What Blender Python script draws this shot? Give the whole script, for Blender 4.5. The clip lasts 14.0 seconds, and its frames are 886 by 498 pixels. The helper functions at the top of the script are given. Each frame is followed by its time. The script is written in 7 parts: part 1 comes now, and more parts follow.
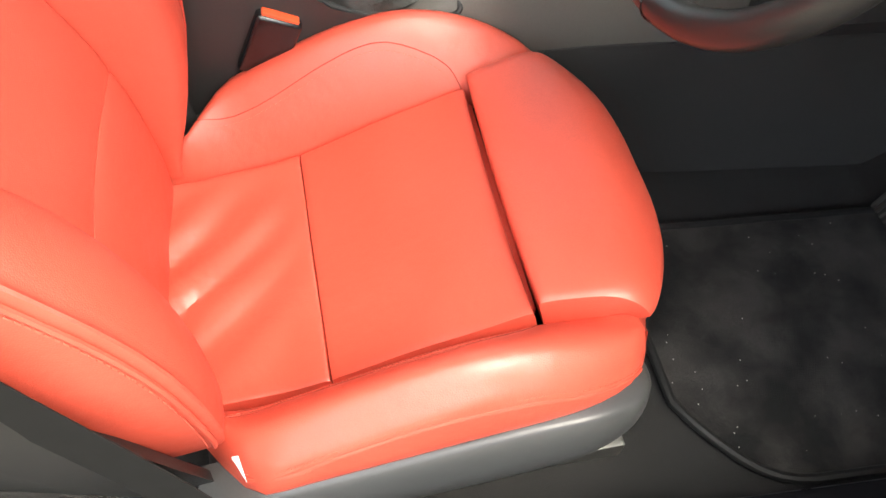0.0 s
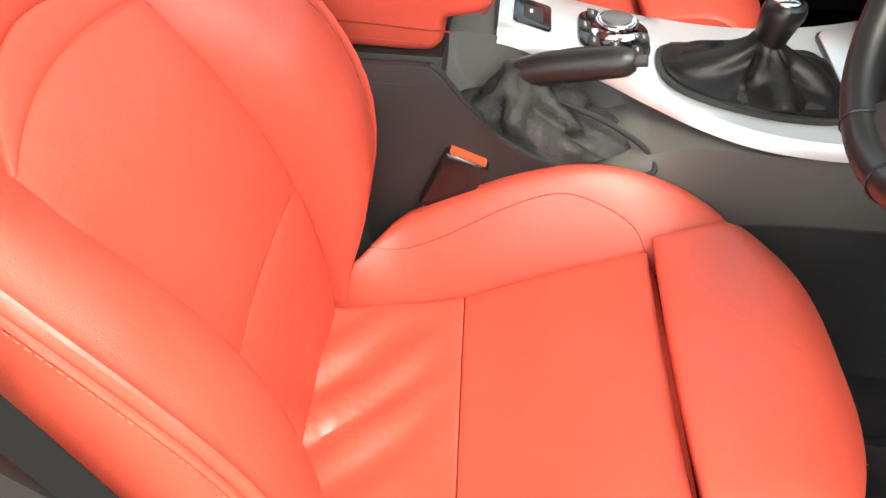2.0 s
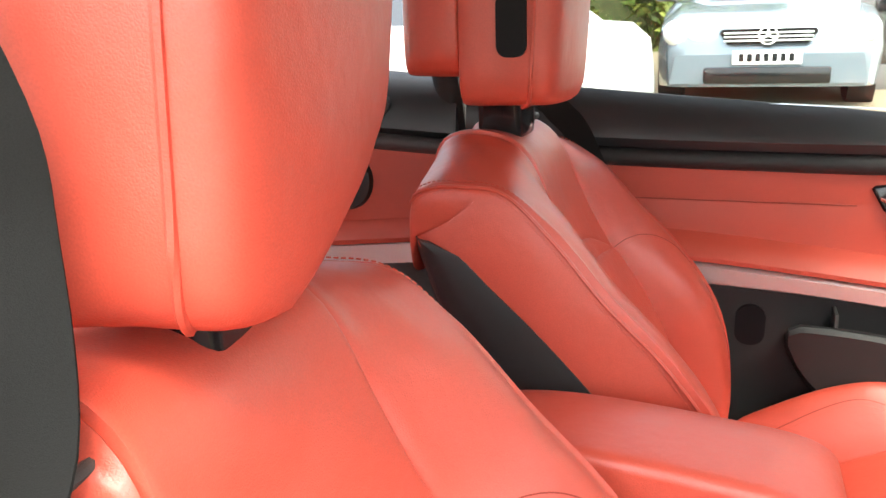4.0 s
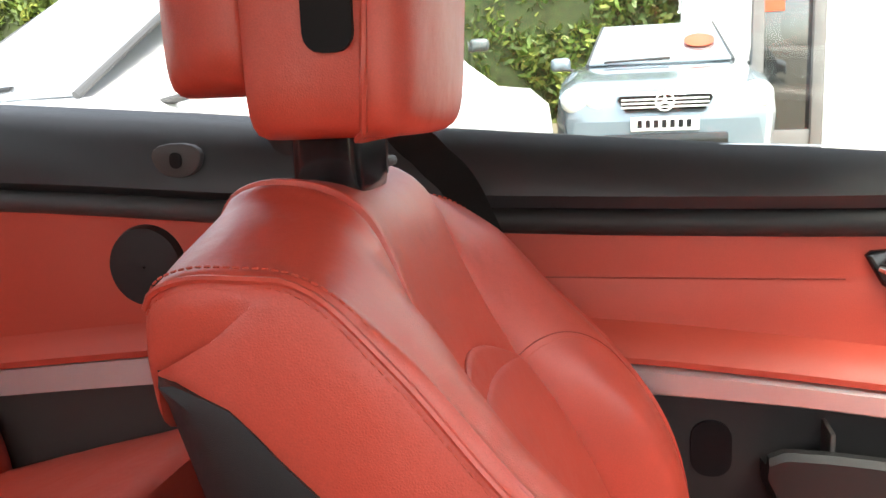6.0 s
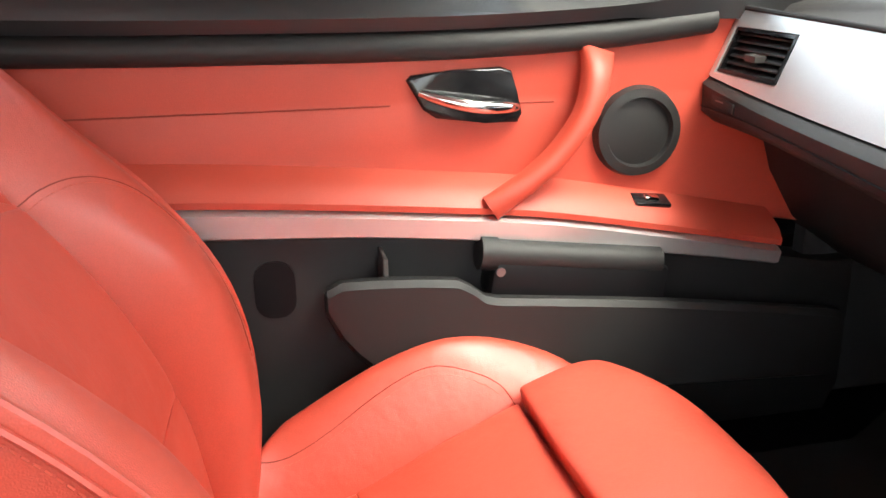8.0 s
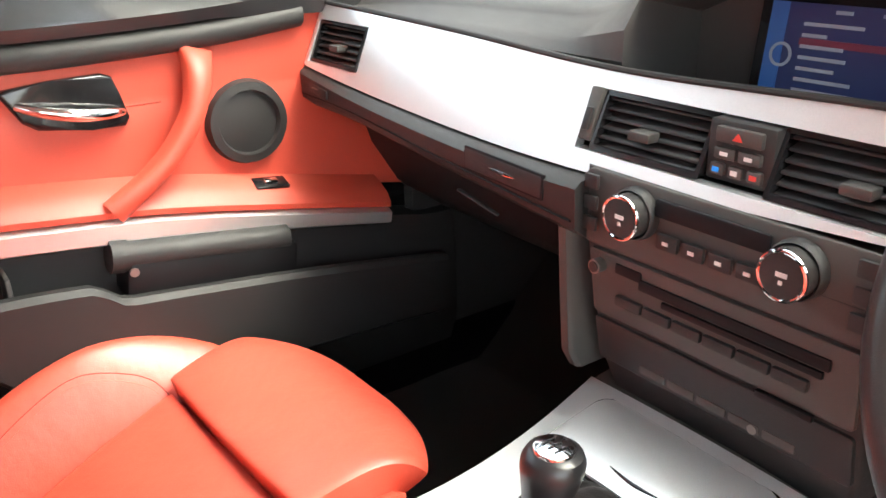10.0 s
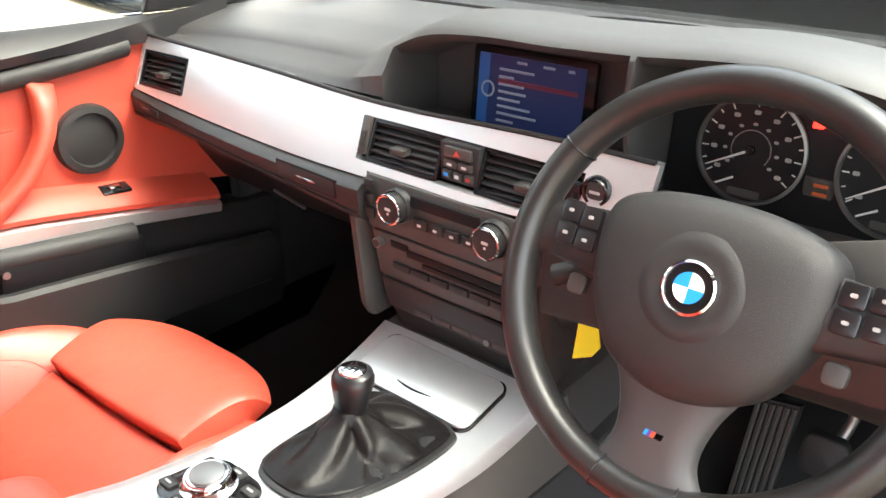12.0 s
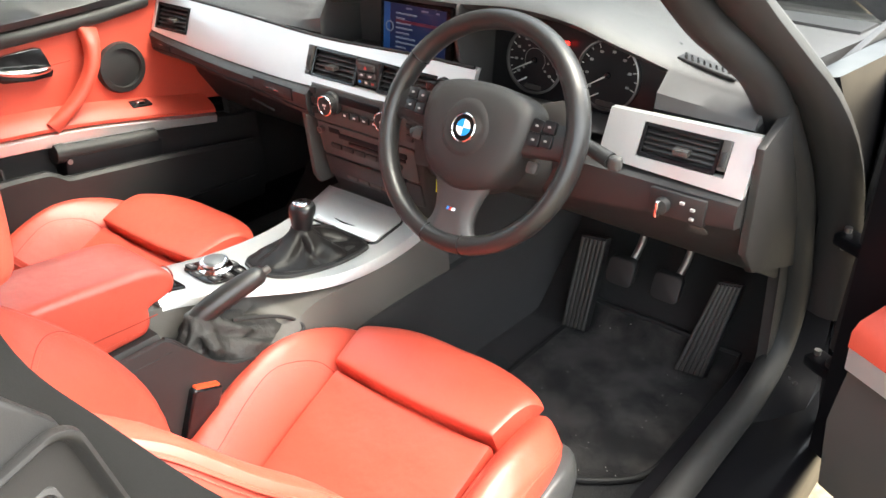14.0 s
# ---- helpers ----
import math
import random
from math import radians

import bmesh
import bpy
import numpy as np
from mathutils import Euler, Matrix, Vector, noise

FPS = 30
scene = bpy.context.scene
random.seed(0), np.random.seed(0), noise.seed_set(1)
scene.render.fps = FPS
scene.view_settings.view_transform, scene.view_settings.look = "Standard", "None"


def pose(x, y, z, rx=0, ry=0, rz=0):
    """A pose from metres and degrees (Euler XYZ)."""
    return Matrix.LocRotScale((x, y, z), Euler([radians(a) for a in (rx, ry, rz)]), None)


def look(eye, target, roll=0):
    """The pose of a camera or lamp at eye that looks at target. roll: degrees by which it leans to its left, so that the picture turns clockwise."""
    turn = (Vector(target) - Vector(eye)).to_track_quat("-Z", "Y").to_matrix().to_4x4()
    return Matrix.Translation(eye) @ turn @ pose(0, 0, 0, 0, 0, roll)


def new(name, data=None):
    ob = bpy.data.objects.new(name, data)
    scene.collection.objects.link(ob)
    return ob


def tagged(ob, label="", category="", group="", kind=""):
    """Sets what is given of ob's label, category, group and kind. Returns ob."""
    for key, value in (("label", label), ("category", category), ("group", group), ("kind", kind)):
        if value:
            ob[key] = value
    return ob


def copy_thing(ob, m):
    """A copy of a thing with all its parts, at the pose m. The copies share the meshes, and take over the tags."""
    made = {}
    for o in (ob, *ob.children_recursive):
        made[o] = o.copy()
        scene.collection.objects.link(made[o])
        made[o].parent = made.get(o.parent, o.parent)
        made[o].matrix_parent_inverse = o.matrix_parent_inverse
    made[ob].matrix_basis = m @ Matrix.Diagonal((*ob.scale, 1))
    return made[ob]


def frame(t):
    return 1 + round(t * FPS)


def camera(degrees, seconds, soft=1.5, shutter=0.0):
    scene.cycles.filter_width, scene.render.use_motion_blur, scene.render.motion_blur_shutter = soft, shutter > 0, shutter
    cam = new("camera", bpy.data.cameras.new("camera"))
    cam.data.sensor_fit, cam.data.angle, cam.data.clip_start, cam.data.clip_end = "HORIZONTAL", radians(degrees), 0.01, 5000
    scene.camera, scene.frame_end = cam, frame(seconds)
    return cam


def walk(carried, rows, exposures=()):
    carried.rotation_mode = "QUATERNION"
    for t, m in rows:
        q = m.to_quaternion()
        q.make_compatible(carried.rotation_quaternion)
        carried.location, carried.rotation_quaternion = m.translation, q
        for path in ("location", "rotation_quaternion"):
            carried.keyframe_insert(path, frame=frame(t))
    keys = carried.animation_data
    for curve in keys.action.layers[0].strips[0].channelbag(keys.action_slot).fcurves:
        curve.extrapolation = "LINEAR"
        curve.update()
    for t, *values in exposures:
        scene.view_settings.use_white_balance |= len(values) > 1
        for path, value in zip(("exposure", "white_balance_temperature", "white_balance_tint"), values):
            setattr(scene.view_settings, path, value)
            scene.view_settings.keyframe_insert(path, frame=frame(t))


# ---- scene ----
cam = camera(56.8, 14.0)
PATH = [
    (0, (0.913, -0.334, 1.051), (-0.238, -0.044, -0.559), 6.8),
    (0.5, (0.903, -0.327, 1.032), (-0.269, -0.084, -0.57), 6.6),
    (1, (0.898, -0.329, 1.016), (-0.316, -0.157, -0.564), 5.6),
    (1.5, (0.887, -0.328, 1.013), (-0.397, -0.27, -0.52), 4.8),
    (2, (0.878, -0.321, 1.006), (-0.565, -0.449, -0.374), 1.2),
    (2.5, (0.866, -0.349, 1.005), (-0.7, -0.647, -0.203), -1.2),
    (3, (0.84, -0.385, 1.026), (-0.849, -0.856, 0.063), -3.0),
    (3.5, (0.801, -0.426, 1.031), (-0.979, -1.066, 0.381), -3.1),
    (3.7, (0.792, -0.443, 1.048), (-1.003, -1.108, 0.469), -2.1),
    (5.8, (0.364, -0.512, 0.978), (-1.539, -1.032, 0.645), -2.3),
    (6, (0.333, -0.516, 0.968), (-1.584, -0.96, 0.612), -2.4),
    (6.5, (0.298, -0.525, 0.954), (-1.636, -0.788, 0.516), -2.1),
    (7, (0.277, -0.519, 0.925), (-1.655, -0.552, 0.41), -1.0),
    (7.5, (0.274, -0.434, 0.923), (-1.618, -0.294, 0.29), -0.2),
    (8, (0.265, -0.412, 0.909), (-1.574, -0.012, 0.231), -0.4),
    (8.5, (0.263, -0.404, 0.896), (-1.514, 0.229, 0.231), -1.3),
    (9, (0.274, -0.385, 0.899), (-1.423, 0.395, 0.184), -1.5),
    (9.2, (0.288, -0.374, 0.904), (-1.372, 0.468, 0.173), -1.0),
    (11.3, (0.502, -0.463, 1.056), (-0.749, 0.864, 0.235), -1.3),
    (11.5, (0.523, -0.482, 1.064), (-0.705, 0.853, 0.221), -0.8),
    (12, (0.587, -0.535, 1.112), (-0.6, 0.817, 0.238), -0.7),
    (12.5, (0.667, -0.609, 1.145), (-0.481, 0.73, 0.202), -0.6),
    (13, (0.806, -0.696, 1.188), (-0.358, 0.648, 0.272), -2.0),
    (13.5, (0.971, -0.791, 1.223), (-0.203, 0.528, 0.284), -2.2),
    (14, (1.076, -0.87, 1.244), (-0.067, 0.443, 0.259), -1.4),
]
EXPOSURES = [(0, 2.78, 7000, 4.4), (2.0, 2.72, 7000, 4.4), (2.8, 2.72, 7000, 4.4), (3.5, 2.88, 6950, 4.4), (6.0, 2.82, 6900, 4.4), (7.0, 2.93, 6900, 4.4), (8.0, 3.15, 6900, 4.4), (9.0, 3.38, 6950, 4.4), (11.5, 3.6, 6950, 4.4), (12.5, 3.56, 6950, 4.4), (14, 3.28, 6950, 4.4)]
walk(cam, [(t, look(eye, target, roll)) for t, eye, target, roll in PATH], EXPOSURES)
from mathutils.bvhtree import BVHTree

# ---- world, sun, exposure ----
SUN_AZ, SUN_EL = 58.0, 60.0   # degrees from the car's nose to its right, and above the horizon
world = bpy.data.worlds.new("sky")
scene.world = world
world.use_nodes = True
wn = world.node_tree
sky = wn.nodes.new("ShaderNodeTexSky")
sky.sky_type = "NISHITA"
sky.sun_disc = False
sky.sun_elevation = radians(SUN_EL)
sky.sun_rotation = radians(SUN_AZ)
sky.air_density, sky.dust_density, sky.ozone_density = 0.9, 3.0, 0.5
wn.nodes["Background"].inputs["Strength"].default_value = 0.15
veil = wn.nodes.new("ShaderNodeHueSaturation")   # thin cloud takes half of the blue
veil.inputs["Saturation"].default_value = 0.5
wn.links.new(sky.outputs[0], veil.inputs["Color"])
wn.links.new(veil.outputs[0], wn.nodes["Background"].inputs["Color"])
sun_data = bpy.data.lights.new("sun", "SUN")
sun_data.energy, sun_data.angle, sun_data.color = 0.36, radians(20), (1.0, 0.96, 0.90)
sun = new("sun", sun_data)
_d = Vector((math.sin(radians(SUN_AZ)) * math.cos(radians(SUN_EL)), math.cos(radians(SUN_AZ)) * math.cos(radians(SUN_EL)), math.sin(radians(SUN_EL))))
sun.matrix_world = look(_d * 20, (0, 0, 0))


# ---- materials ----
def mat(name, color, rough=0.5, metal=0.0, vary=0.12, vscale=9.0, grain=0.0, gscale=400.0, bump=0.0, bscale=300.0, kind="noise", wave=0.0, wscale=6.0, coat=0.0, rvary=0.15, speck=None, sheen=0.0, spec=0.5):
    """A procedural surface: colour that varies at two scales, uneven gloss, fine relief and slow waves."""
    m = bpy.data.materials.new(name)
    m.use_nodes = True
    t = m.node_tree
    b = t.nodes["Principled BSDF"]
    N, L = t.nodes.new, t.links.new
    b.inputs["Roughness"].default_value, b.inputs["Metallic"].default_value = rough, metal
    b.inputs["Coat Weight"].default_value = coat
    b.inputs["Sheen Weight"].default_value = sheen
    b.inputs["Specular IOR Level"].default_value = spec
    co = N("ShaderNodeTexCoord").outputs["Object"]
    big = N("ShaderNodeTexNoise")
    big.inputs["Scale"].default_value, big.inputs["Detail"].default_value = vscale, 5.0
    L(co, big.inputs["Vector"])
    fine = N("ShaderNodeTexNoise")
    fine.inputs["Scale"].default_value, fine.inputs["Detail"].default_value = gscale, 2.0
    L(co, fine.inputs["Vector"])

    def scaled(c, f):
        return (*[min(1.0, v * f) for v in c], 1)
    mix = N("ShaderNodeMix")
    mix.data_type = "RGBA"
    mix.inputs[6].default_value, mix.inputs[7].default_value = scaled(color, 1 - vary), scaled(color, 1 + vary)
    if vary >= 0.3:   # bold patches: spread the noise
        sp_ = N("ShaderNodeMapRange")
        sp_.inputs[1].default_value, sp_.inputs[2].default_value = 0.38, 0.64
        L(big.outputs["Fac"], sp_.inputs[0])
        L(sp_.outputs[0], mix.inputs[0])
    else:
        L(big.outputs["Fac"], mix.inputs[0])
    out = mix.outputs[2]
    if grain:
        mg = N("ShaderNodeMix")
        mg.data_type, mg.blend_type = "RGBA", "MULTIPLY"
        ramp = N("ShaderNodeMapRange")
        ramp.inputs[1].default_value, ramp.inputs[2].default_value, ramp.inputs[3].default_value, ramp.inputs[4].default_value = 0.3, 0.7, 1 - grain, 1.0
        L(fine.outputs["Fac"], ramp.inputs[0])
        mg.inputs[0].default_value = 1.0
        L(out, mg.inputs[6])
        L(ramp.outputs[0], mg.inputs[7])
        out = mg.outputs[2]
    if speck:
        sp = N("ShaderNodeTexVoronoi")
        sp.inputs["Scale"].default_value = speck[1]
        L(co, sp.inputs["Vector"])
        lt = N("ShaderNodeMath")
        lt.operation = "LESS_THAN"
        lt.inputs[1].default_value = speck[2]
        L(sp.outputs["Distance"], lt.inputs[0])
        ms = N("ShaderNodeMix")
        ms.data_type = "RGBA"
        L(lt.outputs[0], ms.inputs[0])
        L(out, ms.inputs[6])
        ms.inputs[7].default_value = (*speck[0], 1)
        out = ms.outputs[2]
    L(out, b.inputs["Base Color"])
    rr = N("ShaderNodeMapRange")
    rr.inputs[3].default_value, rr.inputs[4].default_value = max(0.02, rough * (1 - rvary)), min(1.0, rough * (1 + rvary))
    L(big.outputs["Fac"], rr.inputs[0])
    L(rr.outputs[0], b.inputs["Roughness"])
    last = None
    if wave:
        wn_ = N("ShaderNodeTexNoise")
        wn_.inputs["Scale"].default_value, wn_.inputs["Detail"].default_value = wscale, 3.0
        L(co, wn_.inputs["Vector"])
        bw = N("ShaderNodeBump")
        bw.inputs["Strength"].default_value, bw.inputs["Distance"].default_value = wave, 0.02
        L(wn_.outputs["Fac"], bw.inputs["Height"])
        last = bw
    if bump:
        if kind == "cells":
            h = N("ShaderNodeTexVoronoi")
            h.feature = "DISTANCE_TO_EDGE"
            h.inputs["Scale"].default_value = bscale
            hout = h.outputs["Distance"]
        else:
            h = N("ShaderNodeTexNoise")
            h.inputs["Scale"].default_value, h.inputs["Detail"].default_value = bscale, 3.0
            hout = h.outputs["Fac"]
        L(co, h.inputs["Vector"])
        bf = N("ShaderNodeBump")
        bf.inputs["Strength"].default_value, bf.inputs["Distance"].default_value = bump, 0.002
        L(hout, bf.inputs["Height"])
        if last:
            L(last.outputs[0], bf.inputs["Normal"])
        last = bf
    if last:
        L(last.outputs[0], b.inputs["Normal"])
    return m


def glow(name, color, strength):
    m = mat(name, color, 0.4, vary=0.05)
    b = m.node_tree.nodes["Principled BSDF"]
    b.inputs["Emission Color"].default_value = (*color, 1)
    b.inputs["Emission Strength"].default_value = strength
    return m


def clear(name, color=(1, 1, 1), rough=0.0, alpha=0.12):
    """Thin glass: a mostly clear pane with a mirror-like gloss by Fresnel."""
    m = bpy.data.materials.new(name)
    m.use_nodes = True
    t = m.node_tree
    for n in list(t.nodes):
        t.nodes.remove(n)
    out, mixs = t.nodes.new("ShaderNodeOutputMaterial"), t.nodes.new("ShaderNodeMixShader")
    tr, gl, fr = t.nodes.new("ShaderNodeBsdfTransparent"), t.nodes.new("ShaderNodeBsdfGlossy"), t.nodes.new("ShaderNodeFresnel")
    tr.inputs[0].default_value = (*color, 1)
    gl.inputs["Roughness"].default_value = rough
    fr.inputs[0].default_value = 1.45
    t.links.new(fr.outputs[0], mixs.inputs[0])
    t.links.new(tr.outputs[0], mixs.inputs[1])
    t.links.new(gl.outputs[0], mixs.inputs[2])
    t.links.new(mixs.outputs[0], out.inputs[0])
    return m


LEATHER = mat("red_leather", (0.590, 0.080, 0.049), 0.42, vary=0.09, vscale=11, grain=0.12, gscale=700, bump=0.15, bscale=480, kind="cells", wave=0.14, wscale=20, spec=0.7)
LEATHER_DOOR = mat("red_door_leather", (0.54, 0.072, 0.042), 0.5, vary=0.06, vscale=12, grain=0.10, gscale=900, bump=0.16, bscale=520, kind="cells", wave=0.05, wscale=10, spec=0.6)
THREAD = mat("red_thread", (0.585, 0.092, 0.055), 0.6, vary=0.15, vscale=300)
SEAM = mat("dark_red_seam", (0.27, 0.032, 0.018), 0.8, vary=0.2, vscale=80)
PLASTIC = mat("black_soft_plastic", (0.024, 0.0235, 0.0235), 0.48, vary=0.15, vscale=6, grain=0.25, gscale=1200, bump=0.22, bscale=900, kind="cells", spec=0.4)
PLASTIC_DASH = mat("charcoal_dash_skin", (0.052, 0.051, 0.050), 0.48, vary=0.10, vscale=5, grain=0.2, gscale=1400, bump=0.25, bscale=1000, kind="cells", spec=0.6)
PLASTIC_GREY = mat("grey_dark_plastic", (0.060, 0.057, 0.053), 0.48, vary=0.10, vscale=6, grain=0.2, gscale=1200, bump=0.2, bscale=900, kind="cells", spec=0.45)
COVER = mat("charcoal_airbag_skin", (0.027, 0.026, 0.0255), 0.46, vary=0.12, vscale=6, grain=0.25, gscale=1300, bump=0.3, bscale=900, kind="cells", spec=0.35)
SILL = mat("satin_window_sill_trim", (0.022, 0.022, 0.023), 0.36, vary=0.12, vscale=6, grain=0.2, gscale=1200, bump=0.15, bscale=900, kind="cells", spec=0.6)
SLOT = mat("matt_black_slot", (0.006, 0.006, 0.007), 0.5, vary=0.1, vscale=20, spec=0.2)
GLOSS = mat("gloss_black_plastic", (0.010, 0.010, 0.011), 0.16, vary=0.1, vscale=20, rvary=0.4)
RUBBER = mat("black_rubber", (0.014, 0.014, 0.014), 0.62, vary=0.2, vscale=30, grain=0.2, gscale=700, bump=0.2, bscale=500)
CARPET = mat("black_carpet", (0.014, 0.013, 0.0125), 0.95, vary=0.35, vscale=14, grain=0.6, gscale=900, bump=0.9, bscale=1100, sheen=0.15, speck=((0.35, 0.34, 0.32), 95.0, 0.016))
MATCARPET = mat("dusty_velour_mat", (0.042, 0.038, 0.035), 0.95, vary=0.9, vscale=13.0, grain=0.6, gscale=700, bump=0.9, bscale=900, sheen=0.08, speck=((0.55, 0.52, 0.48), 55.0, 0.05))
SILVER = mat("brushed_silver_trim", (0.78, 0.80, 0.79), 0.36, metal=0.75, vary=0.05, vscale=20, grain=0.12, gscale=1500, bump=0.05, bscale=1200, rvary=0.2)
CHROME = mat("chrome", (0.80, 0.80, 0.80), 0.08, metal=1.0, vary=0.03, rvary=0.5)
STEEL = mat("dull_steel", (0.25, 0.245, 0.235), 0.42, metal=0.9, vary=0.2, vscale=25)
BLACKLEATHER = mat("black_leather", (0.010, 0.009, 0.009), 0.36, vary=0.15, vscale=25, grain=0.2, gscale=900, bump=0.10, bscale=700, kind="cells", wave=0.08, wscale=60, spec=0.16)
GAITERSKIN = mat("soft_grey_black_leather", (0.034, 0.033, 0.031), 0.50, vary=0.2, vscale=30, grain=0.25, gscale=900, bump=0.15, bscale=600, kind="cells", wave=0.25, wscale=70, spec=0.3)
WHEELSKIN = mat("worn_wheel_leather", (0.021, 0.0205, 0.020), 0.34, vary=0.2, vscale=18, grain=0.3, gscale=900, bump=0.10, bscale=800, kind="cells", rvary=0.25, spec=0.5)
SKIRT = mat("satin_black_plastic", (0.060, 0.061, 0.062), 0.33, vary=0.12, vscale=8, grain=0.2, gscale=900, bump=0.1, bscale=900, kind="cells", spec=0.5)
WEB = mat("grey_black_webbing", (0.015, 0.015, 0.0145), 0.8, vary=0.1, vscale=30, grain=0.35, gscale=1500, bump=0.2, bscale=1500, spec=0.12)
CONSOLE = mat("warm_grey_plastic", (0.100, 0.094, 0.084), 0.45, vary=0.12, vscale=6, grain=0.25, gscale=1300, bump=0.2, bscale=900, kind="cells", spec=0.4)
HEADLINER = mat("pale_grey_headliner", (0.45, 0.44, 0.42), 0.95, vary=0.06, vscale=30, grain=0.2, gscale=900)
DULLPAINT = mat("black_door_shut_paint", (0.005, 0.005, 0.006), 0.30, vary=0.2, vscale=8, rvary=0.3, spec=0.2)
PAINT = mat("black_car_paint", (0.006, 0.006, 0.007), 0.12, vary=0.1, vscale=3, coat=1.0, rvary=0.3)
ORANGE = mat("orange_red_button", (0.72, 0.09, 0.03), 0.35, vary=0.05)
REDMARK = mat("red_print", (0.55, 0.05, 0.04), 0.45, vary=0.05)
MARK = mat("white_print", (0.62, 0.62, 0.60), 0.5, vary=0.05)
DIALFACE = mat("black_dial_face", (0.008, 0.008, 0.009), 0.35, vary=0.1)
SCREEN = glow("blue_display", (0.006, 0.012, 0.05), 0.06)
SCREENBAND = glow("blue_display_band", (0.015, 0.06, 0.20), 0.04)
SCREENRED = glow("red_menu_bar", (0.09, 0.012, 0.03), 0.035)
SCREENTEXT = glow("pale_menu_text", (0.18, 0.20, 0.25), 0.032)
REDLAMP = glow("red_warning_lamp", (1.0, 0.02, 0.015), 0.6)
AMBER = glow("amber_readout", (0.30, 0.06, 0.015), 0.022)
DIMMARK = mat("grey_print", (0.30, 0.30, 0.29), 0.5, vary=0.05)
YELLOW = mat("yellow_tag", (0.70, 0.79, 0.03), 0.5, vary=0.05)
PURPLE = mat("badge_purple", (0.10, 0.06, 0.25), 0.3, vary=0.03)
BLUE = mat("emblem_blue", (0.02, 0.27, 0.78), 0.25, vary=0.03)
WHITE = mat("emblem_white", (0.80, 0.80, 0.80), 0.25, vary=0.03)
GLASS = clear("window_glass", (0.93, 0.96, 0.95))
LENS = clear("dial_lens", (0.96, 0.96, 0.96))


# ---- mesh helpers ----
def curve_at(keys, x):
    """A smooth value at x through sorted (x, value) keys."""
    if x <= keys[0][0]:
        return keys[0][1]
    for n in range(len(keys) - 1):
        (a, p), (b, q) = keys[n], keys[n + 1]
        if x <= b:
            s = (x - a) / (b - a)
            ma = (q - keys[n - 1][1]) / (b - keys[n - 1][0]) if n else (q - p) / (b - a)
            mb = (keys[n + 2][1] - p) / (keys[n + 2][0] - a) if n + 2 < len(keys) else (q - p) / (b - a)
            h = b - a
            return (2 * s**3 - 3 * s**2 + 1) * p + (s**3 - 2 * s**2 + s) * h * ma + (-2 * s**3 + 3 * s**2) * q + (s**3 - s**2) * h * mb
    return keys[-1][1]


def spline(points, n, closed=False):
    """n points along a Catmull-Rom curve through the given ones."""
    P = [Vector(p) for p in points]
    k = len(P)
    segs = k if closed else k - 1
    out = []
    for i in range(n):
        u = i / n * segs if closed else i / (n - 1) * segs
        a = min(int(u), segs - 1)
        s = u - a
        if closed:
            p0, p1, p2, p3 = P[(a - 1) % k], P[a % k], P[(a + 1) % k], P[(a + 2) % k]
        else:
            p0, p1, p2, p3 = P[max(a - 1, 0)], P[a], P[a + 1], P[min(a + 2, k - 1)]
        out.append(0.5 * (2 * p1 + (p2 - p0) * s + (2 * p0 - 5 * p1 + 4 * p2 - p3) * s * s + (3 * p1 - p0 - 3 * p2 + p3) * s**3))
    return out


def finish(bm, name, material, parent=None, label="", smooth=True, sharp=40):
    bmesh.ops.recalc_face_normals(bm, faces=bm.faces)
    me = bpy.data.meshes.new(name)
    bm.to_mesh(me)
    bm.free()
    for p in me.polygons:
        p.use_smooth = smooth
    if smooth:
        me.set_sharp_from_angle(angle=radians(sharp))
    me.materials.append(material)
    ob = new(name, me)
    if parent:
        ob.parent = parent
    if label:
        ob["label"] = label
    return ob


def part(name, bm, material, parent, label="", smooth=True, sharp=40):
    return finish(bm, name, material, parent, label, smooth, sharp)


def thing(name, label, category, group="", kind="", at=(0, 0, 0)):
    ob = new(name)
    ob.empty_display_size = 0.05
    ob.location = at
    return tagged(ob, label, category, group, kind)


def loft(rings, cap=True, closed=True, bm=None):
    bm = bm or bmesh.new()
    rows = [[bm.verts.new(p) for p in ring] for ring in rings]
    n = len(rows[0])
    for a, b in zip(rows, rows[1:]):
        for i in range(n if closed else n - 1):
            j = (i + 1) % n
            bm.faces.new((a[i], a[j], b[j], b[i]))
    if cap and closed:
        bm.faces.new(rows[0][::-1])
        bm.faces.new(rows[-1])
    return bm


def tube(path, radius, seg=10, closed=False, flat=1.0, bm=None, up=(0, 0, 1)):
    """A pipe along a path; radius a number or one for each point; flat squeezes it along up."""
    P = [Vector(p) for p in path]
    rings = []
    for i, p in enumerate(P):
        d = ((P[(i + 1) % len(P)] - P[i - 1]) if closed else (P[min(i + 1, len(P) - 1)] - P[max(i - 1, 0)])).normalized()
        u = Vector(up)
        side = d.cross(u)
        side = side.normalized() if side.length > 1e-4 else Vector((1, 0, 0))
        top = side.cross(d).normalized()
        r = radius[i] if isinstance(radius, (list, tuple)) else radius
        rings.append([p + side * r * math.cos(a) + top * r * flat * math.sin(a) for a in (2 * math.pi * k / seg for k in range(seg))])
    if closed:
        rings.append(rings[0])
    return loft(rings, cap=not closed, bm=bm)


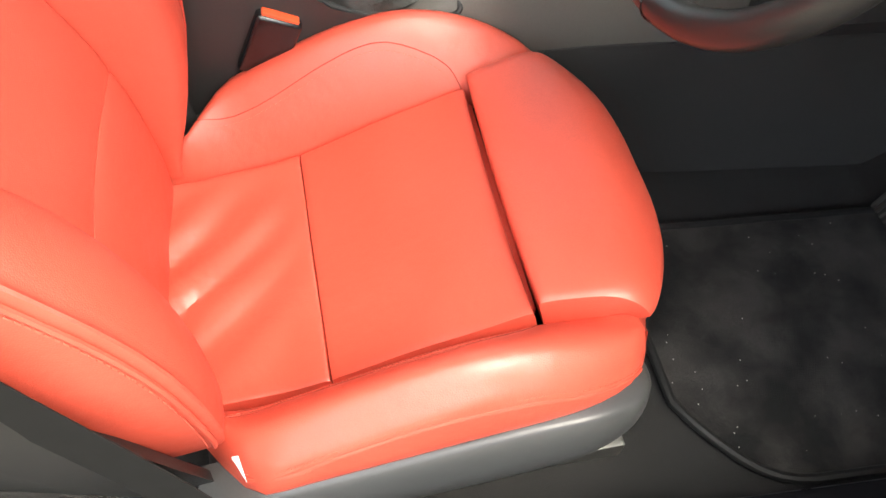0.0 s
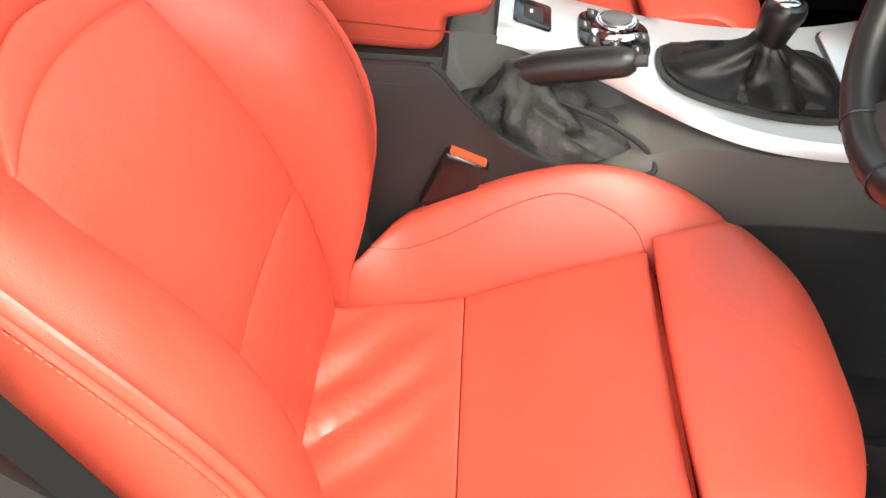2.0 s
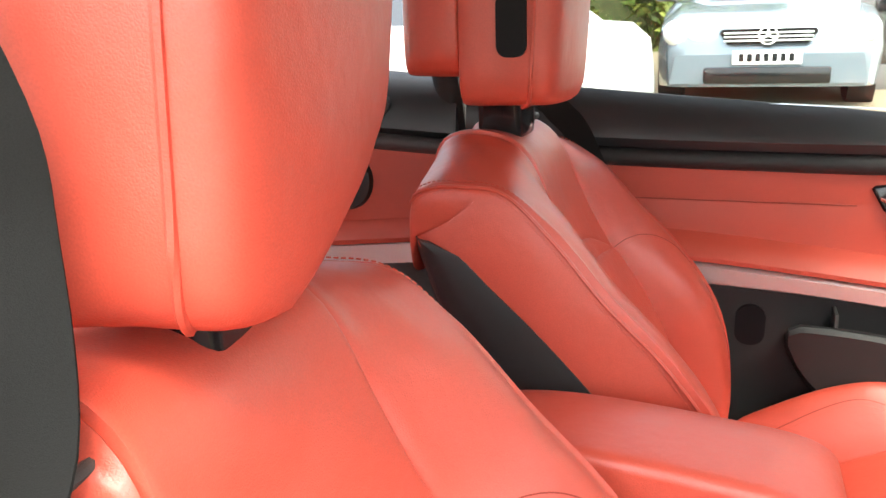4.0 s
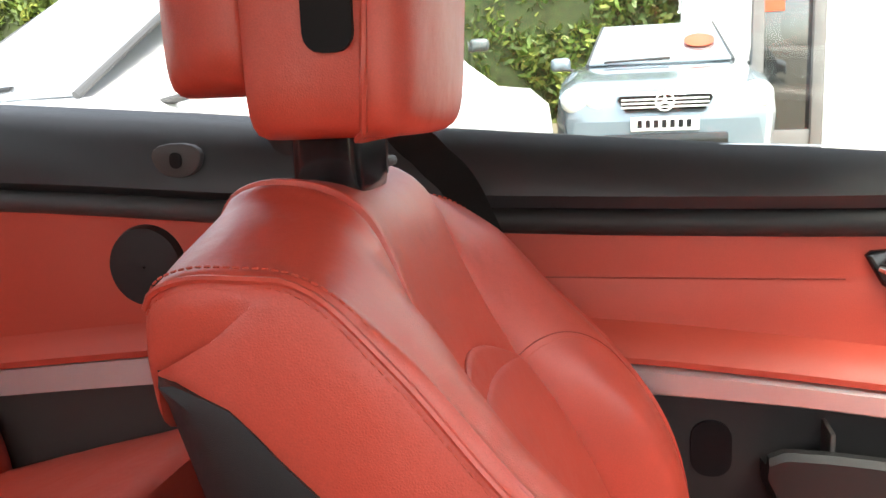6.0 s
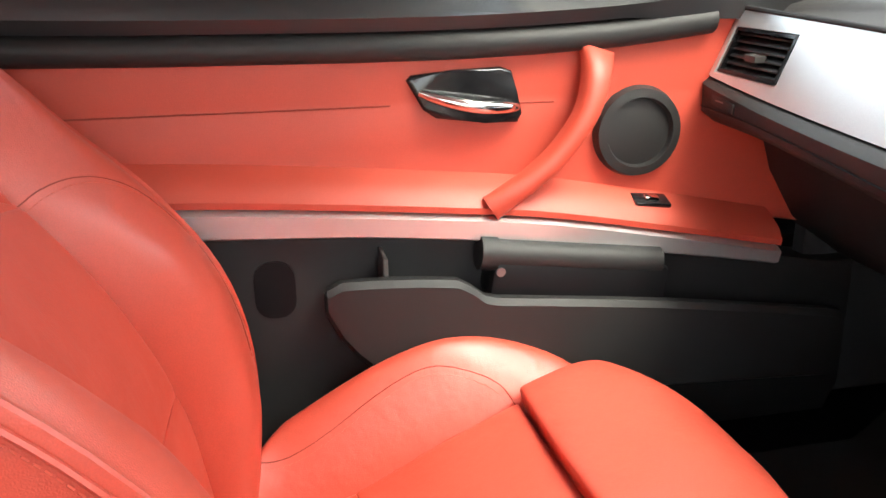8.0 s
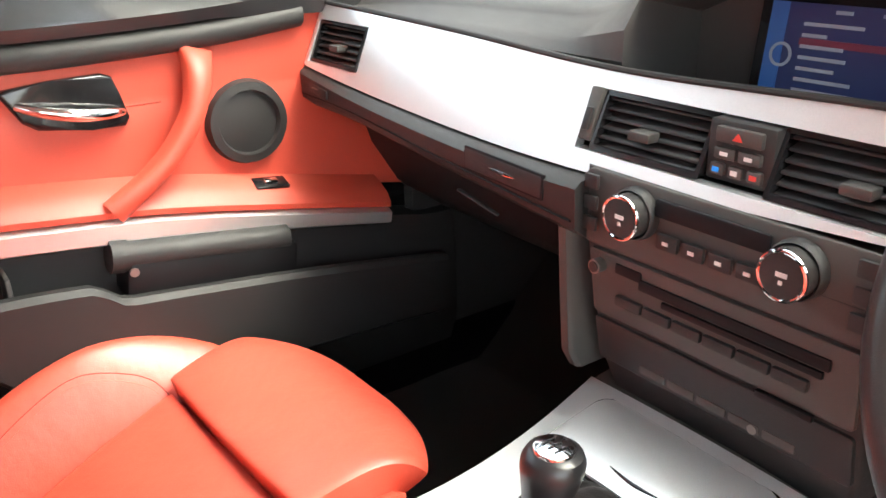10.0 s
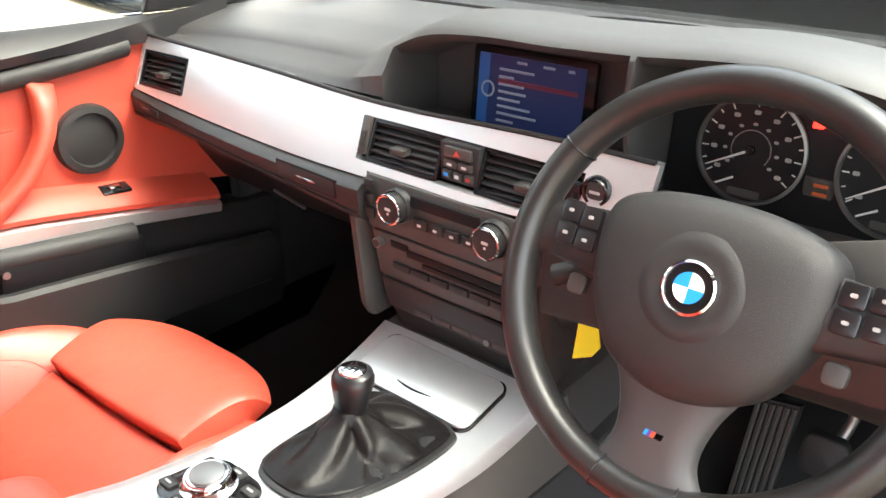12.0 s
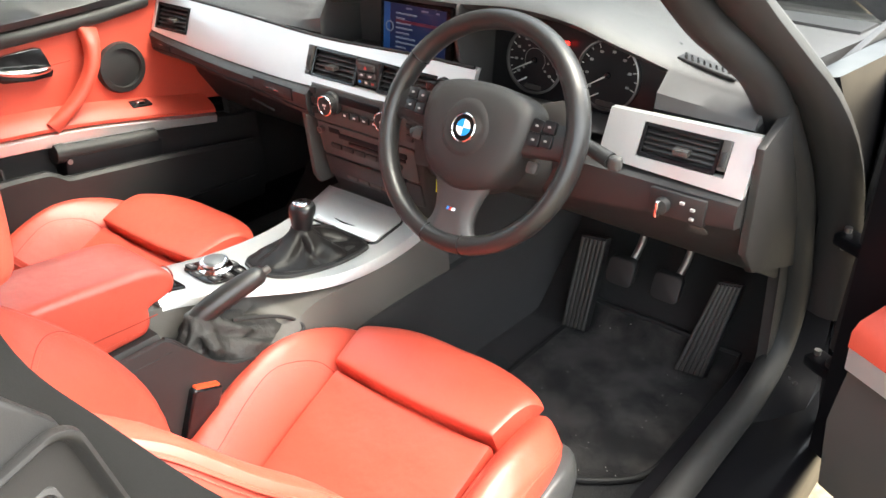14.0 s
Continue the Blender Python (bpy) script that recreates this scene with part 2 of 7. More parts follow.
def box(size, at=(0, 0, 0), bevel=0.0, seg=2, bm=None, turn=None):
    own = bmesh.new()
    bmesh.ops.create_cube(own, size=1.0)
    bmesh.ops.scale(own, vec=size, verts=own.verts)
    if bevel:
        bmesh.ops.bevel(own, geom=own.edges[:], offset=bevel, segments=seg, affect="EDGES", profile=0.5)
    m = Matrix.Translation(at) @ (turn.to_4x4() if turn else Matrix())
    bmesh.ops.transform(own, matrix=m, verts=own.verts)
    return merged(own, bm)


def merged(own, bm):
    if bm is None:
        return own
    me = bpy.data.meshes.new("tmp")
    own.to_mesh(me)
    own.free()
    bm.from_mesh(me)
    bpy.data.meshes.remove(me)
    return bm


def plate(outline, depth, place, bevel=0.0, seg=2, bm=None):
    """A flat outline of (u, v) pairs given thickness; place(u, v, w) gives the point, w from 0 (face) to depth."""
    own = bmesh.new()
    front = [own.verts.new(place(u, v, 0)) for u, v in outline]
    back = [own.verts.new(place(u, v, depth)) for u, v in outline]
    f = own.faces.new(front)
    own.faces.new(back[::-1])
    n = len(outline)
    for i in range(n):
        own.faces.new((front[i], back[i], back[(i + 1) % n], front[(i + 1) % n]))
    if bevel:
        bmesh.ops.bevel(own, geom=list(f.edges), offset=bevel, segments=seg, affect="EDGES", profile=0.5)
    return merged(own, bm)


def rounded(w, h, r, n=4, cx=0.0, cy=0.0):
    """Corner points of a rounded rectangle."""
    pts = []
    for sx, sy, a0 in ((1, 1, 0), (-1, 1, 90), (-1, -1, 180), (1, -1, 270)):
        for k in range(n + 1):
            a = radians(a0 + 90 * k / n)
            pts.append((cx + sx * (w / 2 - r) + r * math.cos(a), cy + sy * (h / 2 - r) + r * math.sin(a)))
    return pts


def disc(r, depth, place, seg=32, bevel=0.0, r2=None):
    """A round plate or cone along w."""
    r2 = r if r2 is None else r2
    rings = [[place(q * math.cos(a), q * math.sin(a), w) for a in (2 * math.pi * k / seg for k in range(seg))]
             for q, w in ((r - bevel, 0), (r - bevel * 0.3, bevel * 0.3), (r, bevel), (r2, depth))] if bevel else \
            [[place(q * math.cos(a), q * math.sin(a), w) for a in (2 * math.pi * k / seg for k in range(seg))] for q, w in ((r, 0), (r2, depth))]
    return loft(rings)


def ring_of(profile, place, seg=40):
    """A turned ring: closed profile of (radius, w) pairs round the axis w."""
    rows = [[place(r * math.cos(a), r * math.sin(a), w) for r, w in profile] for a in (2 * math.pi * k / seg for k in range(seg))]
    return loft(rows + rows[:1], cap=False)


def pad(base, h, d, nu=24, nv=24, p=5.0, q=None, lumps=0.0, seed=0.0):
    """A stuffed panel on base(u, v), u and v from -1 to 1: it bulges h outwards and d inwards, tucked in at its seams."""
    q = q or p
    us = [math.sin(math.pi / 2 * (2 * i / nu - 1)) for i in range(nu + 1)]
    vs = [math.sin(math.pi / 2 * (2 * i / nv - 1)) for i in range(nv + 1)]
    bm = bmesh.new()
    top, bot = {}, {}
    for i, u in enumerate(us):
        for j, v in enumerate(vs):
            c = Vector(base(u, v))
            e = 1e-3
            du = Vector(base(min(u + e, 1), v)) - Vector(base(max(u - e, -1), v))
            dv = Vector(base(u, min(v + e, 1))) - Vector(base(u, max(v - e, -1)))
            n = du.cross(dv).normalized()
            k = max(0.0, 1 - abs(u) ** p) ** (1 / p) * max(0.0, 1 - abs(v) ** q) ** (1 / q)
            w = lumps * noise.noise(c * 14 + Vector((seed, 0, 0))) * k if lumps else 0.0
            rim = i in (0, nu) or j in (0, nv)
            top[i, j] = bm.verts.new(c if rim else c + n * (h * k + w))
            bot[i, j] = top[i, j] if rim else bm.verts.new(c - n * d * k)
    for i in range(nu):
        for j in range(nv):
            bm.faces.new((top[i, j], top[i + 1, j], top[i + 1, j + 1], top[i, j + 1]))
            bm.faces.new((bot[i, j], bot[i, j + 1], bot[i + 1, j + 1], bot[i + 1, j]))
    return bm


def sweep_y(profile, y0, y1, n=24, bm=None):
    """A closed (x, z) outline carried along the car's length."""
    return loft([[(x, y, z) for x, z in profile(y)] for y in (y0 + (y1 - y0) * k / n for k in range(n + 1))], bm=bm)


# ---- ground and body shell ----
def grid_sheet(name, x0, x1, y0, y1, nx, ny, height, material):
    bm = bmesh.new()
    vs = [[bm.verts.new((x0 + (x1 - x0) * i / nx, y0 + (y1 - y0) * j / ny, height(x0 + (x1 - x0) * i / nx, y0 + (y1 - y0) * j / ny))) for j in range(ny + 1)] for i in range(nx + 1)]
    for i in range(nx):
        for j in range(ny):
            bm.faces.new((vs[i][j], vs[i + 1][j], vs[i + 1][j + 1], vs[i][j + 1]))
    return finish(bm, name, material)


GROUND = mat("sandy_block_paving", (0.33, 0.27, 0.18), 0.9, vary=0.25, vscale=2.5, grain=0.45, gscale=60, bump=0.7, bscale=120)


def yard_z(x):
    """The yard climbs gently away from the passenger's side."""
    return curve_at([(-12.0, 0.62), (-10.0, 0.50), (-6.4, 0.265), (-3.5, 0.07), (-1.6, 0.0)], x)


def yard_sheet():
    xs_ = [-300.0, -60.0, -20.0] + [-12.5 + 0.5 * k for k in range(24)] + [0.0, 6.0, 60.0, 300.0]
    ys_ = (-300.0, -40.0, -12.0, -4.0, 0.0, 4.0, 12.0, 40.0, 300.0)
    return loft([[(x, y, yard_z(x)) for y in ys_] for x in xs_], cap=False, closed=False)


tagged(finish(yard_sheet(), "ground", GROUND), "sandy beige paved yard in daylight", "ground", kind="structure")


def floor_z(x, y):
    rise = max(0.0, y - 0.48)
    tunnel = 0.16 * math.exp(-((x / 0.12) ** 4))
    return 0.165 + min(rise * 0.95, 0.36) + tunnel + 0.003 * noise.noise(Vector((x * 9, y * 9, 0)))


tagged(grid_sheet("floor", -0.74, 0.74, -1.9, 0.95, 90, 120, floor_z, CARPET), "black carpeted car floor with light dust", "floor", kind="structure")

# roof: outer skin and pale lining
def roof_z(x, y):
    return 1.345 - 0.20 * (x / 0.62) ** 2 * 0.45 - 0.10 * ((y + 0.75) / 0.75) ** 2


def roof_sheet(name, lift, material, label):
    bm = bmesh.new()
    rows = []
    for dz in (0.0, 0.012):
        rows.append([[bm.verts.new((x, y, roof_z(x, y) + lift + dz)) for y in (-1.55 + 1.48 * j / 20 for j in range(21))] for x in (-0.60 + 1.2 * i / 16 for i in range(17))])
    for a, g in enumerate(rows):
        for i in range(16):
            for j in range(20):
                f = (g[i][j], g[i + 1][j], g[i + 1][j + 1], g[i][j + 1])
                bm.faces.new(f if a else f[::-1])
    lo, hi = rows
    rim = [(i, 0) for i in range(16)] + [(16, j) for j in range(20)] + [(i, 20) for i in range(16, 0, -1)] + [(0, j) for j in range(20, 0, -1)]
    for (a, b), (c, d) in zip(rim, rim[1:] + rim[:1]):
        bm.faces.new((lo[a][b], lo[c][d], hi[c][d], hi[a][b]))
    tagged(finish(bm, name, material), label, "roof", kind="structure")


roof_sheet("ceiling", -0.016, HEADLINER, "pale grey fabric roof lining of the car")
roof_sheet("roof", 0.0, PAINT, "black painted steel car roof")


def pillar(name, path, radius, material, label, flat=0.6):
    return tagged(finish(tube(spline(path, 20), radius, 12, flat=flat), name, material), label, "pillar", kind="structure")


for s, tag in ((-1, "passenger"), (1, "driver")):
    if s < 0:
        pillar("a_pillar", [(s * 0.58, -0.10, 1.265), (s * 0.655, 0.22, 1.115), (s * 0.72, 0.52, 0.945), (s * 0.745, 0.72, 0.86)], 0.038, PLASTIC, "black windscreen pillar of the car")
    else:
        pillar("a_pillar", [(0.625, -0.22, 1.255), (0.668, -0.02, 1.125), (0.700, 0.105, 1.02), (0.732, 0.19, 0.945), (0.758, 0.255, 0.88), (0.780, 0.36, 0.76), (0.790, 0.45, 0.60), (0.795, 0.48, 0.42)], 0.040, PLASTIC, "black windscreen pillar beside the open door")
    pillar("roof_rail", [(s * 0.60, -0.05, 1.255), (s * 0.605, -0.6, 1.29), (s * 0.60, -1.2, 1.275), (s * 0.585, -1.6, 1.20)], 0.035, PAINT, "black painted roof rail above the door")
    pillar("b_pillar", [(s * 0.60, -1.02, 1.285), (s * 0.66, -1.0, 1.10), (s * 0.715, -0.97, 0.90), (s * 0.725, -0.97, 0.55)], 0.032, PLASTIC, "black pillar behind the front side window")
    pillar("c_pillar", [(s * 0.585, -1.55, 1.22), (s * 0.64, -1.85, 1.05), (s * 0.69, -2.1, 0.95)], 0.07, PLASTIC, "dark rear roof pillar")
pillar("windscreen_header", [(-0.58, -0.09, 1.265), (0, -0.05, 1.335), (0.58, -0.09, 1.265)], 0.03, HEADLINER, "pale lined header above the windscreen")
pillar("rear_header", [(-0.57, -1.55, 1.21), (0, -1.6, 1.28), (0.57, -1.55, 1.21)], 0.03, HEADLINER, "pale lined header above the rear window")


def pane(name, corners, label, category="window"):
    bm = bmesh.new()
    n = Vector(corners[1]) - Vector(corners[0])
    n = n.cross(Vector(corners[3]) - Vector(corners[0])).normalized() * 0.004
    a = [bm.verts.new(c) for c in corners]
    b = [bm.verts.new(Vector(c) + n) for c in corners]
    bm.faces.new(a[::-1])
    bm.faces.new(b)
    for i in range(4):
        bm.faces.new((a[i], a[(i + 1) % 4], b[(i + 1) % 4], b[i]))
    ob = tagged(finish(bm, name, GLASS, smooth=False), label, category, kind="structure")
    ob.visible_shadow = False
    return ob


pane("windscreen", [(-0.70, 0.84, 0.835), (0.70, 0.84, 0.835), (0.56, -0.08, 1.275), (-0.56, -0.08, 1.275)], "clear raked windscreen glass")
pane("rear_window", [(-0.56, -1.6, 1.20), (0.56, -1.6, 1.20), (0.62, -2.1, 0.95), (-0.62, -2.1, 0.95)], "clear raked rear window glass")
pane("side_window", [(-0.735, -0.95, 0.93), (-0.735, 0.45, 0.86), (-0.62, 0.0, 1.235), (-0.60, -0.95, 1.28)], "raised clear glass of the passenger door")

# bulkhead below the windscreen, outer body and bonnet
def body_block(name, bm, material, label, category):
    return tagged(finish(bm, name, material), label, category, kind="structure")


body_block("bulkhead", box((1.5, 0.05, 0.75), (0, 0.93, 0.53), 0.01), CARPET, "dark bulkhead behind the pedals", "wall")
body_block("bonnet", loft([[(-0.80, 0.86, 0.76), (-0.6, 0.86, 0.825), (0, 0.86, 0.845), (0.6, 0.86, 0.825), (0.80, 0.86, 0.76), (0.80, 0.86, 0.5), (-0.80, 0.86, 0.5)],
                           [(-0.80, 1.5, 0.72), (-0.6, 1.5, 0.79), (0, 1.5, 0.82), (0.6, 1.5, 0.79), (0.80, 1.5, 0.72), (0.80, 1.5, 0.4), (-0.80, 1.5, 0.4)],
                           [(-0.74, 2.1, 0.60), (-0.5, 2.1, 0.68), (0, 2.1, 0.72), (0.5, 2.1, 0.68), (0.74, 2.1, 0.60), (0.74, 2.1, 0.3), (-0.74, 2.1, 0.3)]]), PAINT, "black painted bonnet and wings of the car", "bonnet")
body_block("rear_body", loft([[(-0.82, -1.3, 0.88), (-0.80, -1.3, 0.3), (-0.76, -1.3, 0.3), (-0.76, -1.3, 0.88)], [(-0.82, -2.6, 0.95), (-0.80, -2.6, 0.3), (-0.76, -2.6, 0.3), (-0.76, -2.6, 0.95)]]), PAINT, "black painted rear wing of the car", "bodywork")
body_block("rear_body", loft([[(0.82, -0.98, 0.88), (0.80, -0.98, 0.3), (0.745, -0.98, 0.3), (0.745, -0.98, 0.88)], [(0.82, -2.6, 0.95), (0.80, -2.6, 0.3), (0.745, -2.6, 0.3), (0.745, -2.6, 0.95)]]), PAINT, "black painted rear wing of the car", "bodywork")
body_block("outer_door_skin", loft([[(-0.82, -1.3, 0.86), (-0.86, -1.3, 0.6), (-0.82, -1.3, 0.28), (-0.79, -1.3, 0.28), (-0.79, -1.3, 0.86)], [(-0.83, 0.86, 0.80), (-0.86, 0.86, 0.6), (-0.82, 0.86, 0.28), (-0.79, 0.86, 0.28), (-0.79, 0.86, 0.80)]]), PAINT, "black painted outer side of the passenger door", "bodywork")
body_block("kick_panel", plate([(0.34, 0.19), (0.34, 0.56), (0.20, 0.66), (0.20, 0.84), (0.92, 0.84), (0.92, 0.19)], 0.02, lambda u, v, w: (-0.742 + w, u, v), 0.004), CARPET, "dark side lining of the passenger footwell", "panel")
body_block("windscreen_cowl", loft([[(x, 0.79, 0.838 - 0.05 * (x / 0.7) ** 2 * 0.3), (x, 0.86, 0.850 - 0.05 * (x / 0.7) ** 2 * 0.3), (x, 0.88, 0.82 - 0.02), (x, 0.79, 0.80)] for x in (-0.7 + 0.1 * k for k in range(15))]), PLASTIC, "black plastic cowl below the windscreen", "cowl")
wp = thing("windscreen_wiper", "black windscreen wiper resting above the cowl", "wiper")
part("arm", tube(spline([(0.42, 0.885, 0.845), (0.24, 0.90, 0.848), (0.05, 0.905, 0.858), (-0.10, 0.90, 0.866)], 24), 0.006, 8), RUBBER, wp)
part("blade", tube([(-0.28, 0.90, 0.852), (0.30, 0.915, 0.838)], 0.006, 8), RUBBER, wp)
body_block("rear_shelf", box((1.3, 0.5, 0.03), (0, -1.95, 0.90), 0.01), PLASTIC, "black parcel shelf below the rear window", "shelf")
body_block("boot_wall", box((1.5, 0.03, 0.8), (0, -2.2, 0.5), 0.01), PLASTIC, "dark panel behind the rear seats", "wall")
for s in (-1, 1):
    body_block("sill", box((0.165, 3.0, 0.14), (s * 0.795, -0.75, 0.195), 0.03, 3), DULLPAINT, "black painted door sill", "sill")


# ---- front seats ----
CUSH_Z = [(-0.54, 0.272), (-0.42, 0.283), (-0.335, 0.302), (-0.235, 0.346), (-0.135, 0.384), (-0.06, 0.398), (0.02, 0.398)]
SPINE = [(-0.12, -0.500, 0.235), (0.0, -0.500, 0.325), (0.12, -0.512, 0.43), (0.24, -0.536, 0.52), (0.40, -0.580, 0.616), (0.56, -0.638, 0.708), (0.72, -0.680, 0.790), (0.84, -0.700, 0.840), (0.92, -0.718, 0.870), (0.98, -0.744, 0.887), (1.06, -0.786, 0.894), (1.14, -0.818, 0.886), (1.19, -0.832, 0.868), (1.24, -0.838, 0.840)]


def spine(t):
    y = curve_at([(k, a) for k, a, b in SPINE], t)
    z = curve_at([(k, b) for k, a, b in SPINE], t)
    e = 0.01
    dy = curve_at([(k, a) for k, a, b in SPINE], min(1.24, t + e)) - curve_at([(k, a) for k, a, b in SPINE], max(-0.12, t - e))
    dz = curve_at([(k, b) for k, a, b in SPINE], min(1.24, t + e)) - curve_at([(k, b) for k, a, b in SPINE], max(-0.12, t - e))
    d = Vector((0, dy, dz)).normalized()
    return Vector((0, y, z)), Vector((0, d.z, -d.y))   # point, and the way out of the seat's face


BACK_W = [(-0.12, 0.150), (0.0, 0.150), (0.24, 0.134), (0.40, 0.127), (0.56, 0.120), (0.8, 0.110), (1.0, 0.100), (1.24, 0.09)]


def cushion_pad(y0, y1, half0, half1, wrinkle=0.0):
    def base(u, v):
        y = y0 + (y1 - y0) * (v + 1) / 2
        half = half0 + (half1 - half0) * (v + 1) / 2
        z = curve_at(CUSH_Z, y) + 0.010 * u * u
        if wrinkle:
            k = (1 - v) / 2
            ph = 88 * (u * half * 0.85 + (y + 0.42) * 0.75) + 0.7 * math.sin(4 * u + 1.5 * v)
            z += wrinkle * k ** 0.7 * (0.75 - 0.45 * u) * (math.sin(ph) - 0.22 * math.sin(2 * ph + 1)) * (1 - u * u) * (1 - v ** 4)
        return (u * half, y, z - 0.010)
    return base


def back_pad(t0, t1, arch=0.0, arch0=0.0):
    def base(u, v):
        a1, a0 = t1 - arch * (u * u), t0 - arch0 * u * u
        t = a0 + (a1 - a0) * (v + 1) / 2
        p, n = spine(t)
        return p + Vector((-u * curve_at(BACK_W, t), 0, 0)) + n * (0.010 * u * u - 0.010)
    return base


BOL_CREST = [(-0.50, 0.312), (-0.45, 0.345), (-0.40, 0.376), (-0.30, 0.427), (-0.24, 0.447), (-0.20, 0.452), (-0.15, 0.446), (-0.10, 0.430), (-0.065, 0.414), (-0.04, 0.398), (-0.025, 0.386)]
BOL_OUT = [(-0.50, 0.180), (-0.465, 0.196), (-0.44, 0.232), (-0.415, 0.257), (-0.38, 0.260), (-0.2, 0.261), (-0.12, 0.255), (-0.07, 0.238), (-0.04, 0.214), (-0.025, 0.186)]


def cushion_bolster(side):
    """Side roll of the cushion: rings from its back end to the rounded front end."""
    rings = []
    for k in range(27):
        s = k / 26
        y = -0.50 + 0.475 * s
        inner = curve_at([(-0.50, 0.150), (-0.335, 0.153), (-0.137, 0.158), (-0.10, 0.163), (0.0, 0.165)], y)
        zc = curve_at(CUSH_Z, y) - 0.012
        crest, out = curve_at(BOL_CREST, y), curve_at(BOL_OUT, y)
        low = curve_at([(-0.50, 0.300), (-0.40, 0.322), (-0.2, 0.372), (-0.12, 0.382), (-0.06, 0.374), (0.0, 0.366)], y) - 0.012
        low = min(low, crest - 0.02)
        w = out - inner
        if k in (0, 26):   # rounded ends
            crest, out, inner, low = crest - 0.02, out - w * 0.15, inner + w * 0.1, low + 0.006
            w = out - inner
        ctl = [(inner, zc - 0.02), (inner + 0.004, zc + 0.004), (inner + w * 0.30, zc + (crest - zc) * 0.62), (inner + w * 0.62, crest),
               (inner + w * 0.88, crest - 0.014), (out, crest - 0.036 if crest - 0.036 > low + 0.004 else low + 0.004), (out - 0.003, low), (inner + w * 0.4, low - 0.03)]
        rings.append([(side * p.x, y, p.y) for p in spline([(a, b, 0) for a, b in ctl], 36, True)])
    return loft(rings)


BACK_H = [(0.0, 0.058), (0.10, 0.078), (0.24, 0.086), (0.40, 0.074), (0.54, 0.058), (0.70, 0.040), (0.84, 0.014), (0.92, -0.004), (1.0, -0.016), (1.10, -0.020), (1.24, -0.020)]
BACK_O = [(-0.04, 0.156), (0.0, 0.160), (0.06, 0.176), (0.14, 0.218), (0.24, 0.250), (0.5, 0.260), (0.7, 0.256), (0.86, 0.250), (0.98, 0.245), (1.08, 0.239), (1.16, 0.229), (1.24, 0.210)]
BACK_E = [(0.0, 0.006), (0.3, 0.004), (0.5, 0.008), (0.7, 0.010), (0.84, 0.010), (0.92, 0.014), (1.0, 0.016), (1.24, 0.016)]
RIDGE = [(0.0, 0.0), (0.6, 0.0), (0.75, 0.004), (0.86, 0.005), (0.96, 0.002), (1.06, 0.0), (1.24, 0.0)]


BACK_ROUND = [(-0.04, 0.190), (0.0, 0.212), (0.06, 0.236), (0.14, 0.252), (0.24, 0.256), (0.4, 0.250), (0.5, 0.240), (0.62, 0.222), (0.7, 0.207), (0.78, 0.189), (0.84, 0.172), (0.90, 0.153), (0.96, 0.139), (1.08, 0.130), (1.24, 0.122)]   # belt side of the driver's shoulder
BACK_OUT = [(-0.04, 0.190), (0.0, 0.212), (0.06, 0.236), (0.14, 0.252), (0.24, 0.258), (0.5, 0.260)] + BACK_O[-7:]


def back_bolster(side, wide=None):
    rings = []
    for k in range(43):
        t = -0.04 + 1.28 * k / 42
        p, n = spine(t)
        up = min(1.0, max(0.0, (t - 0.90) / 0.24))
        n = (n * (1 - up) + Vector((0, 0.0, 1)) * up).normalized()
        inner, out, h = curve_at(BACK_W, t), curve_at(wide or BACK_O, t), curve_at(BACK_H, t)
        if not wide:   # the inner roll runs out behind the cushion
            h -= curve_at([(-0.04, 0.036), (0.0, 0.032), (0.08, 0.020), (0.16, 0.005), (0.24, 0.0), (1.24, 0.0)], t)
        else:   # the outer shoulder falls away
            h -= curve_at([(0.0, 0.0), (0.70, 0.0), (0.86, 0.012), (0.96, 0.020), (1.24, 0.022)], t)
        w = out - inner
        deep = curve_at([(0.0, 0.05), (0.3, 0.09), (0.6, 0.115), (0.85, 0.130), (0.95, 0.115), (1.06, 0.105), (1.24, 0.10)], t)
        edge = curve_at(BACK_E, t)
        steep = min(1.0, max(0.0, (0.55 - t) / 0.2))
        roof = min(1.0, max(0.0, (t - 0.74) / 0.16))   # the shoulder slopes evenly down to its piping
        low_h = h - edge - 0.004
        first = (1 - roof) * (max(h * (0.42 + 0.30 * steep), 0.003) + 0.001) + roof * (low_h * 0.20 + 0.002)
        second = (1 - roof) * max(h * (0.78 + 0.17 * steep), -0.002) + roof * (low_h * 0.46 + 0.003)
        third = (1 - roof) * h + roof * (low_h * 0.72 + 0.004)
        fourth = (1 - roof) * (h - edge * 0.40) + roof * (low_h * 0.92 + 0.003)
        ctl = [(inner, -0.03), (inner + 0.002, 0.003), (inner + w * 0.20, first + curve_at(RIDGE, t) * 0.4), (inner + w * 0.45, second + curve_at(RIDGE, t)), (inner + w * 0.70, third), (inner + w * 0.90, fourth), (out - 0.001, h - edge - 0.004),
               (out + 0.003, min(-deep * 0.45, h - 0.045)), (out - 0.012, -deep), (inner + w * 0.4, -deep - 0.012), (inner, -deep - 0.01)]
        rings.append([p + Vector((side * q.x, 0, 0)) + n * q.y for q in spline([(a, b, 0) for a, b in ctl], 44, True)])
    return loft(rings)


def laid(bm, points, lift=0.0006, way=(0, 0, -1)):
    """The points dropped along a direction onto a mesh."""
    tree = BVHTree.FromBMesh(bm)
    d = Vector(way).normalized()
    out = []
    for p in points:
        hit = tree.ray_cast(Vector(p) - d * 0.3, d)
        if hit[0] is not None:
            out.append(hit[0] + hit[1].normalized() * lift)
    return out


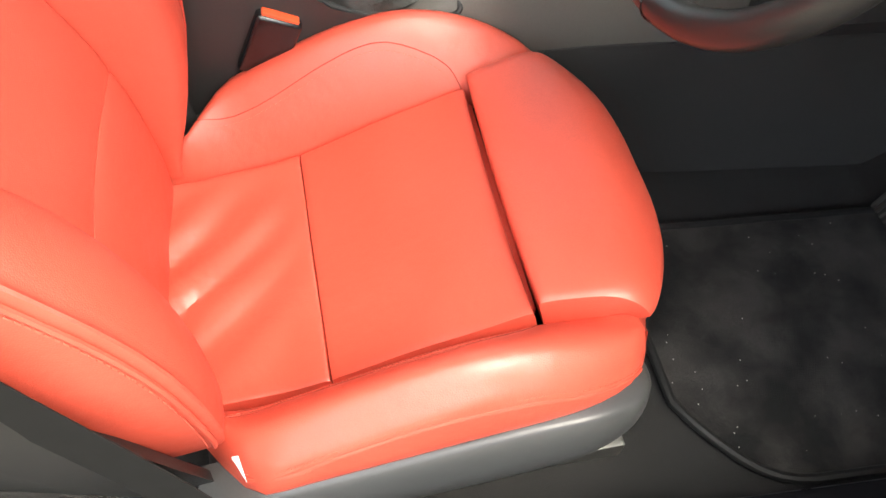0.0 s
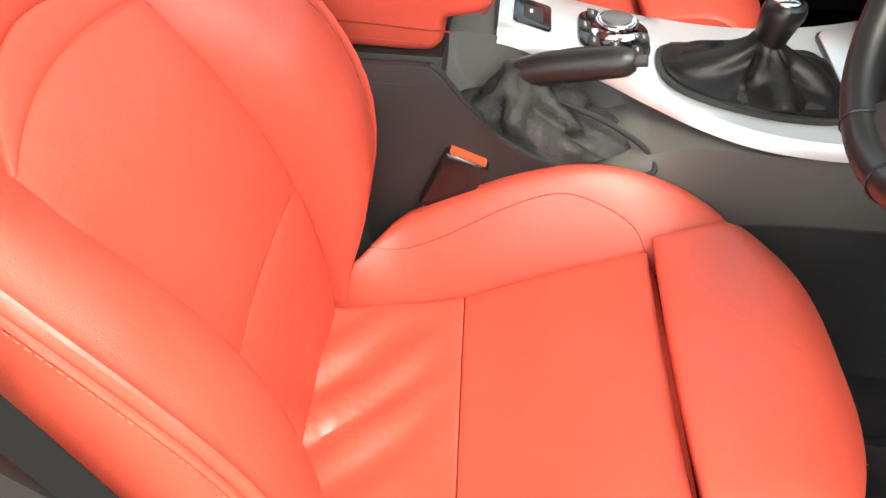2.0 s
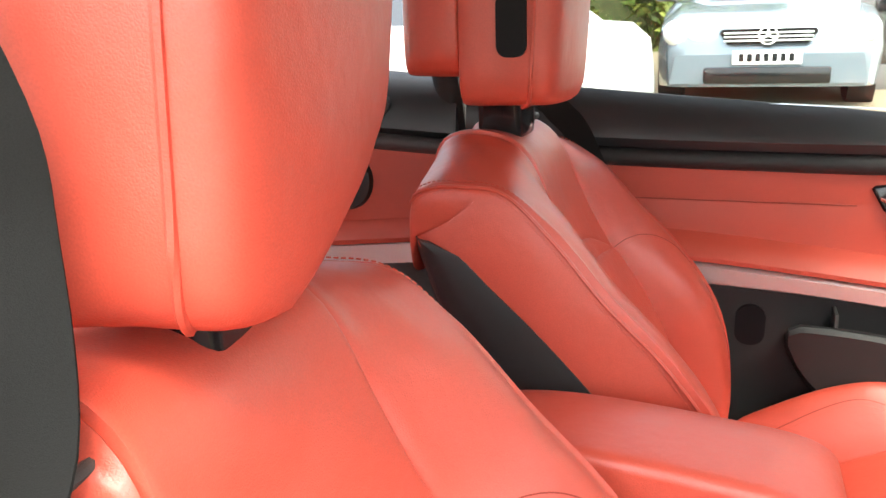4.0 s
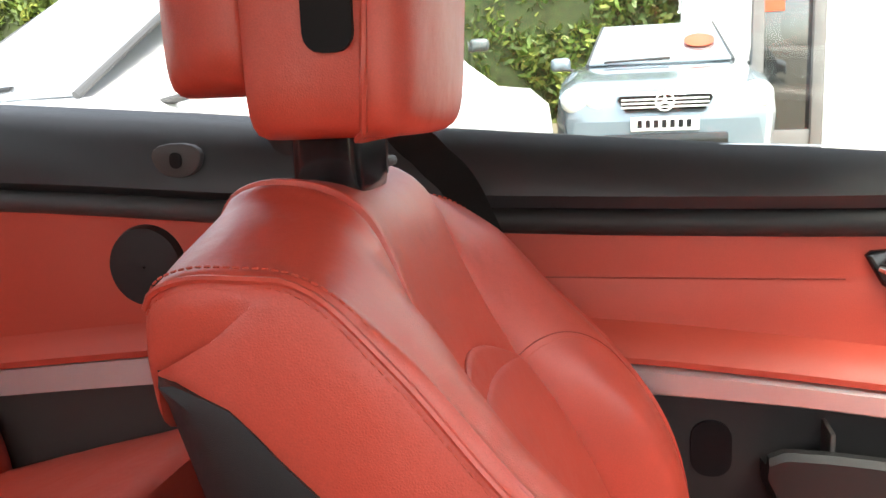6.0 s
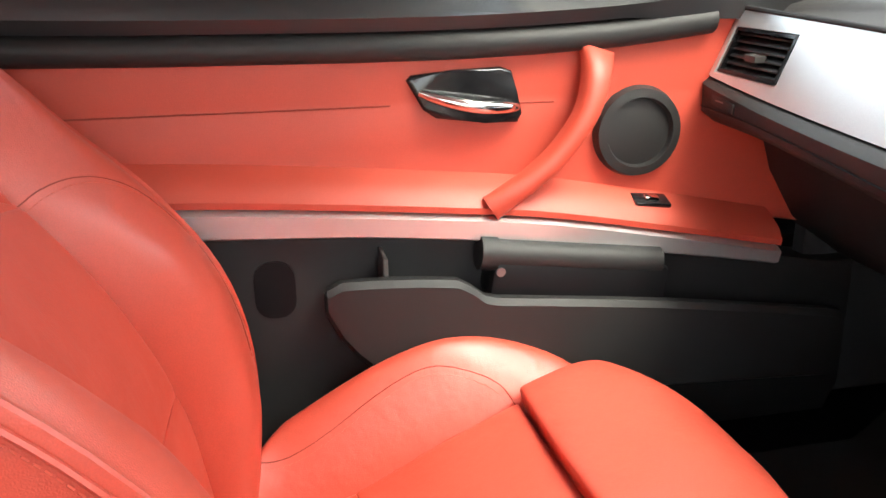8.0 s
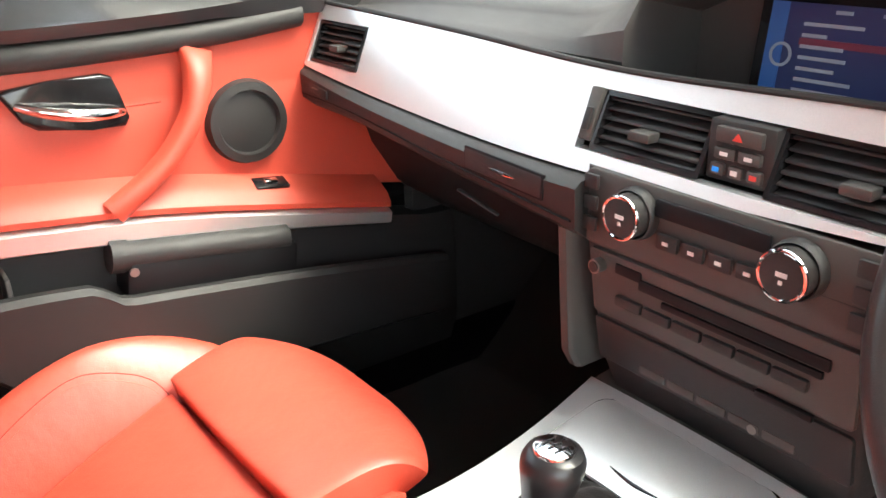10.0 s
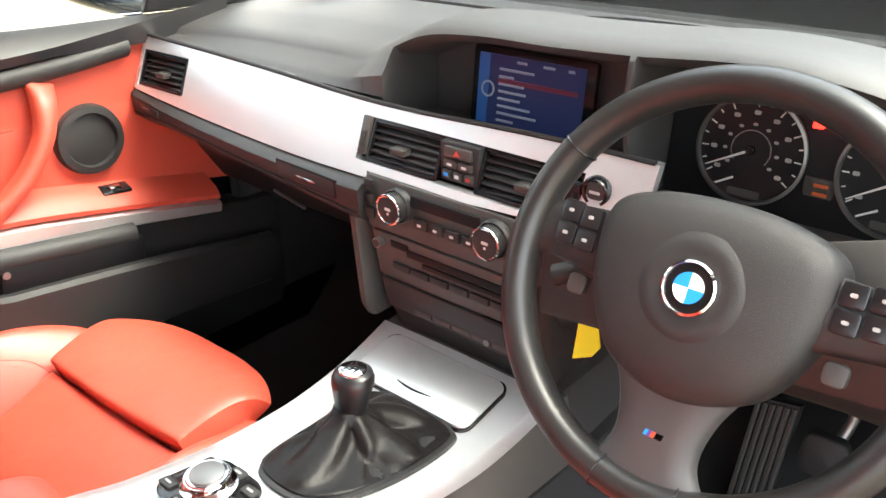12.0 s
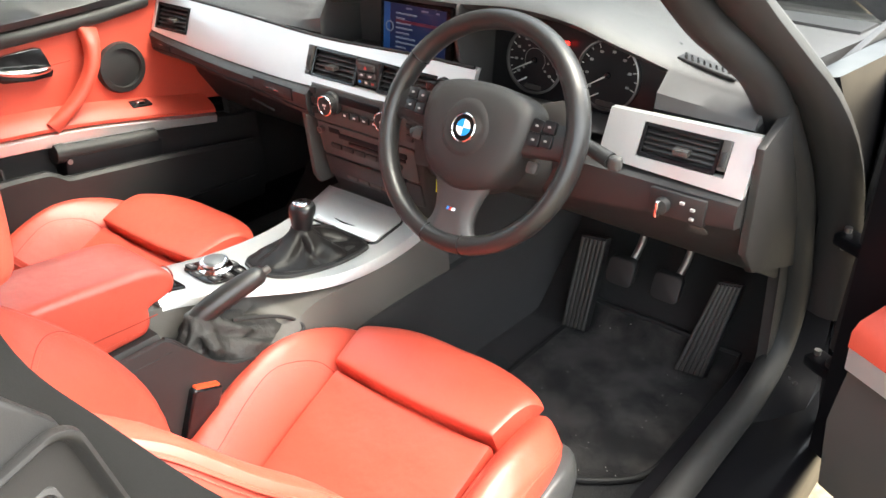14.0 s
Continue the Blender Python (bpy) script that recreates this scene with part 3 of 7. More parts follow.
def stitches(path, length=0.0042, gap=0.0024, r=0.0008, bm=None):
    """A row of thread stitches along a path."""
    bm = bm or bmesh.new()
    P = [Vector(p) for p in path]
    acc, on, start = 0.0, True, P[0]
    for a, b in zip(P, P[1:]):
        seg, done = (b - a).length, 0.0
        while done < seg:
            need = (length if on else gap) - acc
            if done + need > seg:
                acc += seg - done
                break
            done += need
            q = a.lerp(b, done / seg)
            if on and (q - start).length > 1e-4:
                tube([start, q], r, 4, bm=bm)
            start, on, acc = q, not on, 0.0
    return bm


def strip(points, r, n=60, seg=6, bm=None):
    return tube(spline(points, n), r, seg, bm=bm)


def front_seat(reach=0.0, outer=1):
    wide = BACK_OUT if outer < 0 else BACK_ROUND
    seat = thing("front_seat", "coral red leather sports seat with black plastic base and shell", "seat", "front seats")
    part("cushion_rear", pad(cushion_pad(-0.555, -0.3354, 0.150, 0.155, 0.011), 0.011, 0.05, 44, 34, 12, lumps=0.004, seed=3), LEATHER, seat, "creased red leather rear cushion panel")
    part("cushion_front", pad(cushion_pad(-0.3346, -0.137, 0.155, 0.159), 0.011, 0.05, 28, 24, 12, lumps=0.003), LEATHER, seat)

    def ext(u, v):
        front = 0.016 + reach - 0.055 * abs(u) ** 2.6
        y = -0.1362 + (front + 0.1362) * (v + 1) / 2
        half = 0.161 + 0.020 * ((v + 1) / 2) ** 1.2
        return (u * half, y, curve_at(CUSH_Z, y) + 0.006 + 0.012 * u * u - 0.022 * max(0.0, v) ** 3)
    part("gap_lining", box((0.29, 0.010, 0.02), (0, -0.1365, curve_at(CUSH_Z, -0.1365) - 0.016), 0.002), LEATHER, seat)
    part("thigh_support", pad(ext, 0.018, 0.055, 28, 28, 7, 9, lumps=0.003, seed=8), LEATHER, seat, "red leather pull-out thigh support")
    for s in (-1, 1):
        rb = cushion_bolster(s)
        deco = laid(rb, spline([(s * 0.193, -0.46, 0.5), (s * 0.193, -0.38, 0.5), (s * 0.201, -0.30, 0.5), (s * 0.204, -0.24, 0.5), (s * 0.194, -0.19, 0.5), (s * 0.181, -0.155, 0.5), (s * 0.164, -0.138, 0.5)], 70), 0.0003)
        near = laid(rb, spline([(s * 0.188, -0.46, 0.5), (s * 0.188, -0.38, 0.5), (s * 0.196, -0.30, 0.5), (s * 0.199, -0.242, 0.5), (s * 0.190, -0.195, 0.5), (s * 0.177, -0.160, 0.5), (s * 0.161, -0.144, 0.5)], 70), 0.0004)
        roll = part("cushion_bolster", rb, LEATHER, seat)
        part("seam", tube(deco, 0.0007, 6), SEAM, roll)
        part("stitching", stitches(near), THREAD, roll)
        # raised welt along the outer edge, and the curved decorative seam
        welt = [(s * (curve_at(BOL_OUT, y) - 0.001), y, curve_at(BOL_CREST, y) - 0.034) for y in (-0.425, -0.39, -0.34, -0.26, -0.18, -0.12, -0.09, -0.065, -0.048)]
        part("welt", strip(welt, 0.0026), LEATHER, roll)
        for up in (0.007, -0.007):
            part("stitching", stitches(spline([(p[0] + s * (0.0006 - 0.0022 * (up > 0)), p[1], p[2] + up) for p in welt], 120)), THREAD, roll)
        rollb = part("back_bolster", back_bolster(s, wide if s == outer else None), LEATHER, seat)
        for n_, up in (("welt", 0.0), ("stitching", 0.008), ("stitching", -0.008)):
            pts = []
            for k in range(50):
                t = 0.06 + 1.12 * k / 49
                p, n = spine(t)
                up_ = min(1.0, max(0.0, (t - 0.90) / 0.24))
                n = (n * (1 - up_) + Vector((0, 0, 1)) * up_).normalized()
                hh, oo, ee = curve_at(BACK_H, t) - curve_at([(0.0, 0.0), (0.70, 0.0), (0.86, 0.012), (0.96, 0.020), (1.24, 0.022)] if s == outer else [(0.0, 0.032), (0.08, 0.020), (0.16, 0.005), (0.24, 0.0), (1.24, 0.0)], t), curve_at(wide if s == outer else BACK_O, t), curve_at(BACK_E, t)
                pts.append(p + Vector((s * (oo + 0.0012 - (0.005 if up > 0 else 0)), 0, 0)) + n * (hh - ee - 0.004 + up * 0.8))
            part(n_, tube(pts, 0.0026, 6) if n_ == "welt" else stitches(pts), LEATHER if n_ == "welt" else THREAD, rollb)
    # flat leather sides between the piping and the shell
    for s in ((-1, 1) if outer < 0 else ()):
        part("side_panel", plate([(-0.808, 0.790), (-0.818, 0.838), (-0.79, 0.844), (-0.73, 0.838), (-0.685, 0.796), (-0.645, 0.722), (-0.68, 0.690), (-0.735, 0.735)], 0.03, lambda u, v, w: (s * ((0.2340 if s == outer else 0.2300) - 0.06 * max(0.0, -0.79 - u) - w), u, v), 0.006, 3), LEATHER, seat)
    part("lumbar_panel", pad(back_pad(-0.10, 0.180), 0.011, 0.05, 26, 20, 9, 7, lumps=0.003, seed=5), LEATHER, seat)
    part("middle_panel", pad(back_pad(0.176, 0.550, arch=0.028), 0.011, 0.05, 26, 30, 12, 6, lumps=0.002, seed=6), LEATHER, seat)
    part("arch_band", pad(back_pad(0.5455, 0.606, arch=0.084, arch0=0.028), 0.0075, 0.05, 26, 10, 12, 5, lumps=0.001, seed=9), LEATHER, seat)
    part("upper_panel", pad(back_pad(0.604, 1.235, arch0=0.084), 0.010, 0.05, 26, 40, 9, 4, lumps=0.002, seed=7), LEATHER, seat)

    # decorative seam sweeping from the arch over one bolster
    for s in (-1,):
        rb = back_bolster(s, wide if s == outer else None)
        for n_, off in (("seam", 0.0), ("stitching", 0.012)):
            pts = []
            for t, a in ((k.x - off, k.y) for k in spline([(0.522, 0.122, 0), (0.520, 0.142, 0), (0.502, 0.170, 0), (0.466, 0.197, 0), (0.405, 0.221, 0), (0.31, 0.236, 0), (0.16, 0.208, 0)], 60)):
                p, n = spine(t)
                pts += laid(rb, [p + Vector((s * a, 0, 0))], 0.0004, -n)
            part(n_, tube(pts, 0.0007, 6) if n_ == "seam" else stitches(pts), SEAM if n_ == "seam" else THREAD, seat)

    # plastic shell over the back and the lower sides
    rings = []
    for k in range(33):
        z = 0.30 + 0.491 * k / 32
        fore = curve_at([(0.30, -0.455), (0.45, -0.485), (0.577, -0.573), (0.635, -0.622), (0.695, -0.678), (0.747, -0.734), (0.774, -0.762), (0.786, -0.783), (0.791, -0.800)], z)
        rear = min(fore - 0.012, curve_at([(0.30, -0.585), (0.5, -0.665), (0.69, -0.775), (0.75, -0.800), (0.791, -0.816)], z))
        half = curve_at([(0.30, 0.235), (0.45, 0.268), (0.7, 0.267), (0.791, 0.256)], z)
        ctl = [(-half, fore), (-half - 0.003, (fore + rear) / 2), (-half + 0.012, rear), (-half + 0.05, rear - 0.022), (0, rear - 0.04), (half - 0.05, rear - 0.022), (half - 0.012, rear), (half + 0.003, (fore + rear) / 2), (half, fore), (half - 0.012, fore - 0.004), (half - 0.05, rear + 0.01), (0, rear), (-half + 0.05, rear + 0.01), (-half + 0.012, fore - 0.004)]
        rings.append([(x, y, z) for x, y in ctl])
    part("back_shell", loft(rings), PLASTIC, seat, "black moulded plastic back shell", sharp=60)

    # base trim and its side skirts
    for s in (-1, 1):
        rings = []
        for k in range(31):
            y = -0.47 + 0.440 * (1 - (1 - k / 30) ** 1.6)
            zt = curve_at([(-0.47, 0.300), (-0.40, 0.318), (-0.20, 0.366), (-0.12, 0.376), (-0.09, 0.374), (-0.055, 0.366), (-0.038, 0.356), (-0.030, 0.346)], y)
            zb = curve_at([(-0.47, 0.200), (-0.30, 0.222), (-0.12, 0.258), (-0.06, 0.286), (-0.040, 0.306), (-0.030, 0.330)], y)
            o = curve_at([(-0.47, 0.272), (-0.12, 0.276), (-0.07, 0.266), (-0.045, 0.250), (-0.030, 0.228)], y)
            ctl = [(o - 0.020, zt), (o - 0.006, zt - 0.06 * (zt - zb)), (o, zt - 0.35 * (zt - zb)), (o - 0.002, zt - 0.62 * (zt - zb)), (o - 0.016, zb + 0.06 * (zt - zb)), (o - 0.035, zb), (o - 0.060, zb + 0.01), (o - 0.060, zt - 0.01)]
            rings.append([(s * p.x, y, p.y) for p in spline([(a, b, 0) for a, b in ctl], 28, True)])
        bm = loft(rings)
        part("side_skirt", bm, SKIRT, seat, "black satin plastic side skirt")
        part("rail", box((0.035, 0.50, 0.03), (s * 0.215, -0.27, 0.185), 0.004), STEEL, seat, "steel seat rail")
    part("base_pan", box((0.44, 0.42, 0.08), (0, -0.26, 0.235), 0.02, 3, turn=Euler((radians(9), 0, 0)).to_matrix()), PLASTIC, seat)
    part("front_valance", loft([[(x, -0.045 - 0.14 * (x / 0.26) ** 4 * 0.3, z) for z in (0.24, 0.36)] + [(x, -0.10, z) for z in (0.36, 0.24)] for x in (-0.25 + 0.05 * k for k in range(11))]), PLASTIC, seat)
    # stitched welts beside the middle panel
    for s in (-1, 1):
        for t0, t1 in ((0.02, 0.6), (0.6, 1.2)):
            pts = []
            for k in range(12):
                t = t0 + (t1 - t0) * k / 11
                p, n = spine(t)
                pts.append(p + Vector((s * (curve_at(BACK_W, t) + 0.001), 0, 0)) + n * -0.002)
            part("seam", strip(pts, 0.0022), SEAM, seat)
    return seat


def headrest(slot, tip=0.0):
    hr = thing("headrest", "red leather headrest on a black post", "headrest", "front headrests")
    rings, edge = [], []
    for k in range(21):
        t = 0.5 - 0.5 * math.cos(math.pi * k / 20)
        z = 0.928 + 0.214 * t
        r = (1 - abs(2 * t - 1) ** 7) ** (1 / 7) if 0 < k < 20 else 0.55
        half, front, back = 0.112 * r + 0.006, -0.668 - 0.012 * (1 - t), -0.80
        front = front - 0.035 * (1 - r)
        ctl = [(-half, back), (-half, (front + back) / 2), (-half * 0.94, front - 0.008), (-half * 0.5, front + 0.006), (0, front + 0.009), (half * 0.5, front + 0.006), (half * 0.94, front - 0.008), (half, (front + back) / 2), (half, back), (0, back - 0.006)]
        rings.append([(p.x, p.y, z + tip * max(0.0, (0.06 - p.x) / 0.178) * (1 - t)) for p in spline([(a, b, 0) for a, b in ctl], 44, True)])
        edge.append((half, front - 0.030, z))
    part("front_cushion", loft(rings), LEATHER, hr)
    # welt round the front cushion's face
    lo, hi = edge[2], edge[18]
    loop = [(x, y, z) for x, y, z in edge[2:19]] + [(x * hi[0], hi[1] - 0.012, hi[2] + 0.0065) for x in (0.8, 0.4, 0, -0.4, -0.8)] + [(-x, y, z + tip * (1.142 - z) / 0.214) for x, y, z in edge[18:1:-1]] + [(x * lo[0], lo[1] - 0.012, lo[2] - 0.0065 + tip * max(0.0, (0.5 - x) / 1.5)) for x in (-0.8, -0.4, 0, 0.4, 0.8)]
    part("welt", tube(spline(loop, 140, True), 0.0030, 6, closed=True), LEATHER, hr)
    rings = []
    for k in range(17):
        t = 0.5 - 0.5 * math.cos(math.pi * k / 16)
        z = 0.965 + 0.172 * t
        r = (1 - abs(2 * t - 1) ** 6) ** (1 / 6) if 0 < k < 16 else 0.5
        half = 0.108 * r + 0.004
        ctl = [(-half, -0.797), (0, -0.79), (half, -0.797), (half * 1.0, -0.85), (half * 0.6, -0.893), (0, -0.903), (-half * 0.6, -0.893), (-half, -0.85)]
        rings.append([(p.x, p.y, z) for p in spline([(a, b, 0) for a, b in ctl], 36, True)])
    part("rear_cushion", loft(rings), LEATHER, hr)
    part("post", box((0.086, 0.062, 0.11), (0, -0.770, 0.932), 0.010, 3), GLOSS, hr, "black plastic headrest post")
    part("post_cover", box((0.008, 0.058, 0.09), (-0.045, -0.770, 0.934), 0.003, 2), PLASTIC_GREY, hr)
    part("release_tab", box((0.030, 0.045, 0.010), (-0.060, -0.762, 0.900), 0.004, 2), PLASTIC_GREY, hr)
    part("side_slot", plate(rounded(slot[0], slot[1], 0.014, 4, slot[2], slot[3]), 0.005, lambda u, v, w: (0.1235 - w, u, v)), SLOT, hr)
    part("side_slot", box((0.004, 0.045, 0.07), (-0.1225, -0.738, 1.045), 0.001), SLOT, hr)
    return hr


DX, PX = 0.372, -0.372
seat_d = front_seat()
seat_d.matrix_basis = pose(DX, -0.257, -0.004, 0, 0, 3.0) @ pose(0, 0.25, 0)
seat_p = front_seat(0.028, -1)
seat_p.matrix_basis = pose(PX + 0.002, -0.444, 0.016, 0.6, 0, 3.0) @ pose(0, 0.45, 0)
tagged(seat_d, "driver's coral red leather sports seat beside the open door")
hr_d = headrest((0.030, 0.06, -0.784, 0.985), 0.090)
hr_d.matrix_basis = pose(DX - 0.012, -0.744, -0.024, 0, 0, 4.0) @ pose(0, 0.75, 0)
hr_p = headrest((0.038, 0.078, -0.731, 1.030))
hr_p.matrix_basis = pose(PX + 0.016, 0.006, 0.014)


# ---- passenger door ----
def z_belt(y):
    return curve_at([(-1.04, 0.955), (-0.776, 0.931), (-0.507, 0.908), (-0.139, 0.878), (0.046, 0.868), (0.40, 0.860)], y)


def z_red(y):
    return curve_at([(-1.0, 0.806), (-0.68, 0.796), (-0.5, 0.792), (-0.2, 0.790), (0.0, 0.797), (0.105, 0.807), (0.3, 0.832)], y)


def z_ledge(y):
    return curve_at([(-0.80, 0.652), (-0.51, 0.639), (-0.344, 0.626), (-0.2, 0.612), (-0.085, 0.599), (0.10, 0.565), (0.234, 0.538), (0.36, 0.514)], y)


def z_strip(y):
    return curve_at([(-0.80, 0.614), (-0.467, 0.598), (-0.29, 0.587), (-0.085, 0.563), (0.088, 0.536), (0.25, 0.508), (0.36, 0.487)], y)


door_l = thing("front_door", "closed passenger door with red leather, silver strip and black pocket", "car door")
Y0, Y1 = -0.93, 0.34
part("upper_trim", sweep_y(lambda y: [(-0.752, z_belt(y)), (-0.735, z_belt(y) + 0.004), (-0.716, z_belt(y) - 0.008), (-0.690, z_belt(y) - 0.034), (-0.681, z_red(y) + 0.052), (-0.690, z_red(y) + 0.036), (-0.72, z_red(y) + 0.034), (-0.77, z_red(y) + 0.03)], Y0, Y1, 30), SILL, door_l, "black soft window sill trim")
part("roll_strip", sweep_y(lambda y: [(-0.705 + 0.022 * math.cos(a), z_red(y) + 0.018 + 0.018 * math.sin(a)) for a in (2 * math.pi * k / 12 for k in range(12))], Y0, 0.145, 28), PLASTIC, door_l)
part("red_panel", sweep_y(lambda y: [(-0.704, z_red(y) + 0.02), (-0.701, 0.745), (-0.702, 0.739), (-0.700, 0.733), (-0.704, 0.69), (-0.702, z_ledge(y) + 0.03), (-0.74, z_ledge(y) + 0.02), (-0.74, z_red(y) + 0.03)], Y0, Y1, 30), LEATHER_DOOR, door_l, "red leather door panel")
part("seam", tube([(-0.7005, y, 0.739) for y in (-0.93, -0.5, -0.265)], 0.0011, 6), SEAM, door_l)
part("seam", tube([(-0.7005, y, 0.736) for y in (-0.115, -0.06)], 0.0011, 6), SEAM, door_l)
part("ledge", sweep_y(lambda y: [(-0.71, z_ledge(y) + 0.046), (-0.685, z_ledge(y) + 0.036), (-0.664, z_ledge(y) + 0.024), (-0.654, z_ledge(y) + 0.010), (-0.655, z_ledge(y) + 0.002), (-0.67, z_ledge(y) - 0.002), (-0.74, z_ledge(y))], Y0, 0.255, 30), LEATHER_DOOR, door_l, "red leather armrest ledge")
part("silver_strip", sweep_y(lambda y: [(-0.662, z_ledge(y) - 0.001), (-0.652, z_ledge(y) - 0.006), (-0.656, z_strip(y) + 0.004), (-0.664, z_strip(y)), (-0.69, z_strip(y)), (-0.69, z_ledge(y) - 0.001)], Y0, 0.255, 30), SILVER, door_l, "satin silver trim strip")
part("lower_panel", sweep_y(lambda y: [(-0.690, z_strip(y) + 0.004), (-0.686, 0.45), (-0.680, 0.30), (-0.70, 0.24), (-0.76, 0.24), (-0.76, z_strip(y))], Y0, 0.40, 30), PLASTIC, door_l, "black moulded lower door panel")


def pocket_top(y):
    return curve_at([(-0.36, 0.538), (-0.34, 0.548), (-0.20, 0.539), (-0.180, 0.527), (-0.162, 0.513), (-0.14, 0.510), (0.08, 0.484), (0.34, 0.445)], y)


def pocket_low(y):
    return curve_at([(-0.36, 0.522), (-0.35, 0.495), (-0.325, 0.457), (-0.296, 0.430), (-0.2, 0.385), (0.34, 0.345)], y)


part("door_pocket", sweep_y(lambda y: [(-0.626, pocket_top(y)), (-0.620, pocket_top(y) - 0.008), (-0.628, pocket_low(y)), (-0.66, pocket_low(y) - 0.02), (-0.69, pocket_low(y) - 0.02), (-0.69, pocket_low(y)), (-0.645, pocket_low(y) + 0.01), (-0.638, pocket_top(y))], -0.357, 0.34, 40), PLASTIC, door_l, "black moulded map pocket")
part("pocket_divider", box((0.05, 0.006, 0.07), (-0.665, -0.285, 0.533), 0.002), PLASTIC_GREY, door_l)
part("document_tube", tube([(-0.655, -0.150, 0.559), (-0.655, 0.075, 0.530)], 0.019, 16), PLASTIC, door_l, "black roll-shaped holder in the pocket")
part("tube_collar", tube([(-0.655, -0.167, 0.561), (-0.655, -0.145, 0.558)], 0.0215, 16), PLASTIC, door_l)
part("tube_tray", box((0.055, 0.24, 0.055), (-0.665, -0.035, 0.514), 0.008, 2, turn=Euler((radians(-7.5), 0, 0)).to_matrix()), SLOT, door_l)
part("screw", disc(0.006, 0.006, lambda u, v, w: (-0.636 - w, -0.143 + u, 0.540 + v), 12), STEEL, door_l)
part("hinge_recess", plate(rounded(0.050, 0.074, 0.022, 5, -0.416, 0.522), 0.006, lambda u, v, w: (-0.6850 - w, u, v), 0.0), SLOT, door_l, "black oval recess")

# door pull: cup, lever
cup = part("handle_cup", plate([(-0.246, 0.768), (-0.240, 0.774), (-0.19, 0.779), (-0.130, 0.781), (-0.117, 0.776), (-0.110, 0.752), (-0.102, 0.724), (-0.108, 0.713), (-0.15, 0.714), (-0.210, 0.722), (-0.226, 0.733)], 0.012, lambda u, v, w: (-0.694 - w, u, v), 0.004, 3), GLOSS, door_l, "gloss black handle surround")
part("lever", tube(spline([(-0.692, -0.231, 0.755), (-0.682, -0.203, 0.746), (-0.676, -0.163, 0.738), (-0.680, -0.128, 0.735), (-0.688, -0.111, 0.733)], 20), [0.002 + 0.0062 * math.sin(math.pi * (0.12 + 0.76 * k / 19)) for k in range(20)], 12, flat=1.0), CHROME, cup, "chrome release lever")
# grab handle: a curved red strap from the upper panel to the ledge
grab = spline([(-0.700, -0.008, 0.800), (-0.672, -0.016, 0.775), (-0.657, -0.032, 0.728), (-0.656, -0.066, 0.680), (-0.656, -0.100, 0.650), (-0.655, -0.128, 0.632), (-0.655, -0.152, 0.616)], 26)
rings = []
for i, p in enumerate(grab):
    d = (grab[min(i + 1, 25)] - grab[max(i - 1, 0)]).normalized()
    across = d.cross(Vector((1, 0, 0))).normalized()
    w = 0.0125 + 0.011 * (max(0, 12 - i) / 12) ** 2 + 0.004 * (max(0, i - 15) / 10) ** 2
    rings.append([p + across * w * a + Vector((1, 0, 0)) * (0.014 - 0.008 * max(0, i - 15) / 10) * b for a, b in ((-1, -1), (-1, 0.4), (-0.7, 0.95), (0, 1.1), (0.7, 0.95), (1, 0.4), (1, -1))])
part("grab_handle", loft(rings), LEATHER_DOOR, door_l, "curved red grab handle", sharp=60)
spk = part("speaker_ring", ring_of([(0.059, 0.0), (0.056, -0.010), (0.045, -0.012), (0.042, -0.004), (0.045, 0.006), (0.060, 0.006)], lambda u, v, w: (-0.700 - w, 0.054 + u, 0.693 + v)), PLASTIC, door_l, "black round loudspeaker ring")
part("speaker_mesh", disc(0.045, 0.006, lambda u, v, w: (-0.6945 - w, 0.054 + u, 0.693 + v), 40, 0.004), PLASTIC, spk, "grey loudspeaker grille")
sw = part("window_switch", box((0.026, 0.052, 0.006), (-0.682, 0.071, z_ledge(0.071) + 0.034), 0.002, turn=Euler((radians(-7), radians(20), 0)).to_matrix()), GLOSS, door_l, "black window switch")
part("switch_key", box((0.010, 0.020, 0.008), (-0.680, 0.071, z_ledge(0.071) + 0.037), 0.002, turn=Euler((radians(-7), radians(20), 0)).to_matrix()), CHROME, sw)

# mirror cover in the window's front corner, and the mirror outside it
part("mirror_cover", plate([(0.205, 0.872), (0.42, 0.866), (0.40, 0.89), (0.30, 0.96), (0.235, 1.00)], 0.012, lambda u, v, w: (-0.728 - w - 0.28 * max(0.0, v - 0.87) * -1, u, v), 0.003), PLASTIC, door_l, "black mirror corner cover")
mir_l = thing("wing_mirror", "black painted passenger door mirror", "mirror", "wing mirrors")
part("shell", loft([[(-0.955 + 0.100 * r * math.cos(t), 0.125 + y, 0.950 + 0.066 * r * math.sin(t)) for t in (2 * math.pi * k / 28 for k in range(28))] for r, y in ((0.25, 0.085), (0.6, 0.070), (0.9, 0.035), (1.0, 0.0), (1.0, -0.020), (0.93, -0.024))]), PAINT, mir_l)
part("mirror_glass", loft([[(-0.955 + 0.090 * r * math.cos(t), y, 0.950 + 0.057 * r * math.sin(t)) for t in (2 * math.pi * k / 28 for k in range(28))] for r, y in ((1.0, 0.1005), (1.0, 0.0985), (0.1, 0.0984))]), CHROME, mir_l, "mirror glass")
part("foot", tube(spline([(-0.80, 0.25, 0.865), (-0.85, 0.20, 0.885), (-0.90, 0.16, 0.905)], 10), 0.024, 12), PAINT, mir_l)


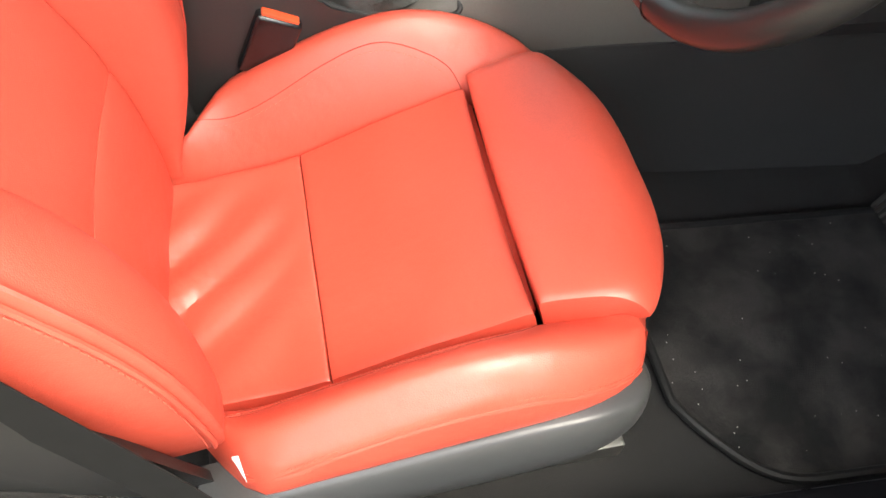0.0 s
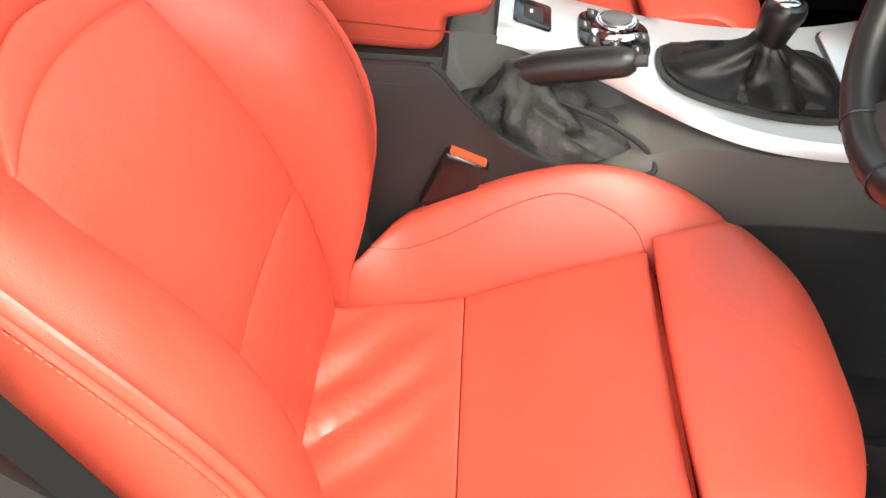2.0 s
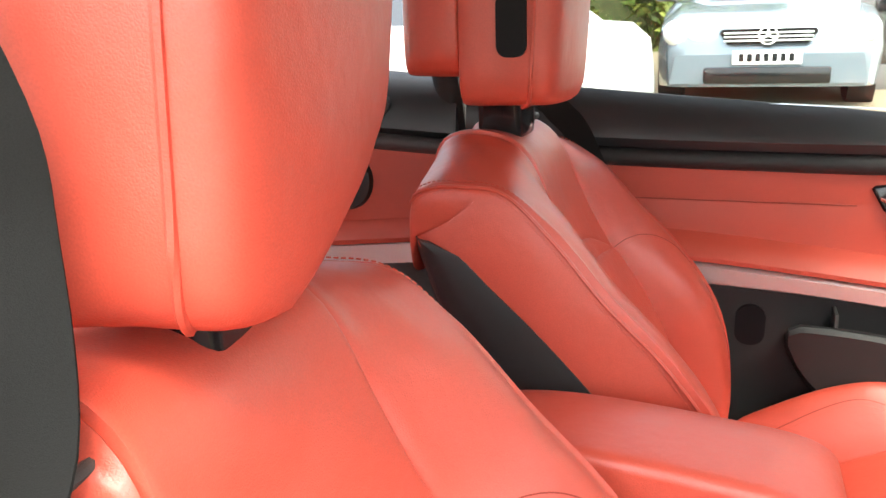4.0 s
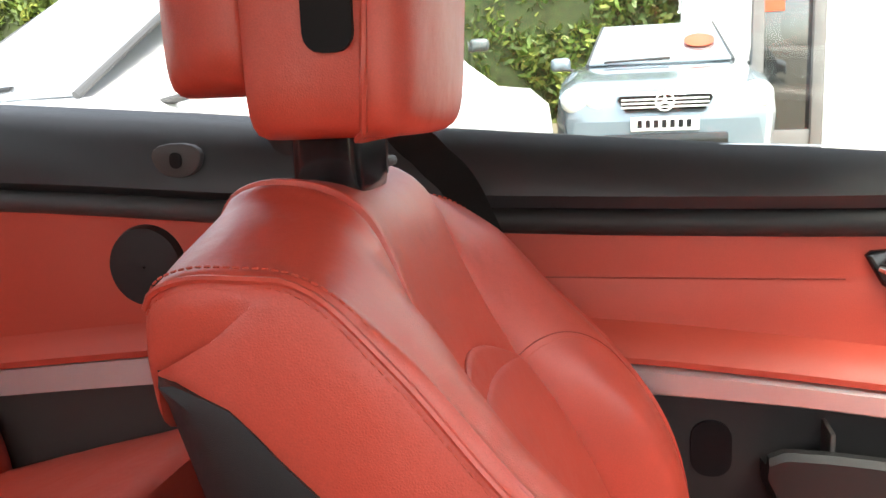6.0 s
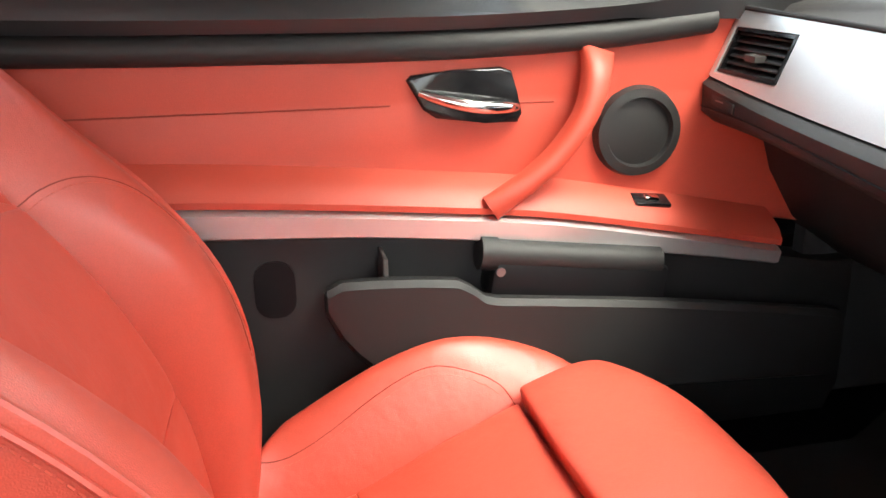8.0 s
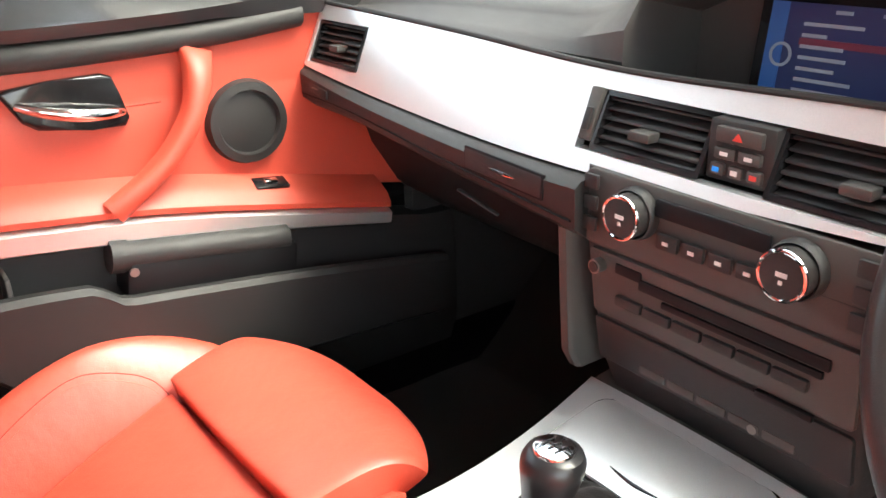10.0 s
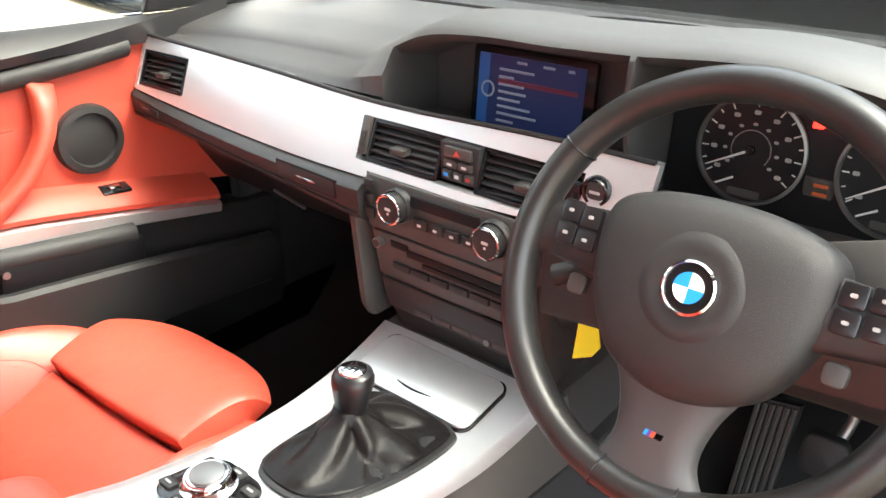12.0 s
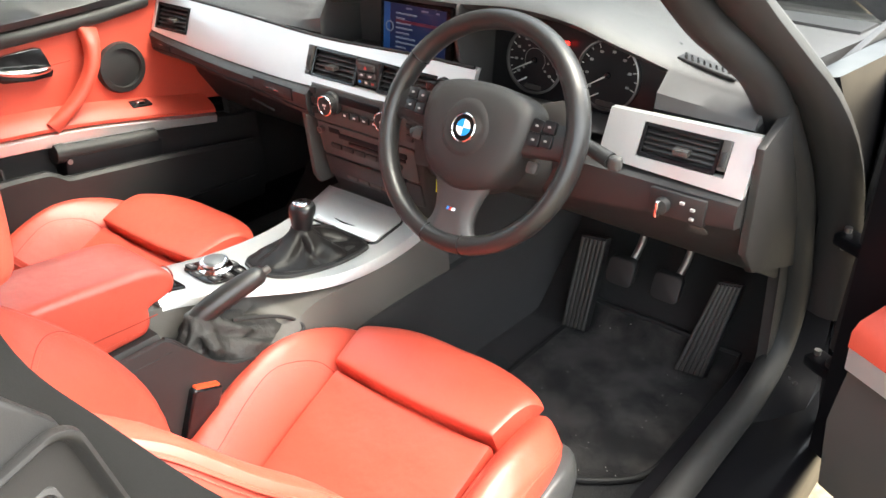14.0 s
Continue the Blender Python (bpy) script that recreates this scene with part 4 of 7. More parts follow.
# ---- dashboard ----
def lip_z(x):
    return curve_at([(-0.76, 0.842), (-0.5, 0.858), (-0.32, 0.862), (-0.22, 0.868), (-0.155, 0.893), (-0.09, 0.918), (0.0, 0.930), (0.10, 0.932), (0.2, 0.936), (0.32, 0.944), (0.42, 0.934), (0.50, 0.907), (0.57, 0.882), (0.65, 0.868), (0.76, 0.860)], x)


def lip_y(x):
    return curve_at([(-0.76, 0.235), (-0.3, 0.245), (-0.15, 0.215), (0.0, 0.195), (0.3, 0.190), (0.45, 0.195), (0.57, 0.225), (0.76, 0.235)], x)


dash = thing("dashboard", "charcoal dashboard with silver trim, vents, dials and centre display", "dashboard")


def dash_profile(x):
    ly, lz = lip_y(x), lip_z(x)
    cave = (-0.150 < x < 0.198) or (0.205 < x < 0.565)
    back = 0.300 if x < 0.2 else 0.290
    base_z = 0.828
    if cave:
        drop = 0.035 if x < 0.2 else 0.060
        inner = [(0.192, base_z - drop), (back, base_z - drop), (back, lz - 0.030), (ly + 0.012, lz - 0.016)]
    else:
        p, q = Vector((0.192, base_z)), Vector((ly - 0.004, lz - 0.010))
        m = Vector((0.5 * (p.x + q.x) - 0.010, 0.5 * (p.y + q.y)))
        inner = [tuple(p), tuple(p.lerp(m, 0.6)), tuple(m), tuple(q)]
    top = [(ly, lz - 0.006), (ly + 0.006, lz), (ly + 0.03, lz + 0.006), (ly + 0.10, lz + 0.010 + 0.4 * (0.925 - lz) * 0.3), (0.45, 0.53 * lz + 0.414), (0.62, 0.29 * lz + 0.604), (0.80, 0.842), (0.80, 0.78), (0.35, 0.70)]
    return [(x, y, z) for y, z in inner + top]


xs = sorted({round(-0.735 + 1.45 * k / 98, 4) for k in range(99)} | {-0.1505, -0.1495, 0.1975, 0.1985, 0.2045, 0.2055, 0.5645, 0.5655})
part("upper_skin", loft([dash_profile(x) for x in xs]), PLASTIC_DASH, dash, "charcoal grained upper dash skin", sharp=35)
part("windscreen_edge", loft([[(x, y, 0.29 * lip_z(x) + 0.604 + (0.238 - 0.29 * lip_z(x)) * (y - 0.62) / 0.18 + d) for y, d in ((0.680, 0.0), (0.683, 0.005), (0.72, 0.005), (0.795, 0.005), (0.798, -0.004), (0.68, -0.006))] for x in (-0.70 + 1.40 * k / 40 for k in range(41))]), PLASTIC, dash, "black strip along the foot of the windscreen")


def trim_top(x):
    return curve_at([(-0.73, 0.842), (-0.69, 0.842), (-0.4, 0.833), (-0.14, 0.822), (0.115, 0.829), (0.25, 0.829)], x)


def trim_low(x):
    return curve_at([(-0.74, 0.772), (-0.69, 0.760), (-0.45, 0.741), (-0.20, 0.733), (0.08, 0.745), (0.25, 0.756)], x)


def end_turn(x):
    """The dash turns away towards the windscreen at the passenger's door."""
    return 0.040 * max(0.0, (-0.690 - x) / 0.045) ** 2


def trim_face(u, v, w):
    """Point on the silver strip: it leans, its top further from the seats."""
    s = (v - trim_low(u)) / (trim_top(u) - trim_low(u))
    return (u, 0.146 + 0.036 * s + end_turn(u) + w, v)


HOLES = [(-0.690, -0.564, 0.766, 0.822), (-0.168, 0.168, 0.752, 0.806)]


def strip_panel(x0, x1, holes, face, top, low, n):
    """A strip with real openings: columns of faces, left out where a vent sits, with depth."""
    bm = bmesh.new()
    cuts = sorted({x0 + (x1 - x0) * k / n for k in range(n + 1)} | {h for a, b, c, d in holes for h in (a, b)})
    for a, b in zip(cuts, cuts[1:]):
        mid = (a + b) / 2
        hole = next(((c, d) for p, q, c, d in holes if p < mid < q), None)
        spans = [(0.0, 1.0)] if not hole else [(0.0, "lo"), ("hi", 1.0)]
        for s0, s1 in spans:
            def at(x, s):
                if s == "lo":
                    return hole[0]
                if s == "hi":
                    return hole[1]
                return low(x) + (top(x) - low(x)) * s
            quad = [bm.verts.new(face(a, at(a, s0), 0)), bm.verts.new(face(b, at(b, s0), 0)), bm.verts.new(face(b, at(b, s1), 0)), bm.verts.new(face(a, at(a, s1), 0))]
            bm.faces.new(quad)
    bmesh.ops.remove_doubles(bm, verts=bm.verts, dist=0.0004)
    r = bmesh.ops.extrude_face_region(bm, geom=bm.faces[:])
    new_v = [v for v in r["geom"] if isinstance(v, bmesh.types.BMVert)]
    bmesh.ops.translate(bm, verts=new_v, vec=(0, 0.012, 0))
    return bm


part("silver_trim", strip_panel(-0.735, 0.245, HOLES, trim_face, trim_top, trim_low, 110), SILVER, dash, "brushed silver dash strip", sharp=50)
part("trim_gap", tube([(-0.725 + 0.965 * k / 60, 0.183 + end_turn(-0.725 + 0.965 * k / 60), trim_top(-0.725 + 0.965 * k / 60) + 0.0015) for k in range(61)], 0.0032, 8), RUBBER, dash, "dark gap above the strip")


def rtrim_face(u, v, w):
    return (u, 0.140 + 0.45 * (v - 0.755) + w, v)


RT_TOP = lambda x: 0.826 + 0.02 * (x - 0.6)
RT_LOW = lambda x: 0.754 - 0.03 * (x - 0.6)
part("silver_trim", strip_panel(0.508, 0.7330, [(0.566, 0.700, 0.769, 0.816)], rtrim_face, RT_TOP, RT_LOW, 14), SILVER, dash, "brushed silver dash strip", sharp=50)


def vent(x0, x1, z0, z1, y, lean, n, tab, skew=0.0):
    def leaned(bm):
        for q in bm.verts:
            q.co.y += lean * (q.co.z - (z0 + z1) / 2)
        return bm
    v = part("air_vent", leaned(box((x1 - x0, 0.004, z1 - z0), ((x0 + x1) / 2, y + 0.034, (z0 + z1) / 2))), GLOSS, dash, "black slatted air vent")
    fr = bmesh.new()
    for a, b, c, d in ((x0 - 0.001, x0 + 0.003, z0, z1), (x1 - 0.003, x1 + 0.001, z0, z1), (x0, x1, z0 - 0.001, z0 + 0.003), (x0, x1, z1 - 0.003, z1 + 0.001)):
        box((b - a, 0.036, d - c), ((a + b) / 2, y + 0.014, (c + d) / 2), 0, bm=fr)
    part("frame", leaned(fr), GLOSS, v)
    for k in range(n):
        z = z0 + (z1 - z0) * (k + 0.5) / n
        part("slat", leaned(box((x1 - x0 - 0.006, 0.018, 0.0030), ((x0 + x1) / 2, y + 0.010, z), 0.0008, 1, turn=Euler((radians(18), 0, 0)).to_matrix())), PLASTIC, v)
    part("tab", box((0.024, 0.016, 0.009), (tab, y - 0.006, (z0 + z1) / 2 - 0.004), 0.002, 2), PLASTIC_GREY, v)
    return v


vent(-0.688, -0.566, 0.768, 0.820, 0.167, 0.42, 6, -0.622)
vent(-0.150, -0.031, 0.754, 0.804, 0.169, 0.42, 6, -0.095)
vent(0.031, 0.166, 0.754, 0.804, 0.169, 0.42, 6, 0.098)
vent(0.568, 0.684, 0.771, 0.814, 0.162, 0.45, 6, 0.632)
for x0, x1, z0, z1, yc in ((-0.167, -0.152, 0.754, 0.804, 0.1775), (0.686, 0.699, 0.771, 0.814, 0.171)):
    c = part("vent_control", box((x1 - x0, 0.03, z1 - z0), ((x0 + x1) / 2, yc, (z0 + z1) / 2), 0.002, turn=Euler((radians(-20), 0, 0)).to_matrix()), PLASTIC_GREY, dash, "grey vent thumbwheel strip")
    part("thumbwheel", box((0.008, 0.008, 0.022), ((x0 + x1) / 2, yc - 0.0155, (z0 + z1) / 2), 0.002, turn=Euler((radians(-20), 0, 0)).to_matrix()), PLASTIC, c)
hz = part("switch_bank", box((0.060, 0.03, 0.050), (0.0, 0.179, 0.779), 0.003), PLASTIC, dash, "grey bank of hazard and heater buttons")
part("hazard_button", box((0.042, 0.008, 0.013), (0.0, 0.1635, 0.793), 0.002), PLASTIC_GREY, hz)
part("hazard_mark", plate([(-0.0045, 0.7900), (0.0045, 0.7900), (0, 0.7965)], 0.002, lambda u, v, w: (u, 0.1588 + w, v)), REDMARK, hz)
for x in (-0.011, 0.011):
    b = part("lock_button", box((0.020, 0.008, 0.010), (x, 0.1635, 0.778), 0.002), PLASTIC_GREY, hz)
    part("button_mark", box((0.007, 0.001, 0.003), (x, 0.1592, 0.778)), MARK, b)
for x, m_ in ((-0.017, BLUE), (0.0, MARK), (0.017, REDMARK)):
    b = part("heater_button", box((0.013, 0.008, 0.010), (x, 0.1635, 0.7645), 0.002), PLASTIC_GREY, hz)
    part("button_mark", box((0.006, 0.001, 0.004), (x, 0.1592, 0.7645)), m_, b)

# start button and key slot
st = part("start_ring", ring_of([(0.017, 0.0), (0.015, -0.004), (0.012, -0.003), (0.012, 0.006), (0.017, 0.006)], lambda u, v, w: (0.186 + u, 0.163 + w, 0.792 + v), 28), GLOSS, dash)
part("start_button", disc(0.0115, 0.006, lambda u, v, w: (0.186 + u, 0.161 + w, 0.792 + v), 24, 0.002), PLASTIC_GREY, st)
part("start_mark", box((0.012, 0.001, 0.003), (0.186, 0.1602, 0.792)), MARK, st)
part("key_slot", box((0.020, 0.010, 0.024), (0.160, 0.163, 0.786), 0.003), GLOSS, dash)

# glovebox front and soft lower panel
def glove_y(x):
    return curve_at([(-0.74, 0.140), (-0.5, 0.128), (-0.32, 0.124), (-0.22, 0.123), (-0.145, 0.123)], x) + end_turn(x)


def glove(x):
    zt, zb = trim_low(x) - 0.002, curve_at([(-0.74, 0.712), (-0.56, 0.712), (-0.35, 0.697), (-0.145, 0.682)], x)
    yf = glove_y(x)
    e = end_turn(x)
    return [(x, 0.150 + e, zt), (x, yf + 0.008, zt - 0.002), (x, yf, zt - 0.008), (x, yf + 0.002, zb + 0.004), (x, yf + 0.02, zb - 0.010), (x, 0.24, zb - 0.035), (x, 0.30, zb - 0.03), (x, 0.30, zt)]


gb = part("glovebox", loft([glove(-0.733 + 0.598 * k / 50) for k in range(51)]), PLASTIC, dash, "charcoal glovebox lid", sharp=50)
lt = part("latch_frame", box((0.122, 0.004, 0.027), (-0.237, glove_y(-0.237) + 0.0012, 0.717), 0.002, turn=Euler((0, radians(2), 0)).to_matrix()), SLOT, gb)
part("latch", box((0.117, 0.004, 0.0225), (-0.237, glove_y(-0.237) + 0.0005, 0.717), 0.002, turn=Euler((0, radians(2), 0)).to_matrix()), PLASTIC, gb)
# chrome sliver, thin at both ends, modelled as the glint on the latch
part("latch_glint", tube(spline([(-0.254, glove_y(-0.246) - 0.0018, 0.717), (-0.234, glove_y(-0.228) - 0.0018, 0.716), (-0.216, glove_y(-0.212) - 0.0018, 0.7155)], 10), [0.0006, 0.001, 0.0015, 0.002, 0.0022, 0.0022, 0.002, 0.0015, 0.001, 0.0006], 8), CHROME, gb)
part("lower_seam", tube([(-0.72 + 0.58 * k / 40, glove_y(-0.72 + 0.58 * k / 40) + 0.0010, curve_at([(-0.74, 0.712), (-0.56, 0.712), (-0.35, 0.697), (-0.145, 0.682)], -0.72 + 0.58 * k / 40) + 0.010) for k in range(41)], 0.0011, 6), SLOT, gb)
part("cup_holder_lid", box((0.060, 0.004, 0.013), (-0.640, glove_y(-0.640) + 0.0010, 0.734), 0.0015, turn=Euler((0, radians(4), radians(-6))).to_matrix()), PLASTIC, gb)
part("cup_lid_mark", box((0.018, 0.0015, 0.0015), (-0.645, glove_y(-0.645) - 0.0012, 0.736)), STEEL, gb)
part("knee_panel", loft([[(x, 0.23, 0.70), (x, 0.255, 0.63), (x, 0.30, 0.56), (x, 0.40, 0.49), (x, 0.5, 0.46), (x, 0.5, 0.70)] for x in (-0.74, -0.5, -0.3, -0.20)]), PLASTIC, dash)

part("footwell_flap", box((0.070, 0.005, 0.003), (-0.29, 0.135, 0.668), 0.001, turn=Euler((radians(20), radians(9), 0)).to_matrix()), PLASTIC, dash)

# centre stack
part("side_post", loft([[(-0.176 + i, y, z), (-0.172 + i, y - 0.005, z), (-0.162 + i, y - 0.005, z), (-0.158 + i, y, z), (-0.158 + i, y + 0.05, z), (-0.176 + i, y + 0.05, z)] for i, y, z in ((0.0, 0.146, 0.674), (0.004, 0.148, 0.60), (0.006, 0.152, 0.540), (0.010, 0.160, 0.522))]), PLASTIC_GREY, dash, "grey upright trim beside the centre stack")
stack = part("middle_fascia", loft([[(-h, y, z), (-h + 0.008, y - 0.008, z), (h - 0.008, y - 0.008, z), (h, y, z), (h, 0.34, z), (-h, 0.34, z)] for h, y, z in ((0.128, 0.168, 0.500), (0.136, 0.150, 0.55), (0.142, 0.134, 0.64), (0.146, 0.126, 0.70), (0.148, 0.130, 0.742))]), PLASTIC, dash, "charcoal centre stack", sharp=50)


def stack_face(u, v, w):
    y = curve_at([(0.50, 0.160), (0.55, 0.142), (0.64, 0.126), (0.70, 0.118), (0.745, 0.122)], v)
    return (u, y + w, v)


part("climate_panel", plate(rounded(0.282, 0.072, 0.010, 4, 0.0, 0.706), 0.010, lambda u, v, w: stack_face(u, v, w - 0.003), 0.002), PLASTIC_GREY, stack, "dark grey climate panel")
for x in (-0.076, 0.076):
    kb = part("knob_ring", ring_of([(0.0235, 0.0), (0.023, -0.014), (0.0215, -0.018), (0.020, -0.014), (0.020, 0.004), (0.0235, 0.004)], lambda u, v, w: (x + u, 0.115 + w * 0.45, 0.715 + v), 36), PLASTIC, stack, "black knob collar")
    part("knob_body", tube([(x, 0.118, 0.715), (x, 0.0945, 0.715)], 0.0196, 32), PLASTIC, kb)
    part("knob_rim", tube([(x + 0.0186 * math.cos(a), 0.0945, 0.715 + 0.0186 * math.sin(a)) for a in (2 * math.pi * j / 36 for j in range(36))], 0.0018, 8, closed=True, up=(0, 1, 0)), CHROME, kb, "chrome rim")
    part("knob_cap", disc(0.0178, 0.004, lambda u, v, w: (x + u, 0.0937 + w, 0.715 + v), 32, 0.001), PLASTIC, kb)
    part("knob_mark", box((0.009, 0.001, 0.0035), (x, 0.0934, 0.716)), MARK, kb)
    part("knob_mark", box((0.003, 0.001, 0.003), (x, 0.0934, 0.710)), MARK, kb)
part("display_slot", box((0.108, 0.004, 0.016), (0.0, 0.1125, 0.727), 0.002), SLOT, stack, "dark climate readout")
for k in range(3):
    part("stack_button", box((0.016, 0.005, 0.014), (-0.127, 0.1125, 0.732 - 0.020 * k), 0.002), PLASTIC, stack)
    part("stack_button", box((0.016, 0.005, 0.014), (0.127, 0.1125, 0.732 - 0.020 * k), 0.002), PLASTIC, stack)
for k in range(4):
    b = part("stack_button", box((0.022, 0.005, 0.014), (-0.039 + 0.026 * k, 0.1125, 0.699), 0.002), PLASTIC, stack)
    part("button_mark", box((0.006, 0.001, 0.003), (-0.039 + 0.026 * k, 0.1097, 0.699)), MARK, b)
# radio
rad = part("radio", plate(rounded(0.262, 0.070, 0.005, 3, 0.0, 0.632), 0.008, lambda u, v, w: stack_face(u, v, w - 0.004), 0.002), PLASTIC_GREY, stack, "dark radio and disc unit")
part("radio_knob", tube([(-0.117, 0.130, 0.652), (-0.117, 0.110, 0.652)], 0.0070, 20), STEEL, rad, "small chrome volume knob")
part("knob_end", tube([(-0.117, 0.1105, 0.652), (-0.117, 0.1090, 0.652)], 0.0052, 20), PLASTIC, rad)
part("media_label", box((0.030, 0.004, 0.010), (-0.083, 0.1195, 0.655), 0.001), SLOT, rad)
part("disc_slot", box((0.18, 0.006, 0.010), (0.02, 0.1205, 0.648), 0.001), SLOT, rad)
part("disc_slot", box((0.15, 0.005, 0.006), (0.03, 0.1215, 0.637), 0.001), SLOT, rad)
for k in range(6):
    part("radio_button", box((0.030, 0.006, 0.010), (-0.083 + 0.0325 * k, 0.1225, 0.622), 0.0015), PLASTIC, rad)
part("lower_slot", box((0.050, 0.005, 0.006), (0.075, 0.128, 0.594), 0.001), SLOT, stack)
part("slot_lid", plate(rounded(0.262, 0.050, 0.004, 3, 0.0, 0.566), 0.006, lambda u, v, w: stack_face(u, v, w - 0.003), 0.002), PLASTIC, stack)
for k in range(5):
    part("row_button", box((0.030, 0.006, 0.009), (-0.062 + 0.033 * k, 0.1405, 0.552), 0.0015), PLASTIC_GREY, stack)
part("lighter_ring", tube([(0.046, 0.146, 0.551), (0.046, 0.137, 0.551)], 0.0045, 14), STEEL, stack)

stack.location.y = 0.024

# centre display
disp = part("display_frame", box((0.185, 0.012, 0.105), (0.012, 0.291, 0.838), 0.006, turn=Euler((radians(-6), 0, 0)).to_matrix()), GLOSS, dash, "gloss black display bezel")
tilt = Euler((radians(-6), 0, 0)).to_matrix()


def on_screen(dx, dz, w, h, name, material, lift):
    return part(name, box((w, 0.0016, h), Vector((0.012, 0.2835, 0.838)) + tilt @ Vector((dx, -lift, dz)), 0, turn=tilt), material, disp)


scr = on_screen(0, 0, 0.158, 0.088, "screen", SCREEN, 0.0)
on_screen(-0.070, 0, 0.016, 0.088, "menu_band", SCREENBAND, 0.0012)
on_screen(0.012, 0.0125, 0.118, 0.0058, "selected_row", SCREENRED, 0.0012)
ri = ring_of([(0.0105, 0), (0.0105, -0.001), (0.008, -0.001), (0.008, 0)], lambda u, v, w: Vector((0.012, 0.2818, 0.838)) + tilt @ Vector((-0.062 + u, w, v)), 28)
part("menu_wheel", ri, SCREENTEXT, disp)
for k, wl in enumerate((0.052, 0.022, 0.038, 0.042, 0.034, 0.050, 0.060, 0.026)):
    on_screen(-0.045 + wl / 2, 0.027 - 0.0092 * k, wl, 0.0029, "menu_text", SCREENTEXT, 0.0022)
for dx, wl in ((-0.012, 0.014), (0.028, 0.016), (0.060, 0.008)):
    on_screen(dx, 0.038, wl, 0.003, "status_text", SCREENTEXT, 0.0022)

# instrument cluster
clus = part("instrument_panel", box((0.35, 0.012, 0.140), (0.380, 0.285, 0.831), 0.006, turn=tilt), DIALFACE, dash, "black instrument cluster")


def dial(cx, name, start, sweep, marks, needle, small):
    c = Vector((cx, 0.276, 0.832))

    def place(u, v, w):
        return c + tilt @ Vector((u, w, v))
    d = part(name, ring_of([(0.0575, 0.0), (0.0575, -0.005), (0.0545, -0.006), (0.0535, 0.0)], place, 48), STEEL, clus, "grey ringed dial")
    part("dial_face", disc(0.0538, 0.002, lambda u, v, w: place(u, v, w - 0.0005), 48), DIALFACE, d)
    tick = bmesh.new()
    for k in range(marks * 2 - 1):
        a = radians(start - sweep * k / (marks * 2 - 2))
        r0, r1 = (0.045, 0.052) if k % 2 == 0 else (0.048, 0.052)
        for r in (0,):
            p, q = (r0 * math.cos(a), r0 * math.sin(a)), (r1 * math.cos(a), r1 * math.sin(a))
            nx, ny = -math.sin(a) * 0.0007, math.cos(a) * 0.0007
            plate([(p[0] - nx, p[1] - ny), (q[0] - nx, q[1] - ny), (q[0] + nx, q[1] + ny), (p[0] + nx, p[1] + ny)], 0.0006, lambda u, v, w: place(u, v, -0.0014 + w), bm=tick)
    part("scale", tick, MARK, d)
    nums = bmesh.new()
    for k in range(marks):
        a = radians(start - sweep * k / (marks - 1))
        plate(rounded(0.0065, 0.0042, 0.001, 1, 0.039 * math.cos(a), 0.039 * math.sin(a)), 0.0006, lambda u, v, w: place(u, v, -0.0014 + w), bm=nums)
        if small:
            plate(rounded(0.0045, 0.003, 0.001, 1, 0.027 * math.cos(a), 0.027 * math.sin(a)), 0.0006, lambda u, v, w: place(u, v, -0.0014 + w), bm=nums)
    for k in range(40 if small else 0):
        a = radians(start - sweep * k / 39)
        plate(rounded(0.0012, 0.0012, 0.0003, 1, 0.0205 * math.cos(a), 0.0205 * math.sin(a)), 0.0006, lambda u, v, w: place(u, v, -0.0014 + w), bm=nums)
    part("dial_print", nums, DIMMARK, d)
    a = radians(needle)
    for q, r, ln in ((a, 0.0, 0.050), ):
        nx, ny = -math.sin(a) * 0.0011, math.cos(a) * 0.0011
        part("needle", plate([(-nx * 1.3, -ny * 1.3), (ln * math.cos(a) - nx * 0.5, ln * math.sin(a) - ny * 0.5), (ln * math.cos(a) + nx * 0.5, ln * math.sin(a) + ny * 0.5), (nx * 1.3, ny * 1.3)], 0.001, lambda u, v, w: place(u, v, -0.004 + w)), MARK, d)
    part("small_needle", plate([(-0.012, -0.032), (-0.030, -0.042), (-0.031, -0.0405), (-0.013, -0.030)], 0.0008, lambda u, v, w: place(u, v, -0.003 + w)), MARK, d)
    part("readout", plate(rounded(0.034, 0.008, 0.001, 1, 0.0, -0.046), 0.0006, lambda u, v, w: place(u, v, -0.0012 + w)), PLASTIC_GREY, d)
    part("hub", disc(0.005, 0.004, lambda u, v, w: place(u, v, -0.005 + w), 16, 0.001), GLOSS, d)


dial(0.298, "speedometer", 215, 250, 9, 208, True)
dial(0.440, "rev_counter", 215, 235, 8, 212, False)
part("warning_lamp", box((0.010, 0.008, 0.006), (0.361, 0.2705, 0.8725), 0.001), REDLAMP, clus, "lit red warning lamp")
part("range_readout", box((0.030, 0.002, 0.024), (0.370, 0.2765, 0.806), 0.002), PLASTIC_GREY, clus)
for z in (0.811, 0.802):
    part("amber_text", box((0.014, 0.001, 0.0035), (0.372, 0.2745, z)), AMBER, clus)
# driver's lower panel, light switch
def lower_d(x):
    seam = 0.700 + 0.10 * (x - 0.64)
    return [(x, 0.150, 0.752), (x, 0.128, 0.744), (x, 0.122, seam + 0.010), (x, 0.126, seam), (x, 0.150, seam - 0.006), (x, 0.168, seam - 0.036), (x, 0.23, 0.60), (x, 0.36, 0.52), (x, 0.46, 0.50), (x, 0.46, 0.752)]


